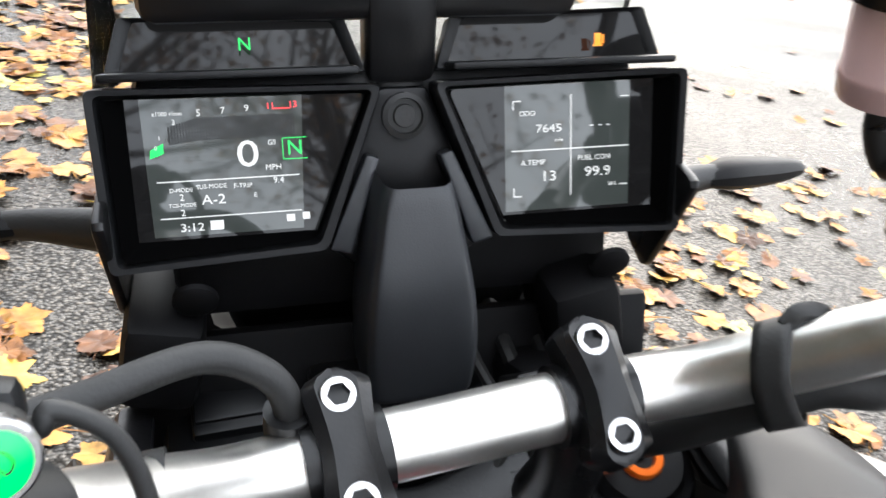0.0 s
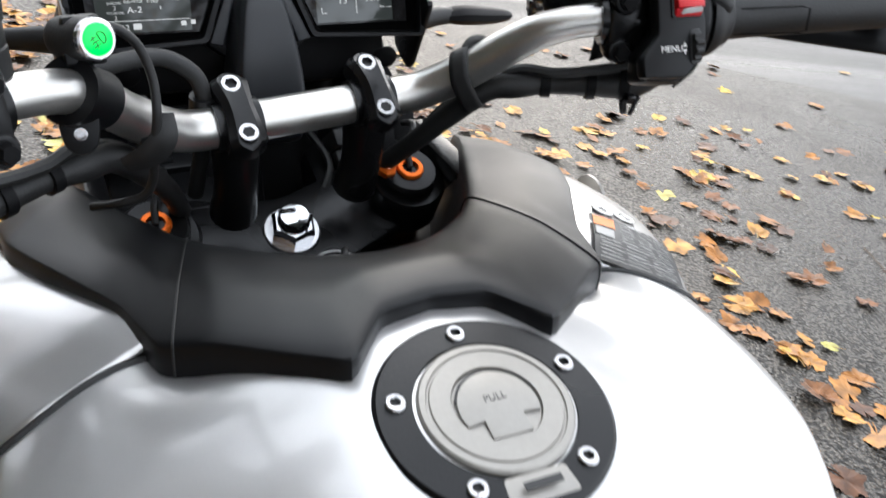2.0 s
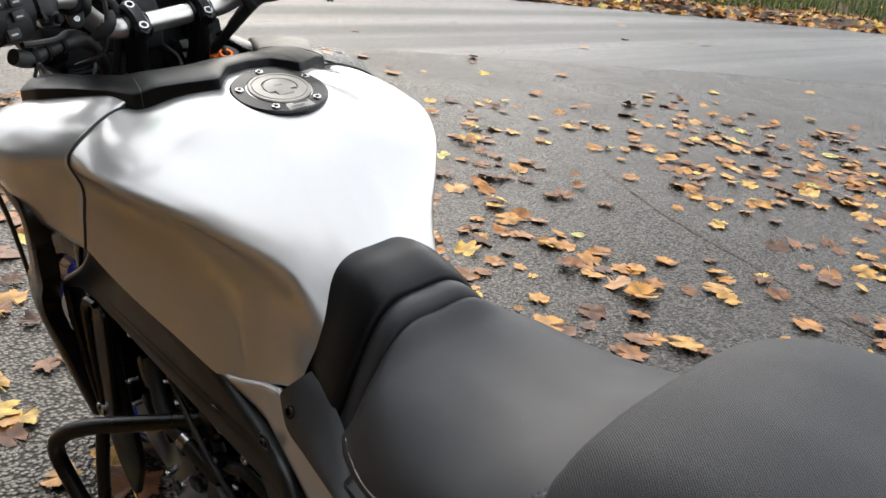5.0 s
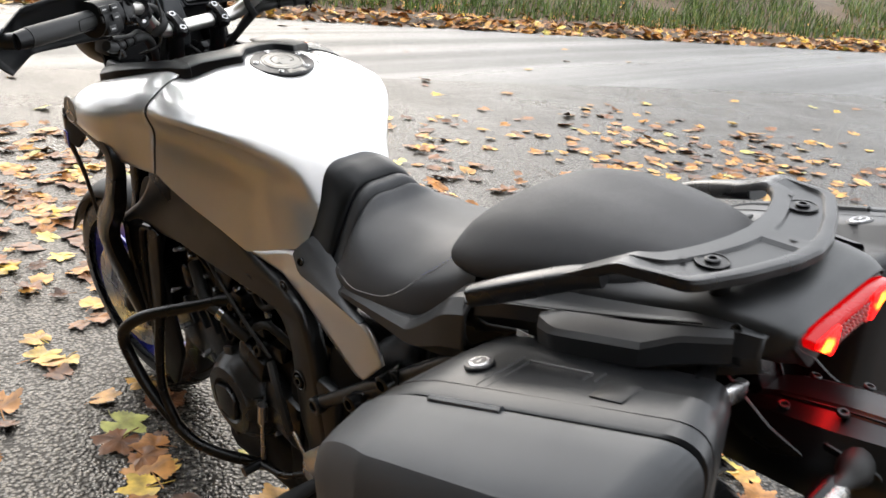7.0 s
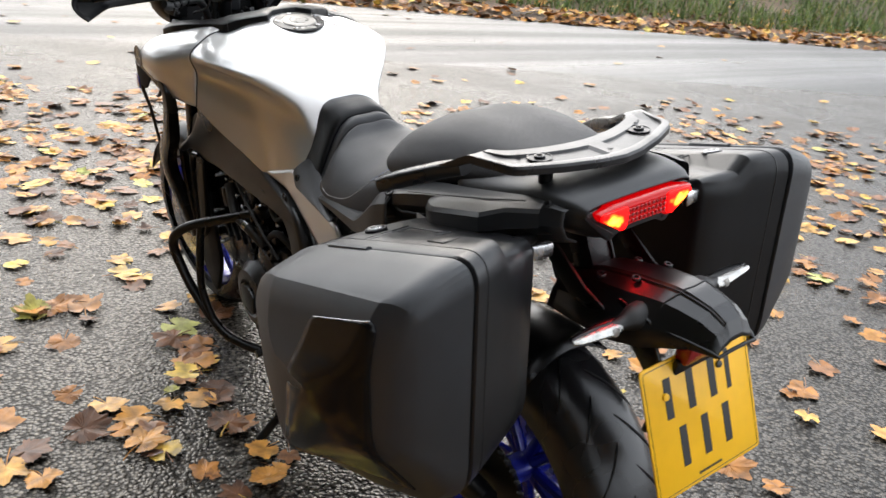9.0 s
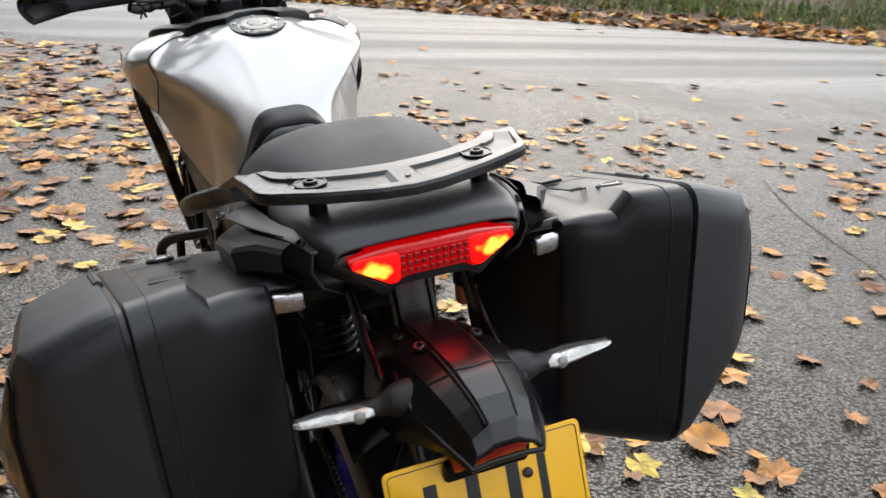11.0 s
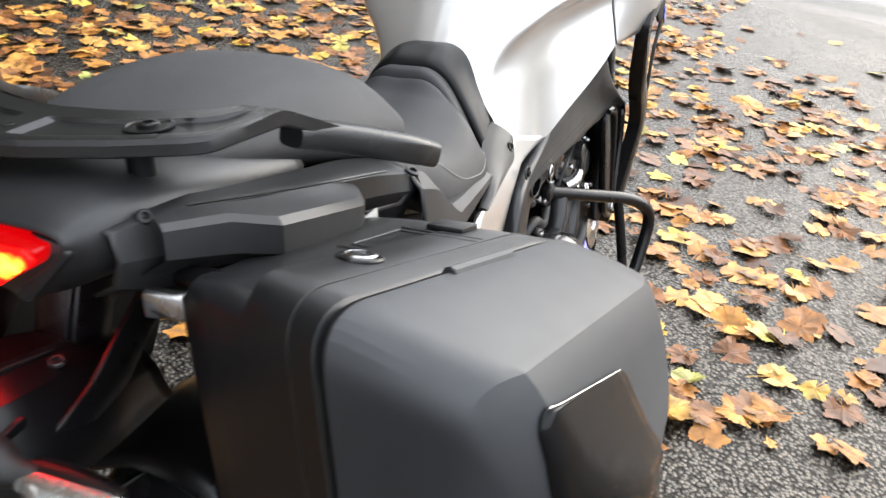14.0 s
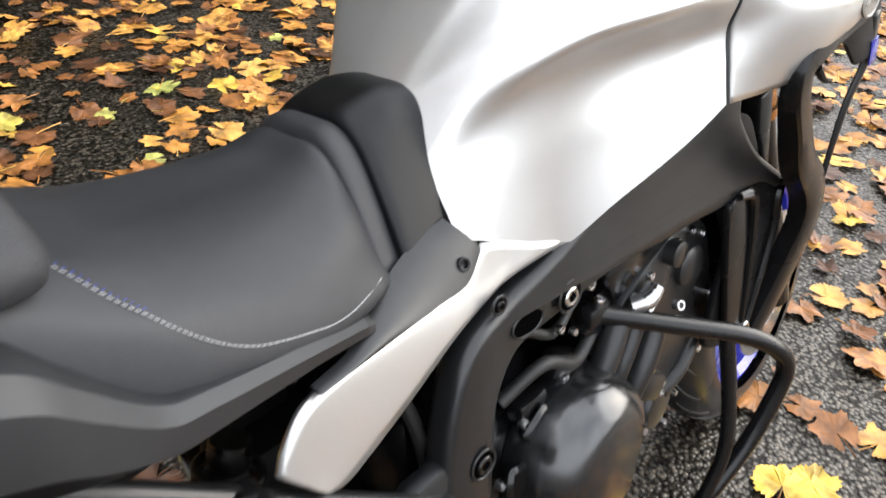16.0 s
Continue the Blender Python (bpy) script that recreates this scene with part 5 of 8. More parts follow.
def pannier(s):
    name = "left" if s < 0 else "right"
    box = thing("pannier", LEAN, "hard black plastic side pannier clipped to the motorcycle", "pannier", "panniers on the motorcycle")
    shell = [case_loop(x, t, l, w, False) for x, t, l, w in ((.176, .86, .66, .86), (.176, .93, .72, .93), (.182, .965, .76, .965), (.22, .99, .82, .985), (.250, .993, .87, .99), (.270, .996, .90, .993), (.30, 1.0, .94, 1.0), (.341, 1.0, 1.0, 1.0), (.344, .985, .985, .985))]
    base = part("base_shell", side_of(grid(np.array(shell), wrap=True, caps=True), s), CASE_SHADED, box, "matte black pannier base", sharp=40)
    part("seal", side_of(grid(np.array([case_loop(.342, .975, .975, .975, False), case_loop(.352, .975, .975, .975, False)]), wrap=True, caps=True), s), INK, base)
    band = np.array(case_loop(.316, 1.001, .962, 1.001, False))
    part("band_groove", side_of(tube(np.vstack([band, band[:1]]), .0009, 60, 5, smooth=False), s), INK, base)
    lid_mesh = grid(np.array([case_loop(x, t, l, w, True) for x, t, l, w in LID]), wrap=True, caps=True)
    tree = BVHTree.FromBMesh(lid_mesh)
    lid_ob = part("lid", side_of(lid_mesh, s), CASE, box, "matte black pannier lid", sharp=15)
    # gloss panel on the outer face
    ys, zs = np.linspace(0, 1, 13), np.concatenate([np.linspace(0, .94, 18), [.955, .97, .982, .992, 1.0]])
    P = []
    for a in ys:
        row = []
        for q in zs:
            drop = max(0, q - .94) / .06
            trim = .012 * (1 - math.sqrt(1 - .96 * drop * drop))
            y0, y1 = -.223 + .01 * (1 - q) + trim, -.088 + .068 * (1 - q) - trim
            y = y0 + (y1 - y0) * a
            z = .600 * (1 - q) + (.898 - .040 * a) * q
            spot = tree.ray_cast(Vector((.8, y, z)), Vector((-1, 0, 0)))[0]
            row.append(((spot.x if spot else lid_face(y, z)) + .0030, y, z))
        P.append(row)
    P = np.array(P)
    part("gloss_panel", side_of(grid(P), s), GLOSS, lid_ob, "glossy black reflector panel", thick=0.004)
    # bright wire modelled for the glint along the panel's top edge
    top = [tuple(P[i, -1] + (0.001, 0, .001)) for i in range(13)]
    part("edge_glint", side_of(tube(top, .0006, 16, 6), s), STEEL, lid_ob)
    # top of the base: lock, button, recessed panel
    slope = math.degrees(math.atan2(.104, .373))
    T = lambda x, y, dz=0: pose(x, y, .972 - (y + .278) * .2788 + dz, -slope, 0, 0)
    ylock, ybut = (.035, -.145) if s < 0 else (-.142, .035)
    lock = part("lock", side_of(lathe([(.0128, -.004), (.0128, .0035), (.0116, .0046), (.0102, .0046), (.0098, .0035), (.001, .0038)], T(.283, ylock, .0015), 28), s), STEEL, base, "round metal pannier lock")
    part("keyway", side_of(block((.009, .0018, .0006), T(.283, ylock, .0068), 0), s), STEEL, lock)
    part("lock_face", side_of(lathe([(.0088, 0), (.0086, .0006), (.001, .0007)], T(.283, ylock, .0058), 24), s), SATIN, lock)
    part("lock_collar", side_of(lathe([(.0180, -.006), (.0180, .0015), (.0165, .0030), (.0132, .0030), (.0130, .000)], T(.283, ylock, .0015), 28), s), SATIN, lock)
    part("button", side_of(block((.036, .040, .006), T(.280, ybut, .001), .002), s), BLACK, base, "square release button")
    for a, b in (((.250, -.095), (.322, -.095)), ((.250, -.012), (.322, -.012)), ((.250, -.095), (.250, -.012)), ((.245, -.108), (.322, -.108)), ((.245, .002), (.322, .002))):
        pa, pb = T(a[0], a[1], -.0004).translation, T(b[0], b[1], -.0004).translation
        part("panel_groove", side_of(tube([pa, pb], .0013, 2, 6, smooth=False), s), INK, base)
    y0 = -.085 if s > 0 else -.02
    clip = [(.352 + seam_shift(y0 - .045), y0 - .045, .9165 - (y0 + .085) * .28 + .0125), (.353 + seam_shift(y0 + .045), y0 + .045, .892 - (y0 + .085) * .28 + .0125)]
    part("lid_catch", side_of(tube(clip, .0062, 8, 8), s), CASE, lid_ob)
    part("release_lever", side_of(block((.034, .012, .022), pose(.158, -.205, .906, 0, 0, 8), .003), s), STEEL, box, "silver pannier release lever")
    part("mount_arm", side_of(tube([(.135, -.16, .905), (.165, -.175, .912), (.19, -.18, .915)], .011, 8, 10), s), SATIN, box)
    part("drain_foot", side_of(block((.02, .02, .015), pose(.345, -.20, .567), .004), s), RUBBER, box)
    return box


pannier(-1)
pannier(1)

# ---- motorcycle: frame, engine, crash bars, front ----
for s in (-1, 1):
    fr = roundpoly([(1.060, .835), (1.062, .806), (1.112, .742), (1.205, .682), (1.196, .664), (1.120, .694), (1.052, .676), (.985, .676), (.930, .668), (.850, .668), (.740, .648), (.665, .640), (.632, .600), (.626, .500), (.622, .420),
                    (.575, .350), (.525, .400), (.536, .50), (.547, .605), (.575, .686), (.655, .705), (.750, .735), (.925, .850)],
                   [.02, .01, .05, .006, .006, .03, .02, .06, .06, .05, .05, .04, .05, .05, .03, .03, .03, .05, .05, .04, .05, .05, .05], 4)[::-1]
    bm = slab(fr, .040, SIDE, .012, 3)
    for v in bm.verts:
        v.co.x += .140 + max(0, .66 - v.co.y) * .12 + max(0, v.co.y - .80) * .10
    spar_tree = BVHTree.FromBMesh(bm)
    f = part("frame_spar", side_of(bm, s), FRAMEG, bike, "dark grey cast frame spar")
    for y, z, r in ((.673, .671, .025), (.740, .676, .019), (.598, .531, .018), (.628, .712, .010)):
        spot = spar_tree.ray_cast(Vector((.6, y, z)), Vector((-1, 0, 0)))[0]
        x = spot.x if spot else .162
        ring = np.array([(x + .0012, y + r * math.cos(a), z + (.62 if r > .02 else 1) * r * math.sin(a)) for a in np.linspace(0, 2 * math.pi, 29)])
        # flat black disc on the spar, coloured as the dark of an open hole
        disc = bmesh.new()
        disc.faces.new([disc.verts.new(p) for p in ring[:-1]])
        part("painted_hole", side_of(disc, s), VOID, f)
        part("hole_rim", side_of(tube(ring, .0016, 40, 6), s), FRAMEG, f)
        if r < .02:
            part("bolt", side_of(bolt(axis_to((x - .002, y, z), (1, 0, 0)), r * .62, .007), s), STEEL if r == .019 else SATIN, f)
    web = slab(roundpoly([(1.052, .684), (1.086, .691), (1.132, .696), (1.207, .680), (1.220, .597), (1.176, .461), (1.153, .419), (1.108, .453), (1.080, .56)], .012, 3), .012, Matrix.Translation((.186, 0, 0)) @ SIDE, .004, 2)
    wb = part("engine_hanger", side_of(web, s), SATIN, f, "black cast engine hanger")
    part("hanger_rib", side_of(tube([(.192, 1.075, .690), (.195, 1.110, .680), (.194, 1.128, .62), (.193, 1.140, .54), (.191, 1.150, .440)], [.006, .008, .007, .006, .005], 22, 8), s), SATIN, wb)
    part("hanger_rib", side_of(tube([(.193, 1.205, .676), (.195, 1.190, .655), (.194, 1.195, .59), (.192, 1.165, .455)], [.006, .008, .007, .005], 22, 8), s), SATIN, wb)
    part("bolt", side_of(bolt(axis_to((.192, 1.150, .452), (1, 0, 0)), .013, .008), s), STEEL, wb)
    part("pivot_plate", side_of(block((.03, .085, .24), pose(.155, .548, .44, 8, 0, 0), .012), s), FRAMEG, f)
    # subframe tube and footrest hanger
    part("subframe_tube", side_of(tube([(.172, .532, .517), (.170, .510, .533), (.165, .323, .668), (.160, .176, .776), (.140, .06, .852)], .0125, 22, 12), s), FRAMEG, bike, "grey subframe tube")
    part("tube_boss", side_of(lathe([(.017, -.016), (.017, .014), (.0145, .017), (.010, .017), (.009, .012), (.001, .012)], axis_to((.172, .534, .514), (1, 0, 0)), 24), s), FRAMEG, bike)
    part("seat_stay", side_of(tube([(.120, .60, .74), (.125, .45, .745), (.130, .28, .79), (.120, .05, .86)], .014, 18, 10), s), SATIN, bike)
    peg = slab(roundpoly([(.425, .452), (.452, .468), (.520, .440), (.578, .388), (.588, .335), (.535, .312), (.440, .365)], .012, 4), .008, Matrix.Translation((.188, 0, 0)) @ SIDE, .002)
    ph = part("footrest_hanger", side_of(peg, s), STEEL, bike, "bright cast footrest hanger")
    part("footrest", side_of(tube([(.19, .545, .335), (.25, .545, .335), (.275, .545, .335)], [.012, .016, .015], 8, 10), s), RUBBER, ph, "rubber footrest")
    part("footrest_slot", side_of(tube([(.1925, .455, .432), (.1925, .480, .428)], .004, 4, 8, .4), s), INK, ph)
    part("footrest_hole", side_of(lathe([(.009, 0), (.009, .001), (.001, .001)], axis_to((.1922, .492, .415), (1, 0, 0)), 14), s), INK, ph)
    for o, x in (([(.308, .692), (.340, .680), (.338, .50), (.310, .50)], .176), ([(.388, .618), (.424, .602), (.388, .46), (.356, .47)], .180)):
        hp = part("hanger_plate", side_of(slab(roundpoly(o, .008, 3), .014, Matrix.Translation((x, 0, 0)) @ SIDE, .004), s), SATIN, bike, "black pillion footrest hanger")
        c = np.mean(o[:2], axis=0)
        part("hanger_boss", side_of(lathe([(.015, -.02), (.015, .022), (.012, .024), (.009, .024), (.008, .010), (.001, .010)], axis_to((x, c[0], c[1] - .016), (1, 0, 0)), 20), s), SATIN, hp)
        q = [(o[0][0] * .75 + o[1][0] * .25 + .004, .66 if x < .178 else .585), (o[3][0] * .6 + o[2][0] * .4, .53 if x < .178 else .50)]
        part("hanger_slot", side_of(tube([(x + .0072, *q[0]), (x + .0072, *q[1])], .0035, 4, 6, .4), s), INK, hp)
    part("hanger_tube", side_of(tube([(.170, .40, .600), (.165, .345, .640), (.160, .31, .670)], .014, 8, 12), s), SATIN, bike)
    # crash bars
    bar = [(.135, .835, .597), (.190, .920, .566), (.255, 1.020, .528), (.284, 1.064, .496), (.291, 1.083, .462), (.286, 1.078, .415), (.269, 1.046, .330), (.238, .972, .236), (.205, .920, .202), (.155, .856, .182), (.118, .805, .175)]
    cb = part("crash_bar", side_of(tube(bar, .0128, 64, 14), s), SATIN, bike, "black tubular crash bar")
    part("brace", side_of(tube([(.239, .996, .535), (.250, 1.008, .44), (.257, 1.010, .345), (.247, .990, .262)], .0105, 18, 12), s), SATIN, cb)
    part("bar_mount", side_of(block((.03, .04, .03), pose(.135, .835, .597), .008), s), SATIN, cb)
    part("bolt", side_of(bolt(axis_to((.140, .842, .613), (.3, 0, .95)), .007, .006), s), STEEL, cb)
# engine
case = part("crankcase", join(block((.25, .36, .22), pose(0, .78, .40), .03, 3), block((.20, .22, .14), pose(0, .66, .50), .025, 2), block((.16, .30, .10), pose(0, .80, .27), .03, 2)), ENGINE, bike, "black engine crankcase")
part("cylinder_block", join(block((.27, .15, .17), pose(0, .93, .56, 28, 0, 0), .012, 2), block((.262, .158, .10), pose(0, .93, .56, 28, 0, 0), .008, 2)), ENGINE, bike, "black cylinder block")
part("cylinder_head", join(block((.29, .17, .12), pose(0, .985, .68, 28, 0, 0), .018, 2), block((.25, .13, .05), pose(0, 1.02, .755, 28, 0, 0), .02, 2)), ENGINE, bike, "black cylinder head")
dome = lathe([(.112, 0), (.112, .012), (.108, .024), (.104, .046), (.098, .064), (.086, .080), (.070, .090), (.055, .094), (.001, .095)], axis_to((.128, .788, .430), (1, 0, .03)), 56)
cut = bmesh.ops.bisect_plane(dome, geom=dome.verts[:] + dome.edges[:] + dome.faces[:], plane_co=(.214, .836, .415), plane_no=(.62, .76, -.20), clear_outer=True)
bmesh.ops.edgeloop_fill(dome, edges=[e for e in cut["geom_cut"] if isinstance(e, bmesh.types.BMEdge)])
cl = part("clutch_cover", dome, DOME, bike, "domed black clutch cover with a flat face")
for a in (35, 80, 300):
    part("cover_lug", block((.05, .012, .028), axis_to((.165, .770, .425), (1, 0, .03)) @ Matrix.Rotation(radians(a), 4, 'Z') @ Matrix.Translation((.0, .099, -.012)) @ Matrix.Rotation(radians(90), 4, 'X'), .005, 1), ENGINE, cl)
for k in range(9):
    a = radians(40 * k + 10)
    part("bolt", bolt(axis_to((.140, .770 + .114 * math.cos(a), .425 + .114 * math.sin(a)), (1, 0, 0)), .0062, .010), STEEL, cl)
AM = axis_to((-.120, .845, .370), (-1, 0, 0))
al = part("alternator_cover", lathe([(.105, 0), (.105, .012), (.100, .030), (.092, .050), (.078, .062), (.074, .070), (.052, .074), (.047, .066), (.001, .065)], AM, 40), CASTING, bike, "black alternator cover with a raised ring")
for k in range(9):
    a = radians(40 * k + 20)
    part("bolt", bolt(axis_to((-.130, .845 + .110 * math.cos(a), .370 + .110 * math.sin(a)), (-1, 0, 0)), .0058, .012), STEEL, al)
for k in range(3):
    part("cover_web", block((.012, .05, .010), axis_to((-.172, .845, .370), (-1, 0, 0)) @ Matrix.Rotation(radians(120 * k + 50), 4, 'Z') @ Matrix.Translation((0, .082, 0)), .003), CASTING, al)
part("cover_ridge", join(slab(roundpoly([(-.034, -.030), (.030, -.036), (.038, .020), (.012, .040), (-.036, .030)], .010, 4), .014, AM @ Matrix.Translation((0, 0, .073)), .004), block((.030, .075, .012), AM @ Matrix.Translation((-.018, .070, .040)) @ Matrix.Rotation(radians(20), 4, 'Z'), .004)), CASTING, al)
part("link_rod", join(tube([(-.190, .716, .385), (-.190, .732, .285)], .0052, 4, 12), tube([(-.190, .708, .43), (-.190, .716, .385)], .010, 4, 12)), STEEL, bike, "bright steel linkage rod")
for y, z, r in ((.79, .565, .012), (.835, .585, .010), (.75, .520, .014), (.70, .475, .011), (.875, .545, .009)):
    part("engine_plug", join(lathe([(r, 0), (r, .012), (r * .8, .016), (r * .4, .016), (r * .35, .010), (.0005, .010)], axis_to((-.150, y, z), (-1, -.1, .2)), 18)), ENGINE, bike)
part("gear_cover", join(block((.05, .13, .12), pose(-.135, .70, .39, 12, 0, 0), .02, 2), block((.035, .09, .06), pose(-.150, .78, .485, 20, 0, 0), .012, 2)), ENGINE, bike, "black gearbox side cover")
part("starter", tube([(-.135, .86, .54), (-.135, .97, .575)], [.035, .033], 6, 18), ENGINE, bike, "black starter housing")
part("shift_rod", tube([(-.175, .63, .40), (-.178, .56, .33), (-.176, .54, .30)], .005, 10, 8), STEEL, bike, "thin steel gear rod")
part("clutch_lever_arm", tube([(-.165, .70, .52), (-.180, .66, .48), (-.178, .64, .40)], .009, 12, 8), RUBBER, bike)
plate_o = roundpoly([(1.02, .668), (1.080, .640), (1.140, .475), (1.100, .395), (.951, .375), (.835, .530), (.885, .600), (.937, .632)], [.03, .03, .04, .04, .05, .03, .02, .02], 4)
cam = part("cam_chain_cover", slab(plate_o, .024, Matrix.Translation((.138, 0, 0)) @ SIDE, .005), CASTING, bike, "dark grey cast engine side cover")
for k in range(12):
    p, q = plate_o[int(k * len(plate_o) / 12)], np.array([.985, .515])
    p = p * .90 + q * .10
    part("bolt", bolt(axis_to((.150, p[0], p[1]), (1, 0, 0)), .0062, .008), STEEL, cam)
for y, z, r in ((.848, .535, .017), (.893, .520, .013), (.940, .482, .018)):
    part("cover_pillar", join(tube([(.150, y + .030, z + .055), (.154, y, z), (.150, y - .024, z - .050)], [r, r * 1.05, r * .95], 10, 16), block((.02, .034, .016), pose(.152, y + .028, z + .050, -30, 0, 0), .005)), CASTING, cam)
part("head_bolt", bolt(axis_to((.168, .905, .590), (.9, -.2, .4)), .008, .010), STEEL, cam)
part("head_bolt", bolt(axis_to((.168, .985, .555), (.9, -.2, .4)), .008, .010), STEEL, cam)
pump = part("water_pump", join(lathe([(.042, 0), (.042, .016), (.036, .026), (.020, .030), (.001, .030)], axis_to((.128, 1.000, .370), (1, .1, 0)), 28), block((.04, .07, .045), pose(.142, .965, .425, -28, 0, 0), .010, 2), tube([(.145, 1.01, .39), (.150, 1.05, .41), (.145, 1.09, .44)], [.015, .014, .014], 10, 14)), CASTING, bike, "dark cast water pump")
for y, z in ((.965, .452), (1.000, .412), (1.042, .372), (1.020, .330), (.965, .345)):
    part("bolt", bolt(axis_to((.146, y, z), (1, 0, 0)), .0055, .012), STEEL, pump)
part("cover_boss", join(lathe([(.030, 0), (.030, .008), (.024, .012), (.001, .012)], axis_to((.150, 1.035, .59), (1, 0, 0)), 24), lathe([(.018, 0), (.018, .016), (.014, .018), (.001, .018)], axis_to((.150, .985, .63), (1, 0, 0)), 20)), CASTING, cam)
part("sensor", join(tube([(.158, .89, .592), (.172, .905, .600), (.176, .92, .615)], [.011, .012, .008], 8, 12), block((.02, .03, .02), pose(.165, .915, .60, 30, 0, 0), .004)), STEEL, cam, "bright metal sensor")
esc = part("engine_side_cover", slab(plate_o, .024, Matrix.Translation((-.138, 0, 0)) @ SIDE, .005), ENGINE, bike, "black engine side cover")
for k in range(12):
    p = plate_o[int(k * len(plate_o) / 12)] * .90 + np.array([.985, .515]) * .10
    part("bolt", bolt(axis_to((-.150, p[0], p[1]), (-1, 0, 0)), .0062, .009), STEEL, esc)
for k in range(4):
    part("cover_rib", block((.012, .008, .10 - .012 * k), pose(-.153, .90 + .045 * k, .53 - .012 * k, -32, 0, 0), .003), ENGINE, esc)
part("cover_boss", lathe([(.028, 0), (.028, .010), (.022, .014), (.001, .014)], axis_to((-.149, 1.02, .585), (-1, 0, 0)), 24), ENGINE, esc)
part("coolant_hose", tube([(-.150, .80, .52), (-.168, .86, .56), (-.170, .92, .575), (-.155, .98, .63)], .013, 24, 12), RUBBER, bike, "black rubber coolant hose")
part("hose_clip", tube([(-.166, .855, .557), (-.169, .868, .562)], .0145, 3, 14), STEEL, bike)
part("clutch_cable", tube([(-.165, .70, .53), (-.175, .78, .60), (-.168, .90, .68), (-.150, 1.0, .76)], .004, 24, 8), RUBBER, bike)
for s in (-1, 1):
    part("inner_shroud", side_of(slab(roundpoly([(.92, .86), (1.10, .86), (1.20, .72), (1.20, .42), (1.08, .33), (.96, .36), (.90, .62)], .03, 3), .012, Matrix.Translation((.095, 0, 0)) @ SIDE, .004), s), DULL, bike, "black inner shroud")
rng = random.Random(4)
for s in (-1, 1):
    for k in range(14):
        y, z = rng.uniform(.70, 1.0), rng.uniform(.46, .70)
        part("engine_bolt", side_of(bolt(axis_to((.137 + .006 * rng.random(), y, z), (1, 0, 0)), rng.choice((.005, .006, .0075)), .008), s), STEEL, case)
    for k in range(5):
        y, z = .72 + .06 * k, .52 + .03 * (k % 3)
        part("engine_lug", side_of(block((.03, .05, .035), pose(.130, y, z, rng.uniform(-30, 30), 0, 0), .008, 2), s), ENGINE, case)
    for k in range(2):
        a = np.array([.118 + .012 * k, .64 + .03 * k, .60 - .05 * k])
        part("hose", side_of(tube([a, a + (.015, .06, .03), a + (.012, .13, .0), a + (.0, .20, .05)], .0065 + .002 * k, 20, 10), s), RUBBER, case, "black rubber hose")
    part("shroud", side_of(slab(roundpoly([(1.02, .80), (1.10, .80), (1.180, .68), (1.215, .55), (1.205 if s < 0 else 1.17, .32 if s < 0 else .46), (1.13, .25 if s < 0 else .42), (1.06, .38 if s < 0 else .45), (1.10, .60), (1.02, .74)], .03, 4), .012, Matrix.Translation((.172, 0, 0)) @ SIDE, .004), s), DULL, bike, "black radiator shroud")
    part("header_pipe", side_of(tube([(.075, 1.06, .60), (.085, 1.14, .50), (.08, 1.15, .38), (.05, 1.06, .26), (.03, .90, .22)], .019, 26, 14), s), SATIN, case, "black exhaust pipe")
    part("cable_loom", side_of(tube([(.11, .50, .70), (.125, .54, .60), (.12, .57, .48), (.11, .60, .36)], .008, 18, 8), s), RUBBER, bike)
    part("coil_cover", side_of(block((.02, .10, .06), pose(.138, .90, .645, 25, 0, 0), .008, 2), s), ENGINE, bike)
part("exhaust_box", block((.27, .52, .16), pose(0, .74, .215), .04, 3), DULL, bike, "black exhaust box under the engine")
part("lower_fairing", block((.16, .26, .20), pose(0, 1.0, .32, 25, 0, 0), .04, 3), SATIN, bike)
part("airbox", join(block((.20, .46, .10), pose(0, .88, .80, 20, 0, 0), .03, 2), block((.20, .30, .10), pose(0, .50, .74), .03, 2)), SATIN, bike, "black airbox under the tank")
part("battery_tray", block((.20, .30, .16), pose(0, .30, .76, 8, 0, 0), .03, 2), SATIN, bike)
rad = part("radiator", block((.36, .035, .44), pose(0, 1.185, .60, 12, 0, 0), .006), SATIN, bike, "black radiator")
tagged(part("radiator_core", join(*[block((.30, .003, .003), pose(0, 1.147 - .0018 * k, .49 + .0085 * k, 12, 0, 0), 0) for k in range(28)]), ENGINE, rad), kind="stuff")
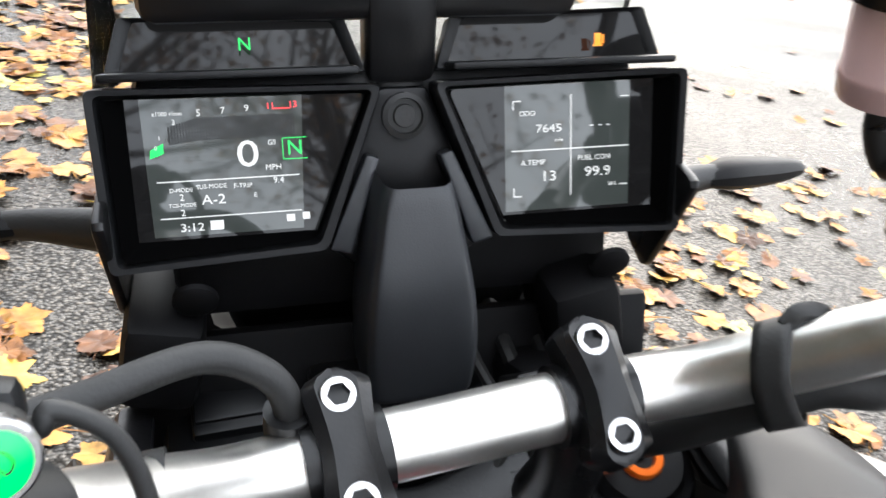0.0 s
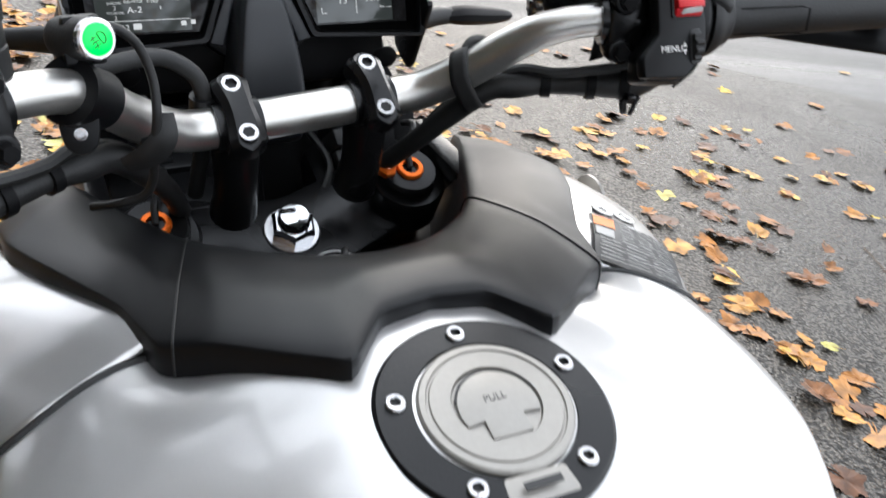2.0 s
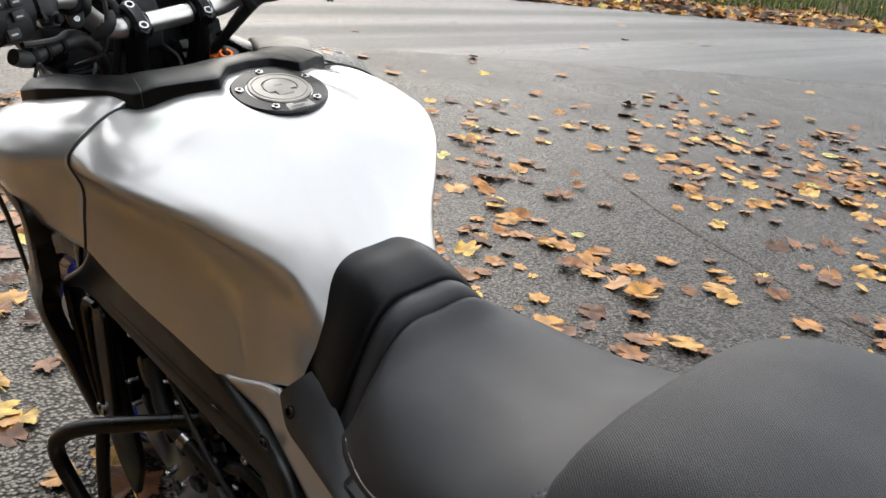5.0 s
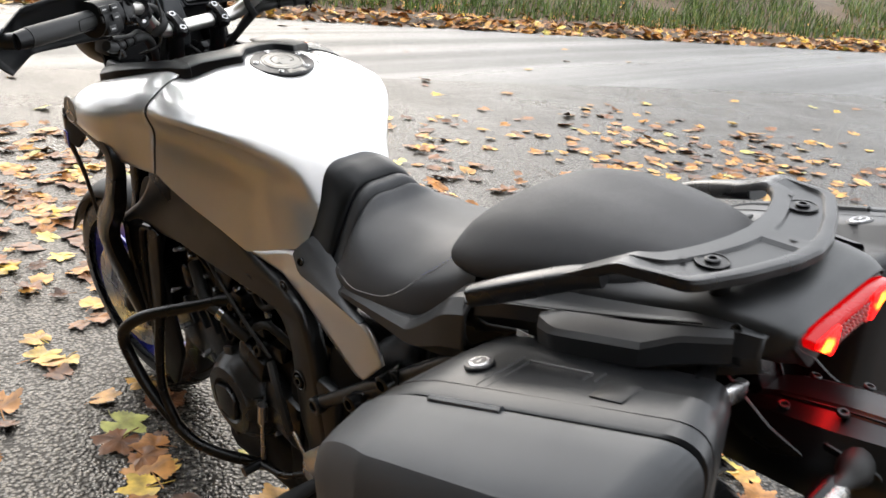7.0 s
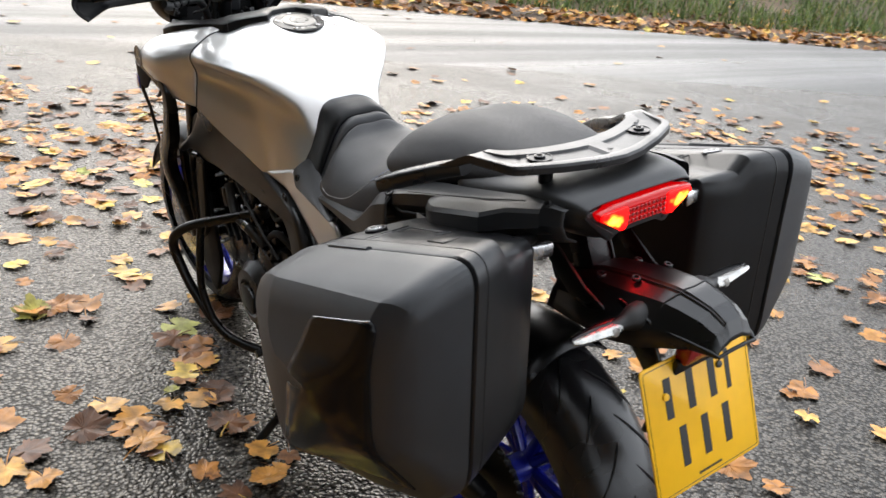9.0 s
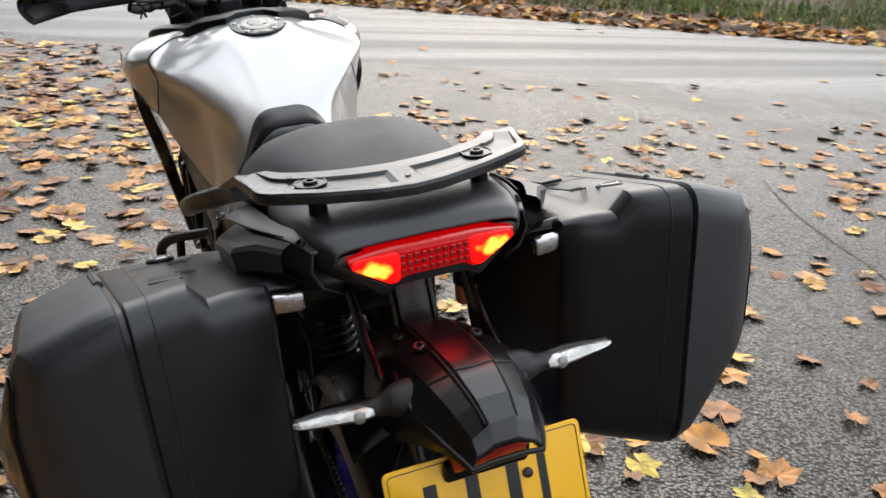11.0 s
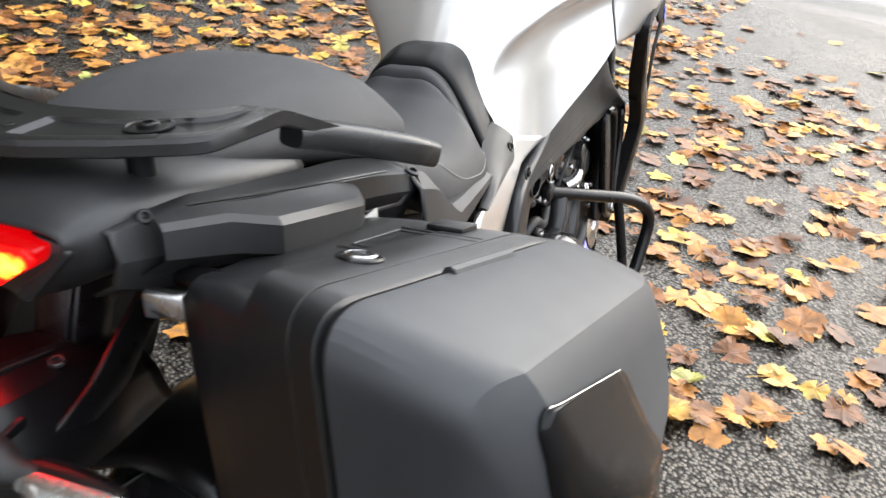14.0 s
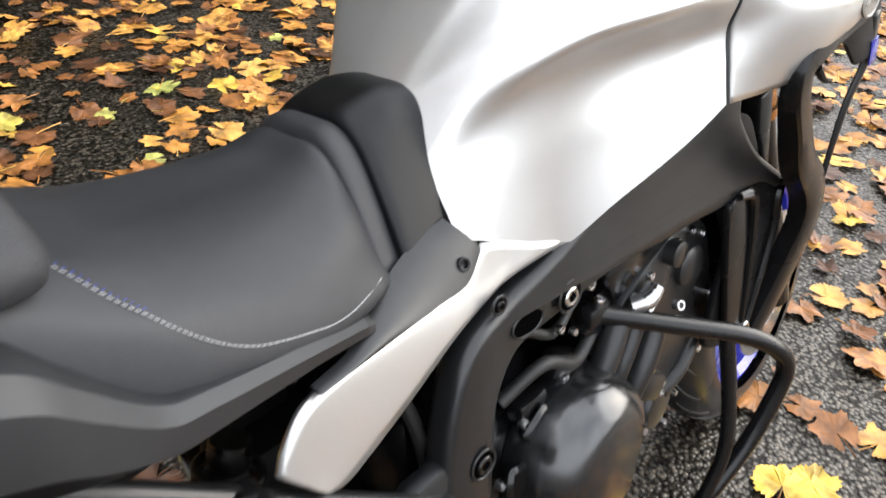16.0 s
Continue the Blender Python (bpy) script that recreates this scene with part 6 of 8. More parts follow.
for s in (-1, 1):
    # hooked deflector frames in front of the tank, each with a thin blade
    hook = catmull([(.268, 1.163, .925), (.268, 1.110, .916), (.268, 1.068, .905), (.266, 1.032, .888), (.262, 1.040, .850), (.254, 1.085, .795), (.245, 1.135, .738), (.236, 1.212, .672), (.228, 1.237, .606), (.210, 1.221, .507), (.195, 1.189, .419)], 48)
    P = []
    for k, p in enumerate(hook):
        t = hook[min(k + 1, 47)] - hook[max(k - 1, 0)]
        n = np.cross(t, (1, 0, 0))
        n /= np.linalg.norm(n)
        w = float(np.interp(k, [0, 8, 24, 32, 40, 47], [.013, .016, .017, .026, .030, .020]))
        dp = float(np.interp(k, [0, 12, 24, 47], [.010, .014, .026, .024]))
        P.append([p + n * w * a + np.array([b, 0, 0]) for a, b in ((-1, -dp), (-1, .001), (-.8, .005), (0, .007), (.8, .005), (1, .001), (1, -dp))])
    df = part("side_deflector", side_of(grid(np.array(P), wrap=True, caps=True), s), SATIN, bike, "black hooked side deflector below the tank panel", sharp=40)
    blade = [((.255, 1.269, .911), (.255, 1.232, .913)), ((.250, 1.281, .841), (.250, 1.253, .847)), ((.243, 1.258, .778), (.243, 1.236, .785)), ((.236, 1.244, .680), (.236, 1.228, .690)),
             ((.226, 1.252, .580), (.226, 1.226, .588)), ((.205, 1.212, .455), (.205, 1.190, .460))]
    part("deflector_blade", side_of(grid(catmull(np.array([[o, np.array(o) * .5 + np.array(i) * .5 + (.003, 0, 0), i] for o, i in blade]), 30)), s), SATIN, df, thick=0.003)
    part("deflector_gusset", side_of(slab(roundpoly([(1.100, .925), (1.262, .925), (1.268, .850), (1.215, .846), (1.165, .885), (1.085, .895)], .01, 3), .006, Matrix.Translation((.252, 0, 0)) @ SIDE, .002), s), DULL, df)
    part("deflector_spike", side_of(tube([(.250, 1.10, .868), (.248, 1.135, .845), (.247, 1.165, .838)], [.006, .004, .0015], 8, 8), s), DULL, df)
    part("blue_sticker", side_of(block((.002, .022, .034), pose(.2555, 1.268, .856, 12, 0, 0), .0004), s), BLUE, df, "small blue sticker")
# steering, forks and front wheel stay with the turned bars
HEAD = Vector((0, 1.165, .960))
RAKE = Vector((0, -math.sin(radians(25)), math.cos(radians(25))))
STEER = Matrix.Translation(HEAD) @ Matrix.Rotation(radians(6.0), 4, RAKE) @ Matrix.Translation(-HEAD)


def steered(bm):
    bm.transform(STEER)
    return bm


fw = wheel("front_wheel", STEER @ pose(0, 1.555, .300), .300, .122, .222, "front wheel with blue spokes")
part("front_mudguard", steered(grid(np.array([[(x, 1.555 + (.322 - x * x * 6) * math.cos(a), .300 + (.322 - x * x * 8) * math.sin(a)) for x in np.linspace(-.068, .068, 9)] for a in np.linspace(radians(25), radians(150), 22)]))),
     BLACK, bike, "black front mudguard", thick=0.004)
for s in (-1, 1):
    x = s * .108
    top = Vector((x, 1.160, .980))
    d = -RAKE
    fk = part("fork_tube", steered(tube([top, top + d * .28], .0265, 4, 20)), GOLD, bike, "gold upside-down fork tube")
    part("fork_leg", steered(tube([top + d * .26, top + d * .30, top + d * .72], [.030, .0225, .030], 8, 18)), SATIN, fk)
    part("fork_cap", steered(lathe([(.0255, 0), (.0255, .006), (.023, .009), (.020, .009)], axis_to(top + RAKE * .002, RAKE), 28)), SATIN, fk, "black fork cap")
    part("fork_adjuster", steered(lathe([(.0120, .0), (.0120, .0045), (.0108, .0060), (.0072, .0060), (.0066, .0015), (.001, .0015)], axis_to(top + RAKE * .0085, RAKE), 28)), ORANGE, fk, "orange anodised fork adjuster")
    part("disc", steered(lathe([(.149, -.0025), (.149, .0025), (.10, .0025), (.10, -.0025)], pose(s * .07, 1.555, .300, 0, 90, 0), 48)), STEEL, fw)
    part("caliper", steered(block((.05, .07, .11), pose(s * .085, 1.455, .36, 20, 0, 0), .015)), SATIN, fw)
    part("front_indicator_stalk", side_of(tube([(.150, 1.285, 1.085), (.185, 1.300, 1.083), (.215, 1.308, 1.081)], [.012, .009, .007], 8, 10), s), RUBBER, bike)
    ind = tube([(.195, 1.302, 1.082), (.215, 1.308, 1.081), (.250, 1.318, 1.076), (.276, 1.325, 1.073), (.283, 1.326, 1.072)], [.007, .013, .012, .008, .004], 14, 10, .75)
    part("front_indicator", side_of(ind, s), DULL, bike, "black front indicator")
part("gearbox_housing", join(block((.10, .26, .22), pose(-.095, .565, .40, 6, 0, 0), .025, 2), block((.07, .20, .12), pose(-.105, .62, .27, 0, 0, 0), .02, 2), block((.05, .10, .26), pose(-.125, .50, .50, 10, 0, 0), .015, 2)), DULL, bike, "black gearbox housing")
part("stand_bracket", slab(roundpoly([(.60, .33), (.70, .30), (.72, .22), (.68, .18), (.60, .20), (.56, .27)], .015, 3), .012, Matrix.Translation((-.132, 0, 0)) @ SIDE, .003), DULL, bike, "black side stand bracket")
part("gear_pedal", join(tube([(-.175, .60, .315), (-.190, .66, .285), (-.196, .735, .272)], [.006, .007, .007], 12, 10), tube([(-.185, .735, .272), (-.235, .738, .272)], [.009, .010], 5, 12)), SATIN, bike, "black gear pedal with rubber tip")
part("side_stand", join(tube([(-.125, .66, .22), (-.20, .695, .11), (-.315, .735, -.028)], .012, 14, 10), block((.06, .085, .008), pose(-.335, .742, -.046, 0, 8.4, 0), .003)), SATIN, bike, "extended black side stand")

# ---- motorcycle: cockpit ----
DM = Matrix.Translation((0, 1.250, 1.134)) @ Matrix.Rotation(radians(72), 4, 'X')


def bezel(outer, depth, rim, sink, m):
    """A housing with a sunken front: back, outside, rim, inside."""
    o = np.asarray(outer)
    c = o.mean(0)
    d = o - c
    L = np.linalg.norm(d, axis=1, keepdims=True)
    inn = c + d * (1 - rim / L)
    inn2 = c + d * (1 - (rim + .0035) / L)
    bk = c + d * (1 - .010 / L)
    loops = [[(*p, -depth) for p in bk], [(*p, -depth * .4) for p in o], [(*p, -.002) for p in o], [(*(c + (p - c) * .992), 0) for p in o], [(*p, -.0005) for p in inn], [(*p, -sink) for p in inn2]]
    bm = grid(np.array(loops), wrap=True)
    bm.transform(m)
    return bm, inn2


def flat(outline, z, m):
    bm = bmesh.new()
    bm.faces.new([bm.verts.new((*p, z)) for p in outline])
    bm.transform(m)
    return bm


def at(x, y, z=0.0):
    return DM @ Matrix.Translation((x, y, z))


dash = part("instrument_body", join(block((.26, .03, .075), pose(0, 1.290, 1.130, -18, 0, 0), .010), block((.026, .02, .09), pose(0, 1.285, 1.14, -18, 0, 0), .006)), BLACK, bike, "black instrument housing")
for s in (-1, 1):
    o = [(s * .0125, .0345), (s * .1475, .0370), (s * .1450, -.0490), (s * .0425, -.0445)]
    if s < 0:
        o = o[::-1]
    bm, inn = bezel(roundpoly(o, .0045, 4), .045, .0048, .0075, DM)
    h = part("display_housing", bm, BLACK, dash, "black display housing")
    part("display_glass", flat(inn, -.0074, DM), SCREEN, dash, "dark reflective instrument display")
    ii = np.array([(p[0], p[1]) for p in inn])
    far_x, low_y = abs(ii[:, 0]).max() - .0095, ii[:, 1].min() + .0085
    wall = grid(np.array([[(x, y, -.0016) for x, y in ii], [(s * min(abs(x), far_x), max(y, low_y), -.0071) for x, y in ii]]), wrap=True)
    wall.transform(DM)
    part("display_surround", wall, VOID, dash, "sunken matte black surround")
    o = [(s * .0175, .0405), (s * .140, .0430), (s * .132, .0690), (s * .0265, .0670)]
    if s < 0:
        o = o[::-1]
    bm, inn = bezel(roundpoly(o, .0025, 3), .030, .0032, .003, DM @ Matrix.Translation((0, 0, -.012)) @ Matrix.Rotation(radians(-8), 4, 'X'))
    part("warning_lamp_housing", bm, BLACK, dash)
    part("warning_lamp_glass", flat(inn, -.0029, DM @ Matrix.Translation((0, 0, -.012)) @ Matrix.Rotation(radians(-8), 4, 'X')), SCREEN, dash, "dark warning lamp strip")
    part("housing_roof", block((.118, .030, .004), DM @ Matrix.Translation((s * .082, .0415, -.016)) @ Matrix.Rotation(radians(90), 4, 'X'), .0015), BLACK, dash)


for s, x0, x1 in ((-1, -.1235, -.0535), (1, .0500, .1180)):
    y0, y1 = (-.0335, .0315)
    part("lcd_field", flat([(x0, y0), (x1, y0), (x1, y1), (x0, y1)] if s > 0 else [(x0, y0), (x1, y0), (x1 + .003, y1), (x0 - .001, y1)], -.0072, DM), LCD, dash, "faintly lit display field")


def dash_text(text, size, x, y, mat=None, squash=1.0):
    return letters(text, size * 1.06, at(x + .0025 * (x < 0), (y - .0385) * 1.07 + .0335, -.0070), .0001, squash=squash)


def dash_bar(w, h, x, y):
    return block((w, h, .0002), at(x + .0025 * (x < 0), (y - .0385) * 1.07 + .0335, -.0070), 0)


white = [dash_text("0", .017, -.080, .0105, squash=1.25), dash_text("GS", .0032, -.0685, .0155), dash_text("MPH", .0036, -.0685, .0045), dash_text("D-MODE", .0026, -.112, -.0035),
         dash_text("2", .0042, -.112, -.0068), dash_text("TCS-MODE", .0024, -.112, -.0102), dash_text("2", .0042, -.112, -.0137), dash_text("SUS-MODE", .0028, -.098, -.0025), dash_text("A-2", .0062, -.0975, -.0085, squash=1.15),
         dash_text("F-TRIP", .0030, -.0835, -.0030), dash_text("9.4", .0040, -.0665, -.0015), dash_text("E", .003, -.078, -.0075), dash_text("3:12", .0052, -.1085, -.0205, squash=1.2), dash_bar(.0062, .0045, -.097, -.0200),
         dash_text("x1000 r/min", .0026, -.115, .0300), dash_text("3", .0034, -.1125, .0262), dash_text("5", .0042, -.1010, .0298), dash_text("7", .0042, -.0900, .0304), dash_text("9", .0042, -.0790, .0310),
         dash_text("0", .0026, -.1215, .0155), dash_text("1", .0026, -.1195, .0198), dash_bar(.066, .0005, -.0895, .0005), dash_bar(.066, .0005, -.0895, -.0158), dash_bar(.004, .0035, -.0620, -.0190), dash_bar(.0035, .0035, -.0545, -.0185)]
part("display_writing", join(*white), SCREENTXT, dash, "white figures on the display")
tagged(part("tachometer_scale", join(*[dash_bar(.0008, .0085 + .002 * min(1, k / 10), -.1150 + .0013 * k, .0205 + .0025 * min(1, k / 10)) for k in range(45)]), SATIN, dash), kind="stuff")
part("gear_symbol", join(dash_text("N", .0095, -.0578, .0125), dash_bar(.0115, .0004, -.0578, .0172), dash_bar(.0115, .0004, -.0578, .0078), dash_bar(.0004, .0095, -.0635, .0125)), SCREENGRN, dash, "green neutral symbol")
part("tachometer_needle", slab([(-.0035, -.0030), (.0028, -.0008), (.0030, .0040), (-.0030, .0010)], .0002, at(-.1185, .0070, -.0070), 0), SCREENGRN, dash)
part("tachometer_red", join(dash_text("11", .0040, -.0680, .0314), dash_text("13", .0040, -.0575, .0318), dash_bar(.008, .0005, -.0628, .0304)), SCREENRED, dash)
right = [dash_text("ODO", .0034, .0620, .0225), dash_text("7645", .0056, .0735, .0150, squash=1.2), dash_text("mile", .0026, .0790, .0095), dash_text("A.TEMP", .0038, .0650, -.0010), dash_text("13", .0070, .0735, -.0080, squash=1.2),
         dash_text("FUEL CON", .0036, .0985, .0000), dash_text("99.9", .0068, .1005, -.0070, squash=1.2), dash_text("- - -", .0055, .1015, .0160, squash=1.3), dash_text("BAL", .0026, .109, -.0135), dash_bar(.064, .0006, .0855, .0050),
         dash_bar(.0006, .052, .0855, .0065), dash_bar(.0045, .0006, .0565, .0285), dash_bar(.0006, .0045, .0545, .0265), dash_bar(.0045, .0006, .0565, -.0170), dash_bar(.0006, .0045, .0545, -.0150), dash_bar(.0045, .0006, .1150, -.0140),
         dash_bar(.0045, .0006, .115, .0290)]
part("display_writing", join(*right), SCREENTXT, dash, "white figures on the display")
part("neutral_lamp", letters("N", .0085, DM @ Matrix.Translation((-.075, .0545, -.0135)), .0002), SCREENGRN, dash, "lit green neutral lamp")
FL = DM @ Matrix.Translation((.1025, .0525, -.0135))
part("fuel_lamp", join(block((.0036, .0056, .0003), FL, .0001), block((.0010, .0044, .0003), FL @ Matrix.Translation((.0029, -.0002, 0)), 0), block((.0052, .0009, .0003), FL @ Matrix.Translation((0, -.0033, 0)), 0)), AMBERLIT, dash, "lit amber fuel lamp")
part("power_socket", lathe([(.0115, -.01), (.0115, .003), (.009, .004), (.0085, .001), (.006, .001), (.0055, .003), (.001, .003)], at(.0, .018, -.014), 28), RUBBER, dash, "round black socket")
part("dash_bridge", slab(roundpoly([(-.013, .034), (.013, .034), (.042, -.044), (.028, -.055), (-.028, -.055), (-.042, -.044)], .004, 3), .016, at(0, -.002, -.024), .003), BLACK, dash)
# fin between the displays, reaching down
FIN = [
    (1.1270, [(0, 1.2275), (0.0105, 1.2278), (0.0140, 1.2300), (0.0165, 1.2350), (0.0175, 1.250)]),
    (1.1180, [(0, 1.2225), (0.0138, 1.2229), (0.0172, 1.2255), (0.0195, 1.2330), (0.0205, 1.250)]),
    (1.0950, [(0, 1.2140), (0.0172, 1.2144), (0.0215, 1.2170), (0.0240, 1.2250), (0.0250, 1.250)]),
    (1.0720, [(0, 1.2075), (0.0200, 1.2079), (0.0250, 1.2105), (0.0275, 1.2185), (0.0285, 1.250)]),
    (1.0480, [(0, 1.2040), (0.0210, 1.2044), (0.0264, 1.2070), (0.0289, 1.2150), (0.0299, 1.250)]),
    (1.0240, [(0, 1.2055), (0.0205, 1.2059), (0.0258, 1.2085), (0.0282, 1.2165), (0.0292, 1.250)]),
    (1.0120, [(0, 1.2100), (0.0192, 1.2104), (0.0244, 1.2130), (0.0268, 1.2210), (0.0278, 1.250)]),
    (1.0040, [(0, 1.2250), (0.0158, 1.2256), (0.0209, 1.2280), (0.0225, 1.2350), (0.0235, 1.250)]),
]
C = np.array([[(x, y, z) for x, y in row] for z, row in FIN])
part("dash_fin", grid(mirrored(surface(C, 34, 20))), FINM, bike, "smooth dark grey fin below the displays", sharp=60)
for s in (-1, 1):
    rib = slab(roundpoly([(s * .0215, .001), (s * .0150, -.001), (s * .0310, -.0480), (s * .0420, -.0450)][::s], .0015, 2), .012, at(0, 0, -.0080), .0015)
    part("fin_rib", rib, FINM, dash)
# front cowl behind the displays
COWL = [
    (1.300, [(0, .990), (.06, .990), (.10, 1.000), (.118, 1.025), (.115, 1.055)]),
    (1.34, [(0, .965), (.07, .970), (.125, .990), (.150, 1.030), (.140, 1.070)]),
    (1.42, [(0, .935), (.06, .945), (.125, .985), (.150, 1.045), (.130, 1.110)]),
    (1.50, [(0, .955), (.05, .965), (.09, 1.000), (.105, 1.050), (.09, 1.090)]),
]
part("front_cowl", grid(half(COWL, 24, 22)), BLACK, bike, "black inner front cowl", thick=0.004)
part("fuse_cover", join(block((.088, .055, .012), pose(-.076, 1.262, .990, 18, 0, 4), .003), block((.040, .028, .005), pose(-.098, 1.252, .9935, 18, 0, 4), .002)), BLACK, bike, "flat black fuse cover under the displays")
part("screw", lathe([(.0055, 0), (.005, .002), (.001, .002)], axis_to((-.112, 1.280, 1.008), (0, -.4, .9)), 14), STEEL, bike)
part("well_floor", block((.31, .25, .008), pose(0, 1.115, .905, 4, 0, 0), .003), DULL, bike, "dark floor below the steering head")
# dark filler added to close the steering well and keep light out
part("well_filler", join(block((.30, .012, .13), pose(0, 1.252, .965, -14, 0, 0), .004), block((.06, .05, .05), pose(.085, 1.236, .985, -20, 0, 8), .008), block((.05, .03, .07), pose(-.030, 1.240, .975, -14, 0, 0), .006)), DULL, bike, "dark filler panel behind the forks")
part("dash_underside", block((.24, .05, .05), pose(0, 1.285, 1.062, -10, 0, 0), .012, 2), DULL, bike)
for s in (-1, 1):
    part("fairing_box", side_of(block((.040, .075, .050), pose(.128 if s < 0 else .098, 1.262, 1.035, 0, -12, 0), .008, 2), s), DULL, bike, "black plastic box beside the displays")
    part("bracket_plate", side_of(slab(roundpoly([(1.225, 1.120), (1.29, 1.125), (1.30, 1.06), (1.262, 1.045)], .01, 3), .006, Matrix.Translation((.145, 0, 0)) @ SIDE, .002), s), SATIN, bike)
    part("round_bung", side_of(lathe([(.011, 0), (.011, .003), (.008, .005), (.001, .005)], axis_to((.108, 1.238, 1.070), (0, -.9, -.3)), 20), s), DULL, bike)
for k in range(0, 5, 2):
    part("wiring", tube([(.035 + .012 * k, 1.29, 1.02 - .004 * k), (.040 + .010 * k, 1.245, 1.005 - .006 * (k % 2)), (.05 + .008 * k, 1.21, .985), (.03 + .015 * k, 1.19, .955)], .0035 + .0008 * (k % 3), 18, 8), RUBBER, bike)
part("connector", join(block((.018, .030, .016), pose(.062, 1.225, 1.000, -40, 0, 10), .003), block((.014, .010, .012), pose(.062, 1.212, .990, -40, 0, 10), .002)), RUBBER, bike, "black wiring connector")
part("headlight_box", block((.20, .12, .10), pose(0, 1.37, 1.02), .03, 3), SATIN, bike)
bracket = part("screen_bracket", block((.212, .045, .034), pose(-.016, 1.30, 1.2075), .008), SATIN, bike, "black windscreen bracket")
part("bracket_post", block((.035, .03, .07), pose(0, 1.29, 1.195), .006), SATIN, bracket)
for x in (-.07, .07):
    part("bracket_arm", block((.02, .06, .012), pose(x, 1.31, 1.232, 20, 0, 0), .004), SATIN, bracket)
W = np.array([[(x, 1.405 - .16 * q - .6 * x * x, 1.10 + .36 * q) for x in np.linspace(-.165 + .05 * q, .165 - .05 * q, 15)] for q in np.linspace(0, 1, 12)])
ws = part("windscreen", grid(W), CLEAR, bike, "clear plastic windscreen", thick=0.002)
ws.visible_shadow = False

# ---- bars ----
BAR = catmull([(0, 1.118, 1.077), (.065, 1.118, 1.077), (.095, 1.110, 1.082), (.125, 1.0878, 1.104), (.155, 1.056, 1.1345), (.185, 1.0362, 1.1455), (.225, 1.0154, 1.1485), (.30, .9877, 1.1505), (.43, .960, 1.1505)], 120)
LEFT_BAR = BAR[:0:-1] * np.array([-1, 1, 1])
LEFT_BAR[:, 2] += .006 * np.clip((-LEFT_BAR[:, 0] - .07) / .07, 0, 1)
BAR2 = np.concatenate([LEFT_BAR, BAR])


def on_bar(x):
    """The place on the bar at a distance from the middle, and its direction outwards."""
    k = int(np.argmin(abs(BAR[:, 0] - abs(x))))
    p, d = BAR[k].copy(), BAR[min(k + 1, 119)] - BAR[max(k - 1, 0)]
    d /= np.linalg.norm(d)
    if x < 0:
        p[0], d[0] = -p[0], -d[0]
        p[2] += .006 * min(1, max(0, (-x - .07) / .07))
    return Vector(p), Vector(d)


rad_prof = [.0143 - min(.0026, max(0, abs(x) - .12) * .05) for x in BAR2[::6, 0]]
bars = part("handlebar", steered(tube(BAR2[::6], rad_prof, 110, 20)), ALU, bike, "bent brushed aluminium handlebar")
CN, CT = Vector((0, -.6, .8)), Vector((0, .8, .6))
for x in (-.051, .051):
    c = Vector((x, 1.118, 1.077))
    m = Matrix.Translation(c) @ Matrix(((1, 0, 0, 0), (0, CT.y, CN.y, 0), (0, CT.z, CN.z, 0), (0, 0, 0, 1)))
    loops = []
    for q in np.linspace(-1, 1, 21):
        y = q * .0305
        w = .0105 + .0045 * abs(q) ** 1.5 if abs(q) < .75 else .0145 * math.sqrt(max(.02, 1 - ((abs(q) - .62) / .38) ** 2)) + .0005
        zt = .0175 + .007 * (1 - q * q)
        zb = .004
        loops.append([(-w, y, zb), (-w, y, zt - .004), (-w * .6, y, zt), (0, y, zt - .0015), (w * .6, y, zt), (w, y, zt - .004), (w, y, zb)])
    cl = part("bar_clamp", steered((lambda b: (b.transform(m), b)[1])(grid(np.array(loops), wrap=True, caps=True))), SATIN, bike, "black handlebar clamp")
    for sg in (-1, 1):
        part("bolt", steered(bolt(m @ Matrix.Translation((0, sg * .0192, .0165)), .0075, .006)), STEEL, cl, "bright socket bolt")
    part("clamp_collar", steered(tube([c + Vector((-.016, 0, 0)), c + Vector((.016, 0, 0))], .0172, 3, 24)), SATIN, cl)
    part("riser", steered(tube([c + CN * -.008, c + Vector((0, .012, -.05)), c + Vector((0, .028, -.085))], [.018, .016, .018], 8, 16)), SATIN, cl, "black handlebar riser")
YM = axis_to(HEAD - RAKE * .012, RAKE)
yo = roundpoly([(-.145, .028), (-.10, -.025), (-.04, -.045), (.04, -.045), (.10, -.025), (.145, .028), (.135, .055), (.08, .050), (.0, .028), (-.08, .050), (-.135, .055)], .016, 4)
yo = yo * np.array([1, -1])
yk = part("top_yoke", steered(slab(yo[::-1] * np.array([1, -1]), .022, Matrix.Translation(HEAD - RAKE * .014) @ Matrix.Rotation(radians(25), 4, 'X'), .005)), SATIN, bike, "black top yoke")
STEM = HEAD + Vector((0, -.005, -.007))
part("stem_washer", steered(lathe([(.0245, -.012), (.0245, .001), (.0225, .003)], axis_to(STEM, RAKE), 36)), STEEL, yk)
part("stem_nut", steered(join(lathe([(.0195, .002), (.0195, .012), (.0165, .015), (.012, .015)], axis_to(STEM, RAKE, 15), 6), lathe([(.0135, .012), (.0135, .020), (.0115, .0235), (.006, .0245), (.0005, .0245)], axis_to(STEM, RAKE), 28))), CHROME, yk, "chrome steering stem nut")
for x in (-.112, .112):
    part("yoke_boss", steered(lathe([(.034, -.03), (.034, .0), (.031, .004), (.026, .004)], axis_to(Vector((x * .965, 1.160, .976)), RAKE), 28)), SATIN, yk)
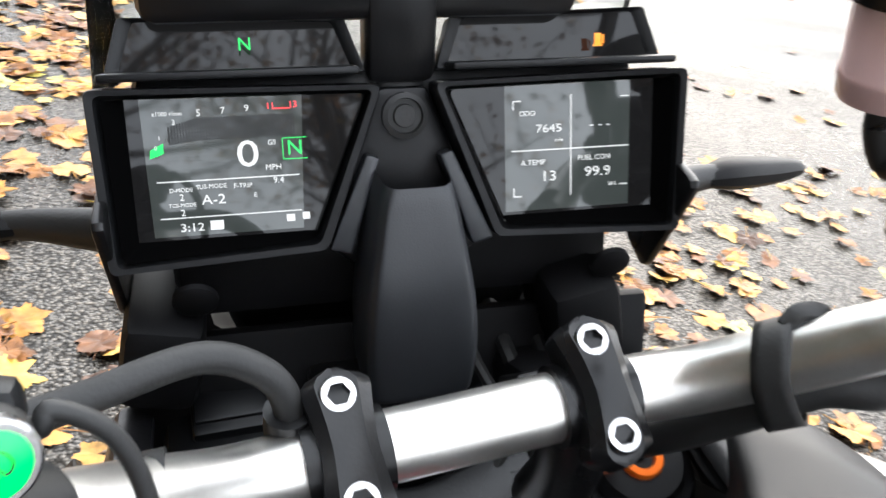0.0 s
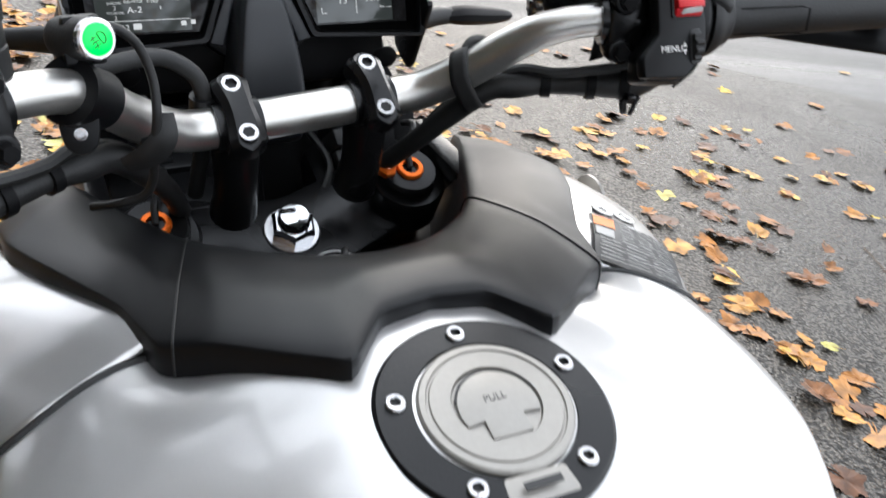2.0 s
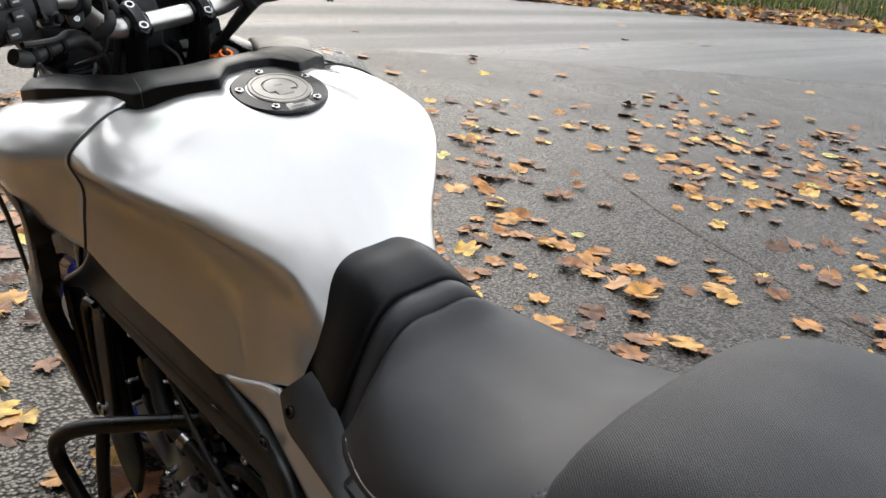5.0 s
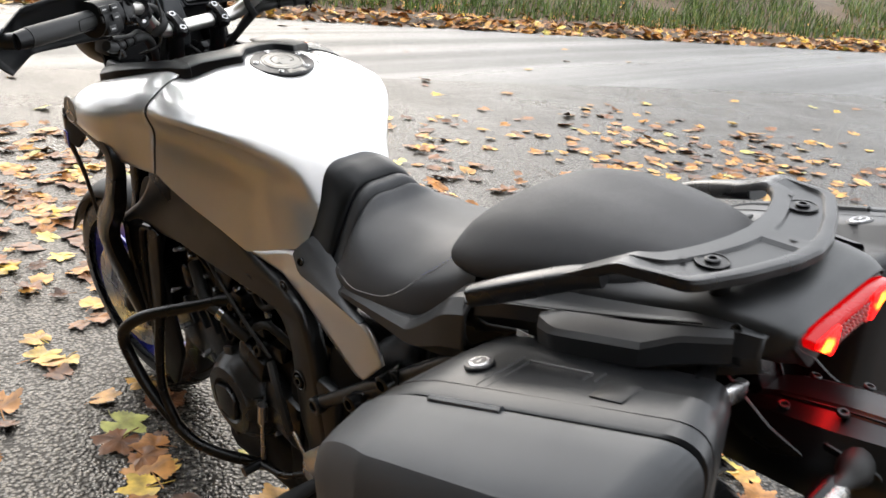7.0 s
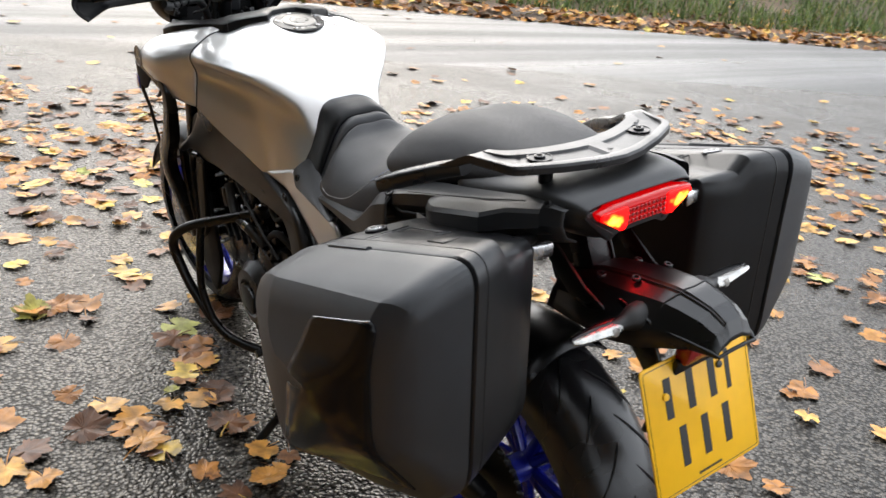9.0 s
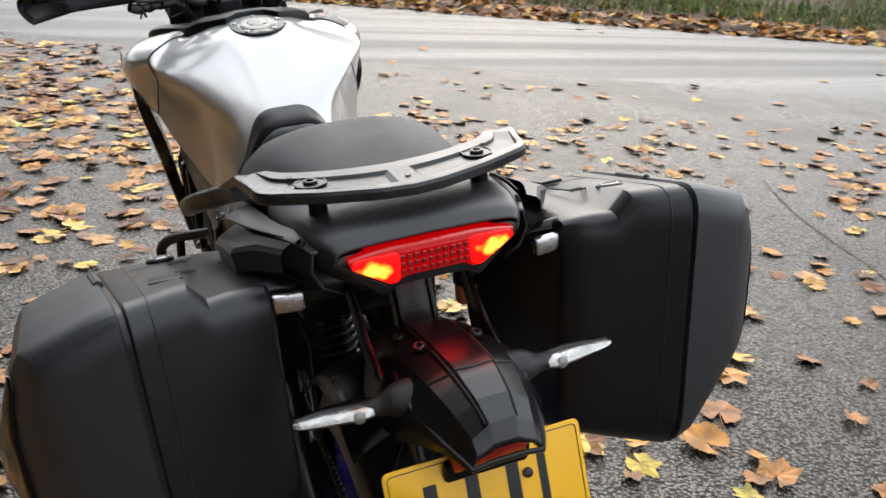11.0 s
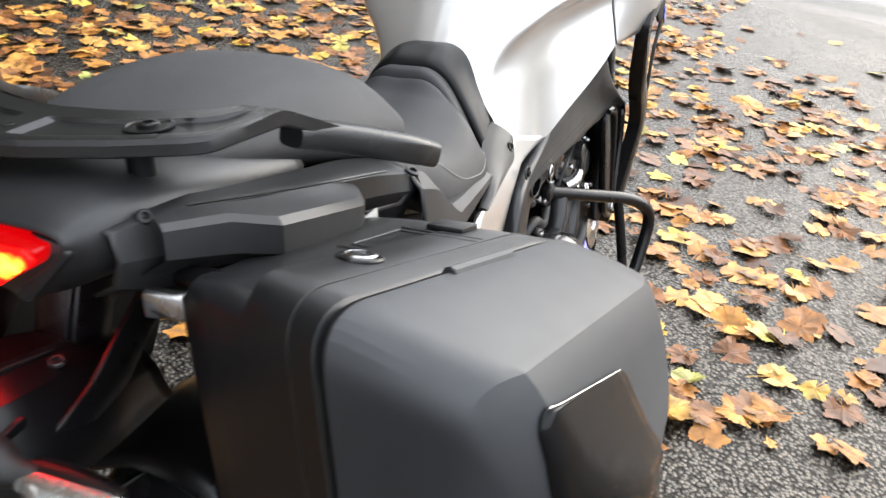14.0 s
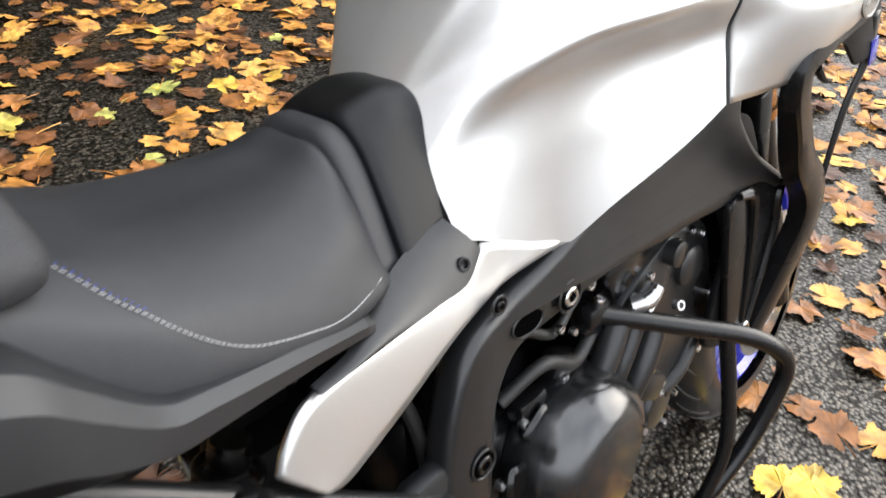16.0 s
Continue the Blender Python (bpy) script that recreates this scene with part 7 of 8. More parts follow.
part("steering_head", block((.13, .16, .14), pose(0, 1.14, .86, 25, 0, 0), .03, 3), SATIN, bike, "black steering head")
part("tank_front_wall", block((.26, .02, .14), pose(0, 1.02, .90, -20, 0, 0), .006), SATIN, bike)
part("well_floor", block((.30, .26, .02), pose(0, 1.19, .870, 12, 0, 0), .006), SATIN, bike)
for s in (-1, 1):
    part("inner_panel", side_of(block((.02, .24, .14), pose(.165, 1.12, .94, 0, -18, 0), .006), s), SATIN, bike)
    part("wiring_box", side_of(block((.10, .10, .05), pose(.085, 1.235, .955, 15, 0, 0), .012, 2), s), BLACK, bike)
    part("fairing_stay", side_of(tube([(.06, 1.20, .93), (.10, 1.26, .99), (.12, 1.30, 1.06)], .008, 12, 8), s), SATIN, bike)
for x in (-.108, .108):
    c = Vector((x, 1.160, .980)) + RAKE * .009
    part("rebound_nut", steered(lathe([(.0085, 0), (.0085, .006), (.0065, .0075), (.001, .0075)], axis_to(c + Vector((-.020, .004, .001)), RAKE), 6)), ORANGE, yk, "small orange fork nut")
    part("nut_screw", steered(lathe([(.0042, .007), (.0042, .010), (.003, .011), (.001, .011)], axis_to(c + Vector((-.020, .004, .001)), RAKE), 12)), STEEL, yk)
    part("sensor_lead", steered(tube([c + RAKE * .004, c + Vector((.004, .010, .016)), c + Vector((.016, .024, .030)), c + Vector((.020, .05, .02))], .0028, 16, 8)), RUBBER, yk)
LK = Vector((.013, 1.096, .941))
lockb = part("ignition_lock", steered(lathe([(.030, -.05), (.030, -.004), (.027, .003), (.021, .004), (.020, .001), (.016, .001), (.0155, .004), (.002, .0045)], axis_to(LK, RAKE), 36)), SATIN, bike, "black ignition lock with key")
part("lock_ring", steered(lathe([(.0245, .0036), (.0245, .0048), (.0228, .0050), (.0225, .0036)], axis_to(LK, RAKE), 36)), GREY, lockb)
key = thing("ignition_key", LEAN, "ignition key with red tag in the lock", "key")
part("key_head", steered(slab(roundpoly([(-.012, 0), (.012, 0), (.014, .022), (.006, .030), (-.006, .030), (-.014, .022)], .004, 3), .005, axis_to(LK + RAKE * .004, RAKE) @ Matrix.Rotation(radians(90), 4, 'X') @ Matrix.Rotation(radians(60), 4, 'Y'), .0012)), RUBBER, key)
part("key_ring", steered(tube([LK + RAKE * .03 + Vector((.010 * math.cos(a), -.012 - .010 * math.sin(a) * .4, .010 * math.sin(a))) for a in np.linspace(0, 6.2, 16)], .0008, 24, 6)), STEEL, key)
part("key_tag", steered(tube([(.004, 1.076, .9715), (-.004, 1.070, .9705), (-.0157, 1.068, .9700), (-.028, 1.068, .9690)], [.004, .0075, .0085, .006], 14, 10, .5)), RED, key, "red fabric tag")
# right bar: strap, brake clamp, reservoir, switches, grip, guard
p, d = on_bar(.122)
e1 = d.cross(Vector((0, 0, 1))).normalized()
e2 = e1.cross(d)
loop_rows = [[tuple(p + d * (k - .012 * (1 - math.sin(a)) * .5) + e1 * .0166 * math.cos(a) + e2 * (.0166 if math.sin(a) > 0 else .031) * math.sin(a)) for a in np.linspace(0, 6.283, 37)[:-1]] for k in (-.0075, -.003, .003, .0075)]
part("cable_strap", steered(grid(np.array(loop_rows), wrap=True)), RUBBER, bars, "black rubber cable strap", thick=0.0022)
part("strap_tail", steered(tube([p + Vector((-.004, .002, .015)), p + Vector((.002, .002, .020)), p + Vector((.009, -.002, .021)), p + Vector((.013, -.004, .018))], [.0045, .005, .0045, .002], 10, 8, .5)), RUBBER, bars)
for s in (-1, 1):
    p, d = on_bar(s * (.202 if s > 0 else .212))
    face = axis_to(p + Vector((-.004 * s, -.012, 0)), (-.40 * s, -.9, .1))
    mc = part("brake_perch" if s > 0 else "clutch_perch", steered(join(tube([p - d * .0145, p - d * .013, p + d * .013, p + d * .0145], [.0165, .018, .018, .0165], 10, 28), slab(roundpoly([(-.014, -.010), (-.011, -.020), (.011, -.020), (.014, -.010), (.014, .010), (.011, .020), (-.011, .020), (-.014, .010)], .005, 3), .012, face, .0035),
        block((.028, .040, .034), pose(p.x, p.y + .020, p.z, 0, 0, -6 * s), .008))), SATIN, bike, "black lever clamp")
    for dz in (-.0175, .0175):
        q = p + Vector((-.0090 * s, -.013, dz))
        part("clamp_boss", steered(lathe([(.0098, -.012), (.0098, .0035), (.0082, .0062), (.006, .0064)], axis_to(q, (-.40 * s, -.9, .1)), 24)), SATIN, mc)
        part("bolt", steered(join(lathe([(.0062, 0), (.0062, .0012), (.0048, .0014)], axis_to(q + Vector((-.0026 * s, -.0056, .0006)), (-.40 * s, -.9, .1)), 20), lathe([(.0056, 0), (.0056, .0046), (.0049, .0058), (.001, .0059)], axis_to(q + Vector((-.0030 * s, -.0065, .0007)), (-.40 * s, -.9, .1), 12), 6))), DULL, mc)
    # cylinder body in front of the bar, lever pivot plates and bright lever boss
    part("perch_body", steered(join(block((.030, .060, .026), pose(p.x + s * .002, p.y + .045, p.z - .004, 4, 0, 4 * s), .006), tube([p + Vector((s * .000, .040, .004)), p + Vector((s * .045, .058, .002))], [.0135, .0125], 5, 20),
                                    block((.034, .034, .026), pose(p.x + s * .008, p.y + .068, p.z + .004, 0, 0, -20 * s), .006), block((.022, .016, .030), pose(p.x - s * .004, p.y + .040, p.z + .016, 0, 0, 0), .005), block((.016, .030, .016), pose(p.x + s * .016, p.y + .088, p.z - .012, 0, 0, 25 * s), .004))), SATIN, mc)
    pv = p + Vector((s * .014, .100, -.018))
    for dz, sz in ((-.010, .9), (.0085, 1)):
        part("pivot_plate", steered(slab(roundpoly([(-.022 * sz, -.010), (-.006, -.022), (.018, -.020), (.020, .008), (.004, .017), (-.016, .013)], .008, 4), .0055, Matrix.Translation(pv + Vector((s * .002, 0, dz))), .0018)), SATIN, mc)
    part("pivot_bolt", steered(join(lathe([(.0078, 0), (.0078, .003), (.0066, .0042), (.0035, .0044), (.003, .0028), (.0005, .0028)], Matrix.Translation(pv + Vector((s * .004, .004, .0112))), 24))), STEEL, mc, "bright domed pivot bolt")
    part("lever_boss", steered(lathe([(.0120, -.0072), (.0142, -.0064), (.0148, -.003), (.0142, -.0012), (.0150, .0006), (.0150, .0042), (.0138, .0056), (.012, .0058)], Matrix.Translation(pv + Vector((-s * .006, -.002, 0))), 30)), STEEL, mc, "bright lever boss")
    part("reach_adjuster", steered(join(lathe([(.0075, -.008), (.0085, -.006), (.0085, .006), (.0075, .008), (.004, .0085)], axis_to(pv + Vector((s * .004, -.026, -.002)), (-.5 * s, -.86, .1)), 14), tube([pv + Vector((s * .010, -.018, .012)), pv + Vector((s * .008, -.030, .014)), pv + Vector((s * .001, -.036, .008)), pv + Vector((-s * .002, -.036, -.008))], .0032, 14, 8))), SATIN, mc)
    part("banjo_bolt", steered(join(lathe([(.0085, -.008), (.0085, .004), (.0105, .005), (.0105, .011), (.0085, .012), (.0070, .013), (.0070, .019), (.006, .0205), (.001, .0205)], pose(p.x - s * .002, p.y + .030, p.z + .022), 20), tube([(p.x - s * .002, p.y + .030, p.z + .030), (p.x + s * .006, p.y + .060, p.z + .026), (p.x + s * .020, p.y + .10, p.z + .004)], [.006, .005, .005], 12, 10))), SATIN, mc)
    lv = [pv + Vector((s * .0, .004, -.001)), pv + Vector((s * .06, .004, -.004)), pv + Vector((s * .13, -.012, -.008)), pv + Vector((s * .20, -.030, -.010))]
    part("lever", steered(tube(lv, [.009, .007, .0065, .008], 20, 10, .7)), SATIN, mc, "black lever")
    # switch housing: a faceted case leaning away at the top
    SWF = Matrix(((.978, .0846, -.1899, 0), (-.2079, .398, -.8935, 0), (0, .9135, .4067, 0), (0, 0, 0, 1)))
    if s > 0:
        SWF = Matrix.Translation((.2101, .9837, 1.1613)) @ SWF
        front = roundpoly([(-.0120, .0385), (.0120, .0385), (.0215, .029), (.0255, -.005), (.0250, -.024), (.0080, -.042), (-.0230, -.0400), (-.0235, -.026), (-.0110, -.012), (-.0105, .030)], .0025, 2)
        back = roundpoly([(-.0060, .0350), (.0080, .0410), (.0250, .030), (.0300, -.005), (.0280, -.030), (.0080, -.046), (-.0210, -.0430), (-.0180, -.024), (-.0060, -.010)], .005, 3)
        p, d = on_bar(.236)
        sw = part("switch_housing", steered(join(slab(front, .012, SWF @ Matrix.Translation((0, 0, -.0062)), .0022), slab(back, .026, SWF @ Matrix.Translation((0, 0, -.0215)), .006), tube([p - d * .012, p - d * .008, p + d * .014, p + d * .020], [.022, .030, .031, .026], 14, 28))), BLACK, bike, "black handlebar switch housing")
        rocker = part("stop_switch", steered(join(block((.0205, .0105, .008), SWF @ Matrix.Translation((.0105, .0238, .0018)), .0016), block((.0205, .0080, .0042), SWF @ Matrix.Translation((.0105, .0150, .0006)), .001), block((.0045, .0080, .0075), SWF @ Matrix.Translation((.0025, .0150, .0018)), .001), block((.0045, .0080, .0075), SWF @ Matrix.Translation((.0185, .0150, .0018)), .001),
            block((.0205, .0095, .0085), SWF @ Matrix.Translation((.0105, .0078, .0022)) @ Matrix.Rotation(radians(-8), 4, 'X'), .0016), block((.0205, .0060, .006), SWF @ Matrix.Translation((.0105, .0020, .0006)) @ Matrix.Rotation(radians(34), 4, 'X'), .0014))), RED, sw, "red engine stop switch")
        part("switch_seat", steered(slab(roundpoly([(-.0015, -.0025), (.0225, -.0025), (.0225, .0310), (-.0015, .0310)], .002, 3), .0022, SWF @ Matrix.Translation((0, 0, .0002)), .0006)), RUBBER, sw)
        part("start_plate", steered(join(slab(roundpoly([(.0035, .0050), (.0190, .0055), (.0190, .0108), (.0035, .0100)], .0024, 4), .0007, SWF @ Matrix.Translation((0, 0, .0070)) @ Matrix.Rotation(radians(-8), 4, 'X'), .0002))), WHITE, rocker, "worn white start mark")
        part("start_mark", steered(slab(roundpoly([(.0025, -.0008), (.0190, .0000), (.0190, .0038), (.0055, .0030)], .0014, 4), .0007, SWF @ Matrix.Translation((0, .0004, .0046)) @ Matrix.Rotation(radians(20), 4, 'X'), .0002)), GREY, rocker)
        part("switch_writing", steered(letters("STOP", .0043, SWF @ Matrix.Translation((.0136, .0236, .0060)), .0002)), WHITE, rocker)
        ring = [(.0052 + .0020 * math.cos(a), .0236 + .0020 * math.sin(a), .0060) for a in np.linspace(.5, 5.8, 14)]
        sym = join(tube(ring, .00028, 24, 5), tube([(.0030, .0214, .0060), (.0074, .0258, .0060)], .00028, 3, 5), tube([(.0030, .0258, .0060), (.0074, .0214, .0060)], .00028, 3, 5))
        sym.transform(SWF)
        part("stop_symbol", steered(sym), WHITE, rocker)
        part("switch_writing", steered(letters("MENU", .0060, SWF @ Matrix.Translation((-.0022, -.0222, .0003)), .0002)), WHITE, sw)
        part("arrow_mark", steered(join(slab([(.0062, -.0212), (.0092, -.0212), (.0077, -.0180)], .0004, SWF @ Matrix.Translation((0, 0, .0003)), 0), slab([(.0062, -.0230), (.0077, -.0262), (.0092, -.0230)], .0004, SWF @ Matrix.Translation((0, 0, .0003)), 0))), WHITE, sw)
        part("wheel_slot", steered(slab(roundpoly([(.0120, -.0335), (.0205, -.0325), (.0205, -.0095), (.0120, -.0105)], .003, 3), .0030, SWF @ Matrix.Translation((0, 0, -.0008)), .0006)), INK, sw)
        teeth = np.array([[((.0095 + (.0018 if k % 4 in (0, 1) else 0)) * q * math.cos(k / 44 * 6.283), (.0095 + (.0018 if k % 4 in (0, 1) else 0)) * q * math.sin(k / 44 * 6.283), z) for k in range(44)] for q, z in ((.8, -.0034), (1, -.0028), (1, .0028), (.8, .0034), (.3, .0034))])
        wheel_b = grid(teeth, wrap=True, caps=True)
        wheel_b.transform(SWF @ Matrix.Translation((.0162, -.0215, -.0042)) @ Matrix.Rotation(radians(90), 4, 'Y'))
        part("menu_wheel", steered(wheel_b), RUBBER, sw, "toothed menu wheel")
        part("case_joint", steered(tube([SWF @ Vector((.0262, .020, -.016)), SWF @ Vector((.0335, -.006, -.020)), SWF @ Vector((.0300, -.032, -.020)), SWF @ Vector((.010, -.047, -.020))], .0012, 20, 6)), DULL, sw)
        part("cable_stub", steered(join(tube([(.212, 1.060, 1.182), (.211, 1.032, 1.187), (.208, 1.014, 1.184), (.2105, 1.000, 1.1755), (.2115, .997, 1.172)], [.0085, .0085, .0080, .0076, .006], 20, 16), tube([(.228, 1.010, 1.182), (.240, .994, 1.178), (.249, .987, 1.170), (.256, .983, 1.162), (.258, .982, 1.158)], [.008, .0082, .0080, .0072, .004], 18, 16))), RUBBER, sw, "black rubber cable sleeve")
    else:
        p, d = on_bar(-.262)
        sw = part("switch_housing", steered(join(tube([p - d * .026, p + d * .026], [.030, .031], 4, 24), block((.046, .040, .062), axis_to(p, d) @ Matrix.Rotation(radians(90), 4, 'Y') @ Matrix.Translation((0, -.010, 0)), .010))), BLACK, bike, "black handlebar switch housing")
        for k, (dx, dz) in enumerate(((-.010, .018), (.010, .018), (-.010, .002), (.010, .002), (0, -.016))):
            part("switch_button", steered(block((.016, .006, .012), pose(p.x + dx, p.y - .032, p.z + dz, -10, 0, 13), .002)), RUBBER, sw)
            part("button_mark", steered(block((.008, .0006, .002), pose(p.x + dx, p.y - .0356, p.z + dz, -10, 0, 13), 0)), GREY, sw)
    p0, d0 = on_bar(s * .268)
    p1, d1 = on_bar(s * .410)
    grip = part("hand_grip", steered(join(tube([p0, p0 * .7 + p1 * .3, p1], [.0176, .0168, .0168], 10, 28), tube([p0 - d0 * .016, p0 - d0 * .010, p0 - d0 * .004, p0 + d0 * .001, p0 + d0 * .004], [.029, .028, .024, .0215, .0178], 16, 28))), RUBBER, bike, "black rubber hand grip")
    part("bar_end", steered(tube([p1, p1 + d1 * .022], [.016, .014], 4, 18)), SATIN, grip)
    pad = [(.004, -.7), (.004, .6), (.050, .62), (.056, .5), (.058, -.6), (.054, -.75)]
    pad_ring = [p0 + d0 * a + (Vector((0, -math.cos(b * .9), math.sin(b * .9)))) * .0170 for a, b in pad + pad[:1]]
    part("grip_pad", steered(tube(pad_ring, .0007, 60, 5, smooth=False)), DULL, grip)
    part("guard_mount", steered(lathe([(.0075, -.006), (.0075, .001), (.0055, .004), (.002, .0052), (.0005, .0052)], axis_to((s * .3412, 1.030, 1.1455), (-.2 * s, -.6, .8)), 24)), STEEL, grip, "bright domed screw")
    G = np.array([[(s * (.235 + .235 * a - .02 * b * b), 1.085 - .105 * max(0, a - .62) / .38 - .018 * b * b + .012 * math.sin(a * 3), 1.148 + (.048 - .012 * a) * b - .008 * a) for b in np.linspace(-1, 1, 9)] for a in np.linspace(0, 1, 18)])
    part("hand_guard", steered(grid(G)), BLACK, bike, "black plastic hand guard", thick=0.004)
    part("guard_arm", steered(tube([p1 + d1 * .02, p1 + d1 * .034 + Vector((0, .02, 0)), p1 + Vector((s * .02, .05, -.004))], [.014, .013, .012], 10, 10)), SATIN, grip)
    ms = on_bar(s * .194)[0] + Vector((s * .003, 0, 0))
    part("mirror_stem", steered(tube([ms + Vector((0, .004, .015)), ms + Vector((0, .006, .045)), ms + Vector((s * .004, .012, .10)), ms + Vector((s * .05, .02, .20))], [.011, .0105, .0075, .007], 18, 14)), SATIN, bike, "black mirror stem")
    part("mirror_boot", steered(lathe([(.0112, -.006), (.0112, .0085), (.0104, .0095), (.0108, .0105), (.0110, .0205), (.0104, .0215), (.0122, .0225), (.0128, .030), (.0122, .036), (.0128, .040), (.0118, .056), (.010, .060)], pose(ms.x, ms.y + .004, ms.z + .018, 4, 0, 0), 28)), RUBBER, bike)
    mh = ms + Vector((s * .055, .02, .225))
    part("mirror_head", steered(tube([mh + Vector((-.075, 0, 0)), mh + Vector((-.05, .004, .002)), mh + Vector((.05, .004, .004)), mh + Vector((.08, 0, .002))], [.012, .034, .036, .010], 18, 16, .9)), SATIN, bike, "black mirror")
# brake fluid pot on the right bar
RP = Vector((.200, 1.150, 1.208))
pot = part("fluid_reservoir", steered(lathe([(.0215, -.032), (.0228, -.030), (.0232, -.024), (.0240, -.0225), (.0240, -.019), (.0232, -.0175), (.0240, .004), (.0240, .012)], Matrix.Translation(RP), 40)), FLUID, bike, "translucent pinkish brake fluid pot")
part("reservoir_lid", steered(lathe([(.0265, .010), (.0265, .024), (.0245, .028), (.001, .028)], Matrix.Translation(RP), 24)), SATIN, pot, "black screw lid")
part("reservoir_clip", steered(block((.012, .006, .016), Matrix.Translation(RP + Vector((0, -.0245, .010))), .001)), STEEL, pot)
hb = RP + Vector((-.006, -.006, -.028))
he = Vector((.199, 1.066, 1.177))
hm = hb * .45 + he * .55
part("reservoir_hose", steered(tube([hb, hb + Vector((-.002, -.002, -.014)), hb + Vector((.004, -.008, -.028)), hm + Vector((-.004, 0, -.006)), he + Vector((-.010, .006, .001)), he + Vector((.004, .0, -.002))], .0078, 30, 16)), RUBBER, pot, "black rubber hose")
for q in (hb + Vector((-.001, -.001, -.010)), he + Vector((-.008, .005, .001))):
    part("hose_clip", steered(lathe([(.0086, -.003), (.0090, -.002), (.0090, .002), (.0086, .003)], axis_to(q, (.5, -.4, -.7)), 20)), SATIN, pot)
    part("clip_ear", steered(block((.006, .003, .006), Matrix.Translation(q + Vector((.006, -.004, .008))), .001, 1)), STEEL, pot)
# cables under the bar
for s in (-1, 1):
    b = on_bar(s * .122)[0]
    loom = part("cable_loom", steered(tube([(s * .250, 1.030, 1.098), (s * .232, 1.037, 1.090), (s * .206, 1.052, 1.089), (s * .180, 1.070, 1.087), (s * .158, 1.080, 1.086), (s * .140, 1.090, 1.083), (s * .122, 1.102, 1.066), (s * .10, 1.13, 1.03), (s * .085, 1.17, .99)], [.010, .011, .0095, .0085, .0105, .0100, .0095, .008, .008], 60, 14)), RUBBER, bike, "taped black cable loom")
    part("loom_lead", steered(tube([(s * .235, 1.034, 1.108), (s * .206, 1.046, 1.102), (s * .180, 1.062, 1.098), (s * .158, 1.080, 1.098), (s * .130, 1.100, 1.082), (s * .105, 1.125, 1.045)], .0042, 40, 8)), RUBBER, loom)
    for q, r in (((s * .206, 1.052, 1.089), .0118), ((s * .178, 1.071, 1.087), .0108), ((s * .228, 1.040, 1.090), .0124)):
        part("cable_tie", steered(tube([Vector(q) - Vector((s * .003, -.0018, 0)), Vector(q) + Vector((s * .003, -.0018, 0))], r, 2, 16, smooth=False)), DULL, loom)
    part("tie_tail", steered(join(block((.008, .007, .007), pose(s * .226, 1.028, 1.083, 20, 10, 0), .001, 1), block((.004, .003, .016), pose(s * .230, 1.026, 1.077, 0, 25, 0), .0008, 1), block((.005, .004, .012), pose(s * .221, 1.028, 1.077, 0, -15, 0), .0008, 1))), SATIN, loom)
loop = part("clutch_cable", tube([(-.225, 1.055, 1.122), (-.165, 1.085, 1.127), (-.134, 1.100, 1.127), (-.100, 1.118, 1.1245), (-.079, 1.121, 1.113), (-.071, 1.121, 1.096), (-.072, 1.126, 1.06), (-.078, 1.14, 1.01)], .0058, 44, 14), RUBBER, bike, "thick black cable loop")
part("cable_collar", tube([(-.0712, 1.121, 1.094), (-.0716, 1.123, 1.082)], [.0092, .0092], 3, 18, smooth=False), SATIN, loop)
# auxiliary lamp switch clamped on the left bar
BT = Vector((-.140, 1.033, 1.166))
BD = Vector((.42, -.80, .20)).normalized()
fog = part("auxiliary_switch", tube([BT - BD * .034, BT - BD * .030, BT - BD * .008, BT - BD * .001], [.0095, .0118, .0118, .0110], 12, 24), RUBBER, bike, "black clamp-on switch with lit green button")
part("switch_bezel", lathe([(.0112, -.003), (.0112, .0015), (.0102, .0024), (.0088, .0024)], axis_to(BT, BD), 32), STEEL, fog, "bright metal ring")
bc = part("green_button", lathe([(.0087, 0), (.0087, .0026), (.0079, .0032), (.001, .0034)], axis_to(BT, BD), 32), GREENLIT, fog, "lit green push button")
fm = axis_to(BT + BD * .0035, BD) @ Matrix.Rotation(radians(25), 4, 'Z') @ Matrix.Scale(.7, 4)
lens_ring = [(.0012, -.0045, 0), (.0030, -.0045, 0), (.0052, -.0028, 0), (.0058, 0, 0), (.0052, .0028, 0), (.0030, .0045, 0), (.0012, .0045, 0), (.0008, 0, 0), (.0012, -.0045, 0)]
sym = join(tube(lens_ring, .00042, 40, 5), *[tube([(-.0068, -.0030 + .0030 * k, 0), (-.0035, -.0026 + .0030 * k, 0), (-.0005, -.0034 + .0030 * k, 0)], .00040, 8, 5) for k in range(3)], tube([(-.0042, -.0052, 0), (-.0032, -.001, 0), (-.0042, .0020, 0), (-.0034, .0050, 0)], .00034, 10, 5))
sym.transform(fm)
part("lamp_symbol", sym, INK, fog)
k0, k1 = on_bar(-.1435)[0], on_bar(-.1585)[0]
TAB = axis_to((-.1530, 1.0330, 1.1120), (-.10, -.97, .22))
part("switch_clamp", steered(tube([k0, k1], .0172, 4, 28)), BLACK, fog, "black plastic clamp band")
part("clamp_flange", steered(tube([k1, k1 + (k1 - k0) * .22], .0190, 3, 28)), BLACK, fog)
part("clamp_tab", slab(roundpoly([(-.0115, .026), (.0095, .026), (.0100, .006), (.0075, -.007), (-.0010, -.011), (-.0090, -.007), (-.0115, .004)], .005, 4), .008, TAB, .0015), BLACK, fog)
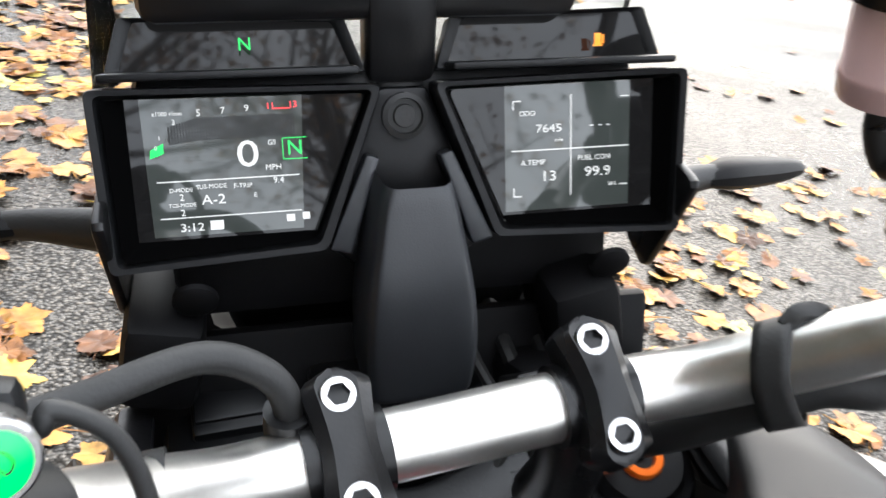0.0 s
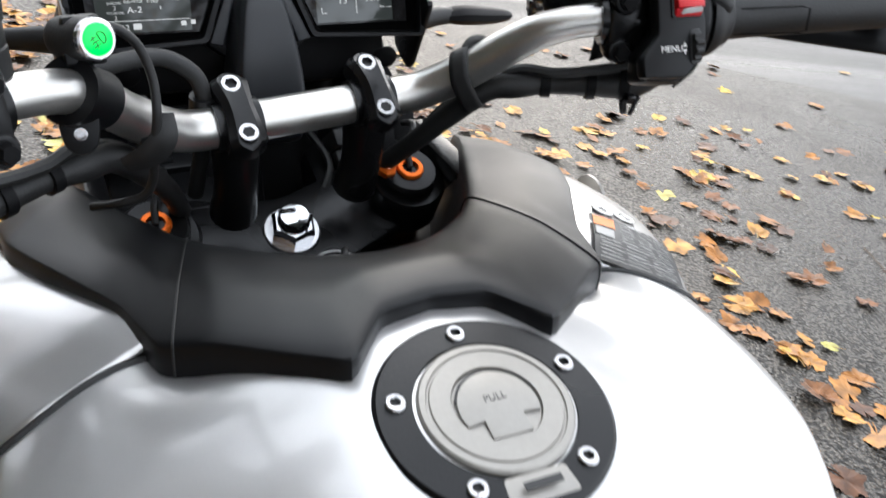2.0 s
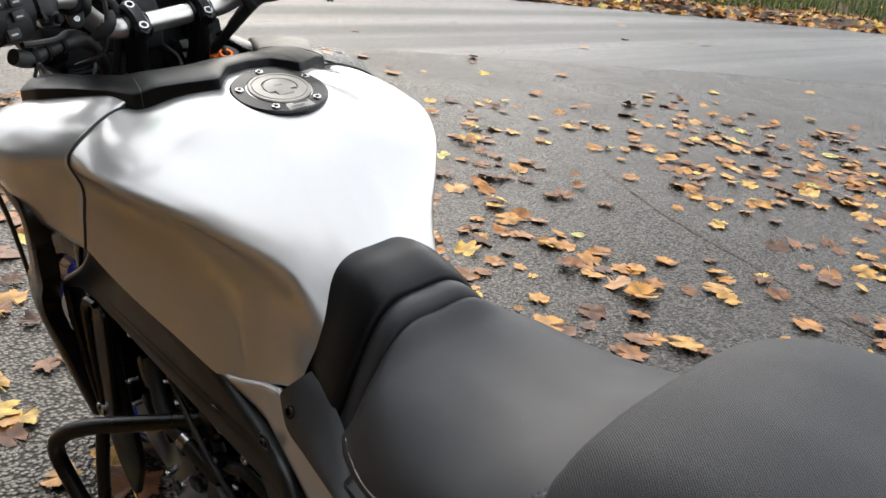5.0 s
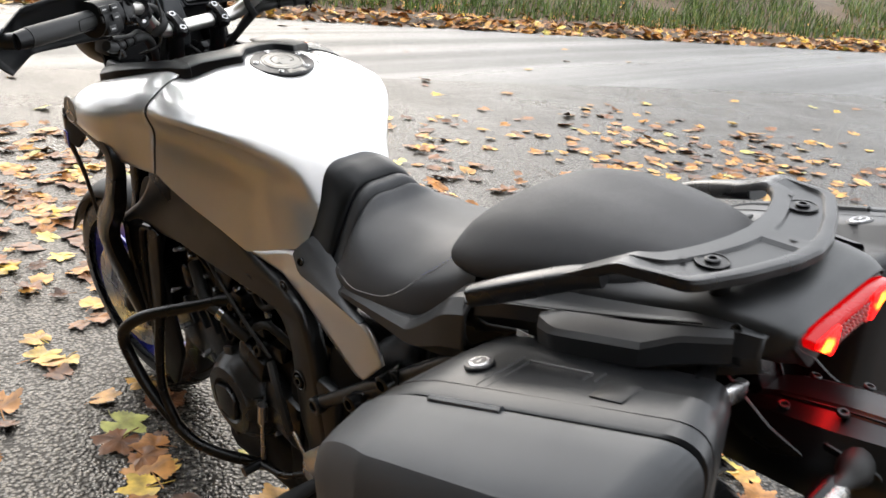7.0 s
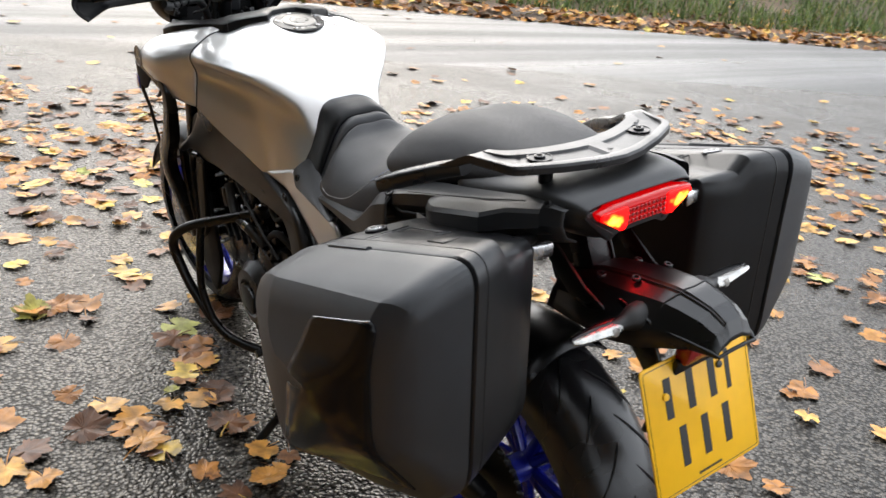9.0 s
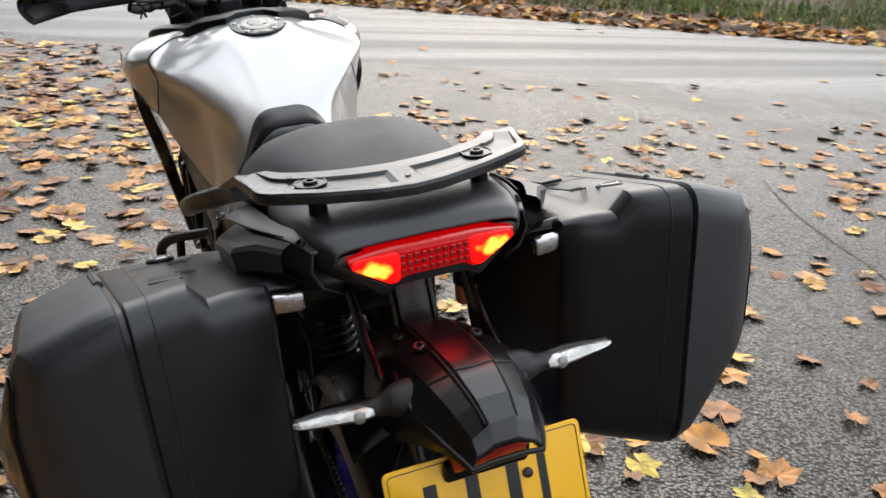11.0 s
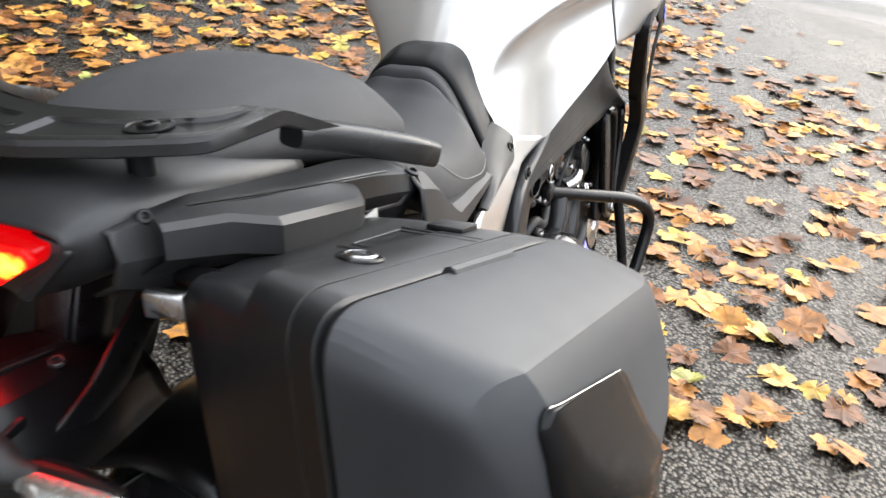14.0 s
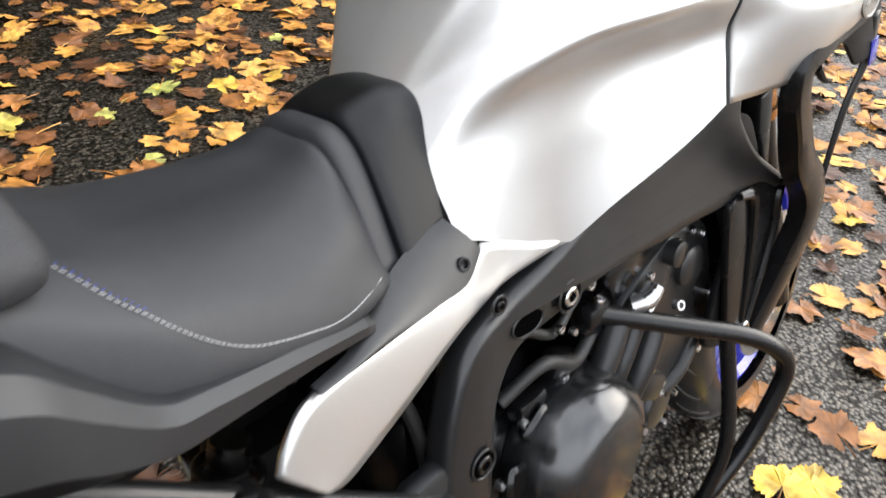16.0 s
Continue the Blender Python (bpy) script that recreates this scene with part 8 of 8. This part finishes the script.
for x in (-.1530, -.1395):
    part("clamp_lug", block((.008, .012, .018), pose(x, 1.047, 1.157, -20, 0, 8), .002), BLACK, fog)
part("switch_bracket", block((.021, .016, .014), pose(-.1460, 1.050, 1.167, -20, 0, 8), .004), BLACK, fog)
part("clamp_screw", lathe([(.0040, 0), (.0036, .0016), (.0022, .0018), (.0018, .0006), (.0005, .0006)], TAB @ Matrix.Translation((-.0005, .0020, .0038)), 14), STEEL, fog)
part("switch_wire", tube([BT - BD * .030 + Vector((.004, 0, .002)), BT - BD * .016 + Vector((.014, 0, .000)), (-.1290, 1.048, 1.167), (-.1175, 1.050, 1.156), (-.1115, 1.048, 1.137), (-.1115, 1.043, 1.117), (-.1150, 1.046, 1.090), (-.1165, 1.052, 1.070), (-.123, 1.056, 1.058), (-.137, 1.062, 1.052), (-.152, 1.075, 1.045)], .0028, 60, 12), RUBBER, fog, "thin black wire")
q = on_bar(-.1150)[0]
part("wire_strap", join(steered(tube([q - Vector((-.004, 0, 0)), q + Vector((-.006, 0, 0))], .0162, 3, 24, smooth=False)), tube([(-.1065, 1.046, 1.116), (-.1085, 1.042, 1.102), (-.1180, 1.045, 1.090), (-.1310, 1.052, 1.082)], [.005, .0075, .0085, .006], 16, 8, .25)), RUBBER, fog, "black rubber strap")
# warning label on the right tank panel
LABEL_BASE, LABEL_U, LABEL_V = np.array([.1435, .9425]), np.array([.064, -.022]), np.array([.048, .077])
PANEL_FINE = catmull(catmull(PANEL_GRID, 90).transpose(1, 0, 2), 110).transpose(1, 0, 2)[:, :70].reshape(-1, 3)


def label_spot(u, v, lift):
    p = LABEL_BASE + LABEL_U * u + LABEL_V * v
    k = np.argsort(((PANEL_FINE[:, :2] - p) ** 2).sum(1))[:4]
    return np.array([p[0] + lift * .3, p[1], PANEL_FINE[k, 2].mean() + lift])


def decal(u0, u1, v0, v1, lift, n=8):
    return grid(np.array([[label_spot(u, v, lift) for u in np.linspace(u0, u1, n)] for v in np.linspace(v0, v1, n)]))


lab = part("warning_label", decal(0, 1, 0.02, .82, .0030), INK, bike, "black warning label with orange corner")
part("label_orange", decal(0, .25, .60, .80, .0036), ORANGEP, lab)
part("label_symbol", decal(.02, .23, .42, .57, .0036), GREY, lab)
for k in range(13):
    v = .765 - .057 * k
    u0 = .30 if v > .42 else .05
    for j in range(3):
        w = (.95 - u0) / 3
        part("label_line", decal(u0 + w * j + .01 * ((k + j) % 3), u0 + w * (j + 1) - .012 - .02 * ((k * 2 + j) % 3), v - .0062, v + .0062, .0036, 3), GREY, lab)
fl = part("fuel_label", decal(0, .52, .85, 1.06, .0030), INK, bike, "black fuel grade label")
for u, txt in ((.13, "E5"), (.39, "E10")):
    c = Vector(label_spot(u, .955, .0044))
    part("label_disc", lathe([(.0085, -.0004), (.0085, .0002), (.001, .0002)], axis_to(c, (.30, .0, .95)), 24), WHITE, fl)
    part("label_writing", letters(txt, .0075, axis_to(c + Vector((.0002, 0, .0004)), (.30, .0, .95)) @ Matrix.Rotation(radians(-165), 4, 'Z'), .0001), INK, fl)

# ---- fallen leaves, grass ----
lr = random.Random(11)


def leaf_shape(seed, size):
    """A curled maple leaf with a stalk: rows of verts and faces."""
    r = random.Random(seed)
    lobes = [(90, 1.0), (36, .94), (144, .94), (-22, .66), (202, .66)]
    body = r.uniform(.58, .80)
    pts = []
    for a in range(-72, 253, 6):
        rad = body
        for la, ll in lobes:
            d = abs(a - la) / (30 if ll > .9 else 26)
            if d < 1:
                rad = max(rad, ll * (.52 + .48 * (1 - d ** 1.35)))
        rad *= (1.03 if (a // 6) % 2 else .95) * (1 + r.uniform(-.07, .07))
        pts.append((rad * math.cos(radians(a)), rad * math.sin(radians(a))))
    curl, twist, fold = r.uniform(-.2, .5), r.uniform(-.4, .4), r.choice((-.05, .0, .08, .2, .5))

    def lift(x, y):
        return curl * (x * x + y * y) * .45 + twist * x * y * .6 + fold * abs(x) * .5 + .16 * noise.noise((x * 2.0 + seed, y * 2.0, 1.7)) + .05 * noise.noise((x * 5 + seed, y * 5, 4.7))
    vs = [(0, -.05, 0)]
    for k in (.5, 1.0):
        vs += [(x * k, y * k, lift(x * k, y * k)) for x, y in pts]
    n = len(pts)
    fs = [(0, 1 + i, 2 + i) for i in range(n - 1)] + [(1 + i, 1 + n + i, 2 + n + i, 2 + i) for i in range(n - 1)]
    b = len(vs)
    sx, sl = r.uniform(-.4, .4), r.uniform(.7, 1.2)
    for k in range(5):
        u = k / 4
        x, y, z = sx * u * u, -.05 - sl * u, .02 + .05 * math.sin(u * 2.4)
        vs += [(x - .026, y, z), (x + .026, y, z), (x, y, z + .045)]
    for k in range(4):
        for j in range(3):
            fs.append((b + 3 * k + j, b + 3 * k + (j + 1) % 3, b + 3 * k + 3 + (j + 1) % 3, b + 3 * k + 3 + j))
    vs = np.array(vs) * size
    vs[:, 2] -= vs[:, 2].min()
    return vs, fs


SHAPES = [leaf_shape(s, .066) for s in range(18)]
LEAFMESH = []
for vs, fs in SHAPES:
    me = bpy.data.meshes.new("fallen_leaf")
    me.from_pydata([tuple(v) for v in vs], [], fs)
    me.materials.append(LEAF)
    for p in me.polygons:
        p.use_smooth = True
    LEAFMESH.append(me)


def cover_at(x, y):
    """How thickly leaves lie at a place on the lay-by."""
    v = noise.noise((x * .55 + 4, y * .55, 2.0)) * .9 + noise.noise((x * 1.5, y * 1.5, 9.0)) * .6
    d = ACROSS.x * x + ACROSS.y * y
    if d > R_NEAR - .15:
        return .012 if d < R_FAR else 0
    thick = .62 + .25 * min(1, max(0, -x / 2.0)) - .50 * math.exp(-((x + .9) / .9) ** 2 - ((y - 1.0) / 1.1) ** 2)
    thin = .26 + .46 * math.exp(-((d - 3.3) / .9) ** 2)
    thin += .10 * math.exp(-((x - .7) ** 2 + (y - 1.7) ** 2) / .5) - .12 * math.exp(-((x - 1.8) ** 2 + (y - 1.0) ** 2) / .9)
    thin -= .30 * max(0, min(1, (d - 4.4) / 1.0)) + .12 * max(0, min(1, (.2 - y) / 1.0))
    thick *= 1 - .62 * max(0, min(1, (-2.6 - x) / 1.2))
    k = 1 / (1 + math.exp(x / (.05 + .25 * max(0, min(1, .4 - y)))))
    base = thick * k + thin * (1 - k) * .78
    return max(.02, base + v * .55)


near, far = [], []
while len(near) + len(far) < 6300:
    u = lr.random()
    if u < .55:
        x, y = lr.gauss(-.4, 3.6), lr.gauss(2.4, 3.2)
    else:
        x, y = lr.gauss(.5, 7), lr.gauss(4, 6)
    if lr.random() > cover_at(x, y):
        continue
    if abs(x + .05) < .16 and -.5 < y < 2.0 and lr.random() < .8:
        continue
    near_one = -1.6 < x < 2.0 and -.5 < y < 2.9
    (near if near_one and len(near) < 300 else far).append((x, y))
for x, y in near:
    s = lr.uniform(.65, 1.25) * (1 if lr.random() > .12 else .5)
    ob = new("fallen_leaf", LEAFMESH[lr.randrange(18)])
    ob.matrix_world = Matrix.Translation((x, y, .002 + lr.random() * .004)) @ Euler((lr.gauss(0, .10), lr.gauss(0, .10), lr.uniform(0, 6.28))).to_matrix().to_4x4() @ Matrix.Diagonal((s, s, s * lr.uniform(.25, .85), 1))
    tagged(ob, "curled autumn maple leaf lying on wet asphalt", "leaf", "fallen leaves")


def scatter(name, places, label, mat, size, z_of, tilt):
    V, F, b = [], [], 0
    for x, y in places:
        vs, fs = SHAPES[lr.randrange(18)]
        s = size * lr.uniform(.55, 1.15)
        m = np.array(Euler((lr.gauss(0, tilt), lr.gauss(0, tilt), lr.uniform(0, 6.28))).to_matrix()) * s
        m[:, 2] *= lr.uniform(.25, .85)
        V.append(vs @ m.T + np.array([x, y, z_of(x, y) + .003 + lr.random() * .006]))
        F += [tuple(i + b for i in f) for f in fs]
        b += len(vs)
    me = bpy.data.meshes.new(name)
    me.from_pydata(np.vstack(V).tolist(), [], F)
    me.materials.append(mat)
    ob = new(name, me)
    return tagged(ob, label, "leaves", kind="stuff")


scatter("leaf_litter", far, "scattered brown, orange and yellow maple leaves", LEAFS, 1.0, lambda x, y: .01 if R_NEAR < ACROSS.x * x + ACROSS.y * y < R_FAR else 0, .12)
edge = []
while len(edge) < 5200:
    a, c = lr.uniform(-14, 22), R_FAR - .2 + abs(lr.gauss(0, .85))
    if c < R_FAR + 2.5:
        p = ALONG * a + ACROSS * c
        edge.append((p.x, p.y))


def verge_z(x, y):
    a, c = ALONG.x * x + ALONG.y * y, ACROSS.x * x + ACROSS.y * y
    return bank(a, c) if c > R_FAR else .01


scatter("verge_leaves", edge, "thick drift of brown leaves at the road's edge", LEAFS, 1.25, verge_z, .35)
# grass on the bank
gv, gf = [], []
for k in range(26000):
    a, c = lr.uniform(-16, 24), R_FAR + .7 + abs(lr.gauss(0, 2.0))
    if lr.random() < .55 * max(0, .8 - (c - R_FAR)):
        continue
    if noise.noise((a * .8, c * .8, 5)) < -.25:
        continue
    p = ALONG * a + ACROSS * c
    z = bank(a, c)
    h = lr.uniform(.10, .34) * min(1, .4 + (c - R_FAR) * .5)
    ang, w = lr.uniform(0, 6.28), lr.uniform(.006, .014)
    lx, ly = lr.gauss(0, .35) * h, lr.gauss(0, .35) * h
    dx, dy = math.cos(ang) * w, math.sin(ang) * w
    b = len(gv)
    gv += [(p.x - dx, p.y - dy, z), (p.x + dx, p.y + dy, z), (p.x + dx * .7 + lx * .4, p.y + dy * .7 + ly * .4, z + h * .6), (p.x - dx * .7 + lx * .4, p.y - dy * .7 + ly * .4, z + h * .6), (p.x + lx, p.y + ly, z + h)]
    gf += [(b, b + 1, b + 2, b + 3), (b + 3, b + 2, b + 4)]
me = bpy.data.meshes.new("grass")
me.from_pydata(gv, [], gf)
me.materials.append(GRASSM)
tagged(new("grass", me), "long green grass on the roadside bank", "grass", kind="stuff")


# ---- trees round the lay-by, seen in the gloss of tank and displays ----


def tree(seed, height):
    r = random.Random(seed)
    root = thing("tree", Matrix(), "tall roadside tree with thin autumn crown", "tree", "trees round the lay-by")
    trunk = [(0, 0, -.1), (.05, .03, height * .3), (-.06, .05, height * .62), (.02, 0, height * .95)]
    bms = [tube(trunk, [.26, .21, .14, .03], 14, 10)]
    tips = []
    for k in range(26):
        u = r.uniform(.22, .92)
        b = catmull(trunk, 50)[int(u * 49)]
        a, l = r.uniform(0, 6.28), height * .36 * (1.15 - u) * r.uniform(.7, 1.2)
        e = b + np.array([math.cos(a) * l, math.sin(a) * l, l * r.uniform(.3, .8)])
        m = (b + e) / 2 + np.array([0, 0, -.06 * l])
        bms.append(tube([b, m, e], [.065 * (1.1 - u) + .015, .03, .008], 8, 6))
        tips += [m, e, (m + e) / 2]
        for j in range(3):
            s0 = m * (1 - j / 3) + e * (j / 3)
            e2 = s0 + np.array([r.gauss(0, .6), r.gauss(0, .6), r.uniform(.1, .9)])
            bms.append(tube([s0, e2], [.014, .004], 3, 5, smooth=False))
            tips.append(e2)
    part("trunk", join(*bms), BARK, root)
    V, F = [], []
    for t in tips:
        for j in range(34):
            c = t + np.array([r.gauss(0, .45), r.gauss(0, .45), r.gauss(0, .40)])
            a, b2 = np.array([r.gauss(0, 1), r.gauss(0, 1), r.gauss(0, .6)]), np.array([r.gauss(0, 1), r.gauss(0, 1), r.gauss(0, .6)])
            a *= .06 / (np.linalg.norm(a) + .01)
            b2 *= .05 / (np.linalg.norm(b2) + .01)
            k = len(V)
            V += [tuple(c - a), tuple(c + b2), tuple(c + a), tuple(c - b2)]
            F.append((k, k + 1, k + 2, k + 3))
    me = bpy.data.meshes.new("crown")
    me.from_pydata(V, [], F)
    me.materials.append(LEAFS)
    ob = new("crown", me)
    ob.parent = root
    return root


base_trees = [tree(1, 11.0), tree(2, 9.0), tree(3, 13.0)]
spots = [(-8.5, -2.5), (-9.5, 1.5), (-8.0, 5.0), (-10.5, 8.5), (-7.0, -6.0), (-3.0, -9.5), (1.5, -10.5), (-11.5, -4.0), (-12.0, 4.0), (-5.5, 11.5), (-9.0, 13.0), (-6.0, -10.5), (-12.5, 0.0), (-13.0, 8.0)]
for k, (x, y) in enumerate(spots):
    m = pose(x + lr.uniform(-.6, .6), y + lr.uniform(-.6, .6), 0, 0, 0, lr.uniform(0, 360))
    if k < 3:
        base_trees[k].matrix_world = m
    else:
        copy_thing(base_trees[k % 3], m)
hv, hf = [], []
for k in range(14000):
    u = lr.uniform(-1, 1)
    x, y = -13.5 + 2.0 * lr.gauss(0, .5) + 3.0 * u * u, u * 16 + 1
    z = abs(lr.gauss(0, 1.0)) * 1.1
    a, w = lr.uniform(0, 6.28), lr.uniform(.05, .14)
    b = len(hv)
    hv += [(x - w * math.cos(a), y - w * math.sin(a), z), (x + w * .3, y, z - w), (x + w * math.cos(a), y + w * math.sin(a), z + w * .3), (x, y + w * .3, z + w)]
    hf.append((b, b + 1, b + 2, b + 3))
me = bpy.data.meshes.new("hedge")
me.from_pydata(hv, [], hf)
me.materials.append(GRASSM)
tagged(new("hedge", me), "dense undergrowth beneath the trees", "hedge", kind="stuff")
# tall leafy wood, unseen, added on the left to darken that side
wv, wf = [], []
for k in range(50000):
    u = lr.random()
    y = -9 + 22 * u
    x = -8.9 - 2.2 * abs(lr.gauss(0, .6)) + .02 * (y - 1) ** 2 * (1 if y < 1 else .5)
    if ACROSS.x * x + ACROSS.y * y > R_NEAR - 1.5:
        continue
    z = lr.uniform(0, 1) ** .9 * (16.0 + 4.0 * noise.noise((y * .4, 0, 2)))
    a, w, e = lr.uniform(0, 6.28), lr.uniform(.12, .30), lr.uniform(-.6, .6)
    b = len(wv)
    dx, dy = w * math.cos(a), w * math.sin(a)
    wv += [(x - dx, y - dy, z), (x - dy * e, y + dx * e, z - w * .8), (x + dx, y + dy, z + w * .3), (x + dy * e, y - dx * e, z + w * .8)]
    wf.append((b, b + 1, b + 2, b + 3))
me = bpy.data.meshes.new("woodland")
me.from_pydata(wv, [], wf)
me.materials.append(SHRUBM)
tagged(new("woodland", me), "unseen dark wood added along the lay-by", "woodland", kind="stuff")
